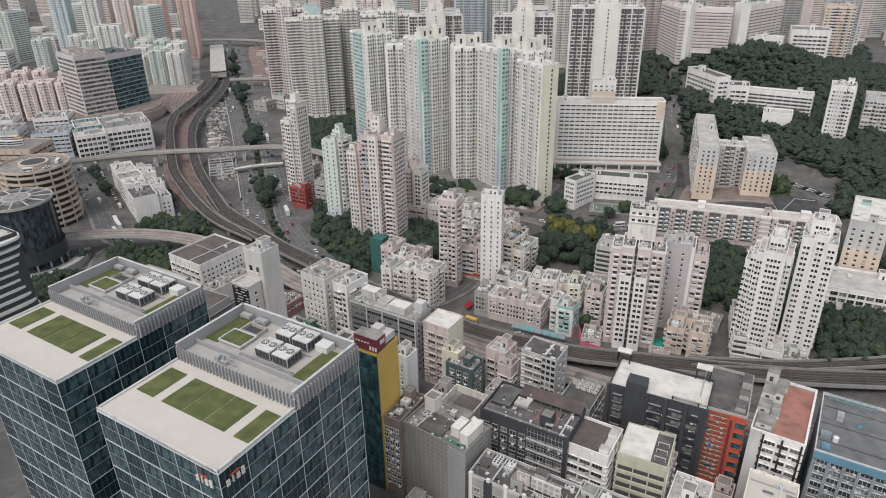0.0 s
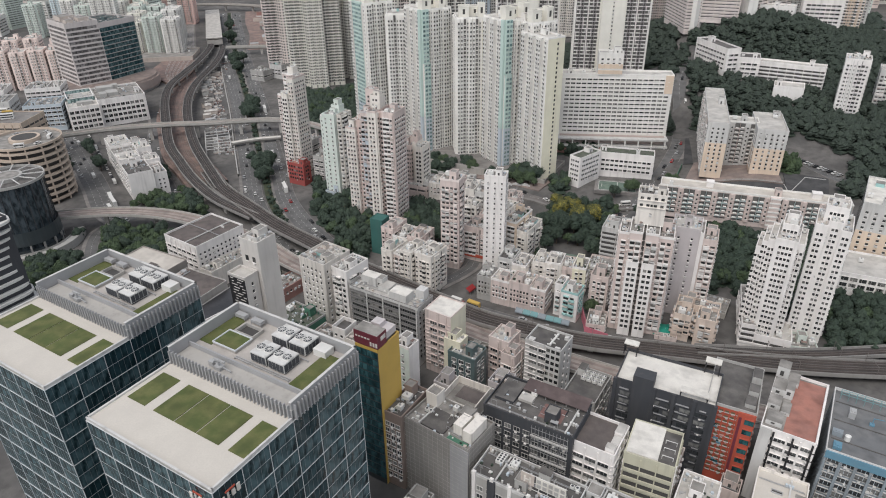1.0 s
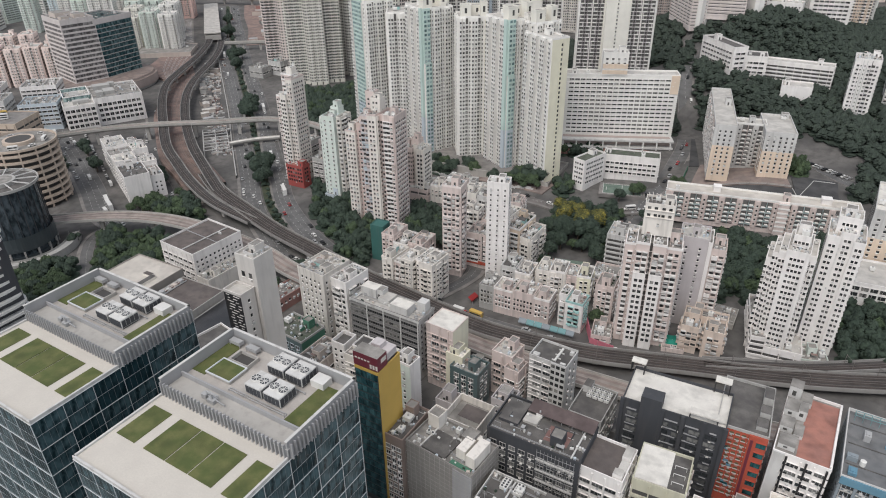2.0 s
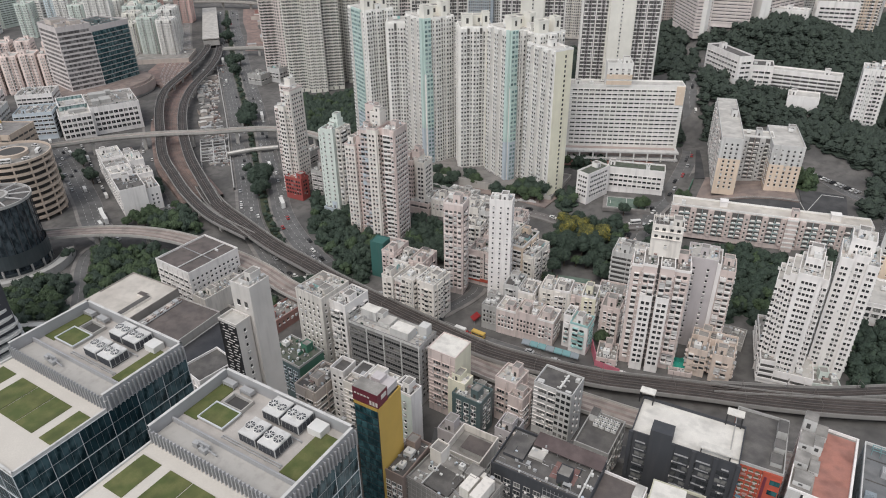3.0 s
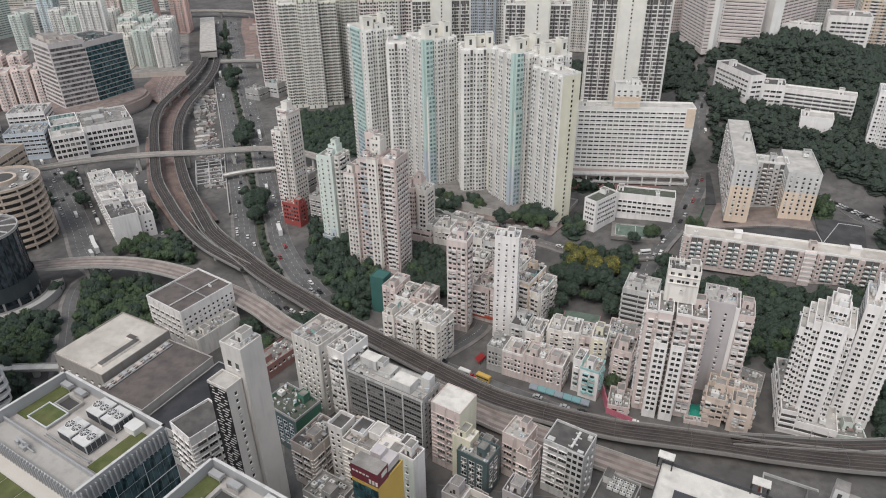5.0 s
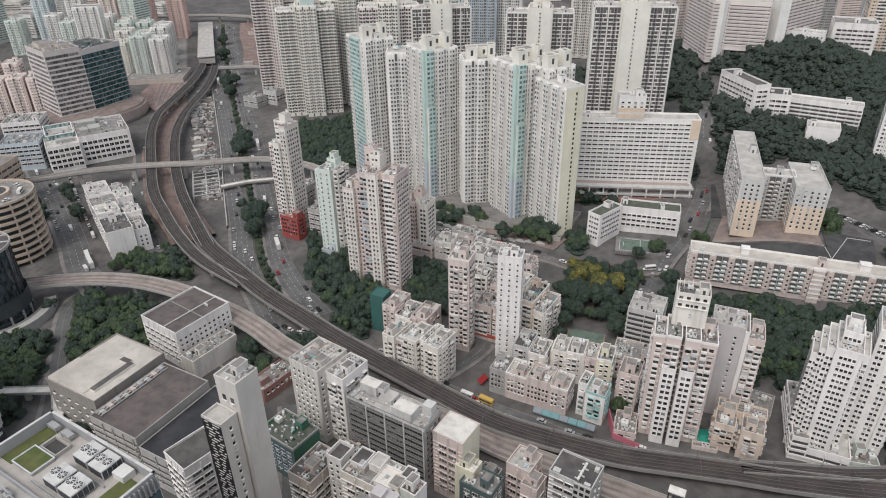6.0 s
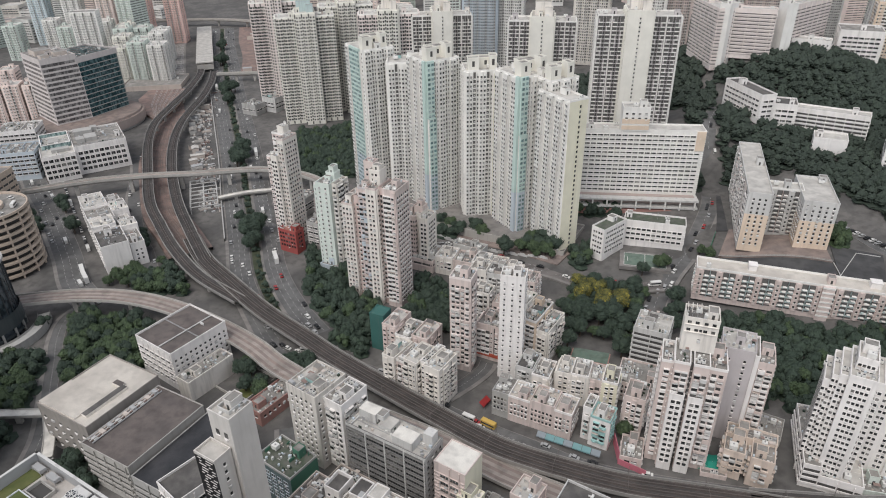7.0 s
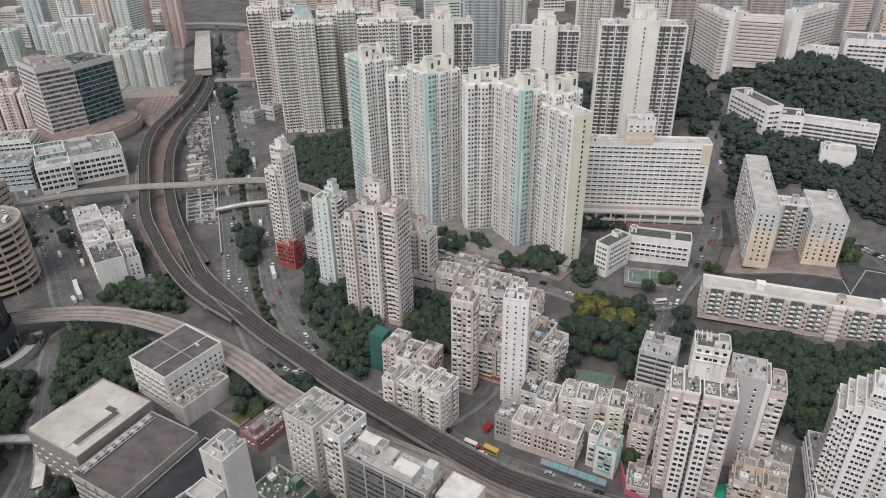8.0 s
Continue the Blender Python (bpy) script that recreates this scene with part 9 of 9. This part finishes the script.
# white rims on the walled roof yards
b = of("white_workshop")
z = height(b)
for a, c, w, d, h, m in ((-8.5, 1.5, 5.5, 7.5, 2.2, ROOFDARK), (-2.0, 2.6, 5.0, 6.0, 2.8, ROOFLIGHT), (4.5, -1.0, 7.5, 8.0, 1.6, CREAM), (10.4, 3.0, 3.6, 5.0, 3.0, ROOFDARK)):
    g = Geo()
    g.box(a, c, z, w, d, h, 0, 1)
    g.ring(w + 0.3, d + 0.3, z + h - 0.1, z + h + 0.7, 0.3, 0, a, c)
    part("roof_house", g, [WHITE, m], b)

# warehouses: raised edges, roof trench and pipe runs between the roofs
b = of("warehouse")
z = height(b)
for a, c, w, d, h, m in ((-4.0, -9.5, 23, 15, 0.7, ROOFCREAM), (9.5, -4.0, 3.0, 20, 1.3, ROOFDARK), (5.5, 6.0, 5, 2.5, 1.2, ROOFBROWN)):
    g = Geo()
    g.box(a, c, z, w, d, h, 0, 1)
    part("roof_step", g, [CREAM, m], b)
b = of("warehouse.001")
z = height(b)
for k in range(5):
    g = Geo()
    g.beam((-12.6 + k * 0.9, -17, z + 0.5 + 0.3 * (k % 2)), (-12.6 + k * 0.9, 17, z + 0.5 + 0.3 * (k % 2)), 0.4)
    part("roof_pipe", g, (METAL, TAN, PALEGREY, RUST, METAL)[k], b)
for k in range(9):
    g = Geo()
    g.box(-10.5, -15 + k * 3.7, z, 2.6, 1.8, 1.0 + 0.4 * (k % 3))
    part("roof_unit", g, (PALEGREY, TAN, METAL)[k % 3], b)

# walled yard with a brown shed
b = of("low_white_block")
z = height(b)
g = Geo()
g.box(1.5, 0.5, z, 9.0, 7.0, 2.0, 0, 1)
part("yard_shed", g, [GREY, ROOFBROWN], b)
# banks of white air units on the low dark roof
b = of("low_dark_block")
z = height(b)
for i in range(4):
    for j in range(3):
        g = Geo()
        x, y = -2.6 + i * 2.3, 2.4 + j * 2.2
        g.box(x, y, z + 0.3, 1.9, 1.2, 1.2, 0, bottom=True)
        for q in (-0.5, 0.5):
            g.tube(x + q, y, z + 1.5, 0.36, 0.06, 1, 10)
        g.box(x, y, z, 1.7, 0.9, 0.3, 1)
        part("air_unit", g, [WHITEMETAL, DARKGREY], b)
g = Geo()
g.box(-4.4, 6.6, z, 3.0, 4.6, 3.2, 0, 1)
part("stair_house", g, [PALEGREY, ROOFDARK], b)
# duct run and tanks on the grey block's dark roof
b = of("grey_block")
z = height(b)
for k in range(5):
    g = Geo()
    g.box(2.2, -3.6 + k * 1.8, z + 0.3, 0.8, 1.5, 0.7, bottom=True)
    g.box(2.2 + (0.9 if k % 2 else -0.9), -3.6 + k * 1.8, z, 1.2, 0.3, 0.5)
    part("duct", g, WHITEMETAL, b)
for a, c, w, d, h in ((-5.8, -4.2, 2.6, 2.0, 1.0), (6.4, 3.4, 1.6, 1.6, 1.4), (5.8, -4.6, 2.2, 1.2, 0.8)):
    g = Geo()
    g.box(a, c, z, w, d, h)
    part("roof_unit", g, PALEGREY, b)
# white sheds beside the brown felt roof
b = of("brown_roof_block")
z = height(b)
for a, c, w, d, h in ((5.6, 4.4, 2.8, 5.2, 1.8), (5.8, -1.0, 2.6, 4.0, 1.2), (5.4, -5.4, 3.0, 2.6, 2.2)):
    g = Geo()
    g.box(a, c, z, w, d, h, 0, 1)
    part("roof_shed", g, [WHITE, ROOFLIGHT], b)
# small grille on the smooth pale roof
b = of("low_grey_block")
z = height(b)
g = Geo()
g.ring(3.4, 1.4, z, z + 0.5, 0.2, 0, -1, 2)
g.box(-1, 2, z, 3.0, 1.0, 0.1, 1)
part("roof_grille", g, [METAL, SHADE], b)

# pergola and cisterns on the lift tower
b = of("lift_tower")
z = height(b)
for k in range(4):
    g = Geo()
    g.beam((-5.4 + k * 1.6, 0.2, z + 2.2), (-5.4 + k * 1.6, 4.0, z + 2.2), 0.22)
    for y in (0.4, 3.8):
        g.beam((-5.4 + k * 1.6, y, z), (-5.4 + k * 1.6, y, z + 2.2), 0.22)
    part("pergola_frame", g, CREAM, b)
for x, y in ((1.4, -1.6), (3.6, -1.4), (3.0, 1.6)):
    g = Geo()
    g.tube(x, y, z, 0.9, 1.5, 0, 14)
    g.tube(x, y, z + 1.5, 0.7, 0.25, 0, 14, 0.3)
    part("cistern", g, WHITEMETAL, b)

# pipe runs, ducts and water tanks on the nearer roofs
rnd = random.Random(41)
for name in ("scaffolded_block", "dark_glass_block", "signboard_block", "teal_block", "grey_slab", "low_grey_block", "dark_roof_block", "tan_workshop", "rounded_block", "rounded_block.001", "white_block"):
    b = of(name)
    z = height(b)
    w = max(v.co.x for v in next(c for c in b.children if c.name.startswith("wall")).data.vertices) * 2
    d = max(v.co.y for v in next(c for c in b.children if c.name.startswith("wall")).data.vertices) * 2
    for k in range(4):
        x, y = rnd.uniform(-w / 2 + 1.5, w / 2 - 1.5), rnd.uniform(-d / 2 + 1.2, d / 2 - 1.2)
        g = Geo()
        if k == 0:
            g.beam((-w / 2 + 0.8, y, z + 0.4), (w / 2 - 0.8, y, z + 0.4), 0.18)
            g.beam((-w / 2 + 0.8, y + 0.5, z + 0.3), (w / 2 - 0.8, y + 0.5, z + 0.3), 0.12)
            part("roof_pipe", g, METAL, b)
        elif k == 1:
            g.beam((x, -d / 2 + 0.8, z + 0.5), (x, d / 2 - 0.8, z + 0.5), 0.5)
            part("duct", g, PALEGREY, b)
        elif k == 2:
            for i in range(3):
                g.tube(x - 0.9 + i * 0.9, y, z, 0.4, 1.1, 0, 10)
            part("water_drum", g, WHITEMETAL if rnd.random() < 0.6 else BLUEGREY, b)
        else:
            g.box(x, y, z + 0.02, rnd.uniform(1.5, 3.5), rnd.uniform(1, 2.2), 0.12)
            part("roof_patch", g, rnd.choice((ROOFLIGHT, ROOFBROWN, ROOF)), b)
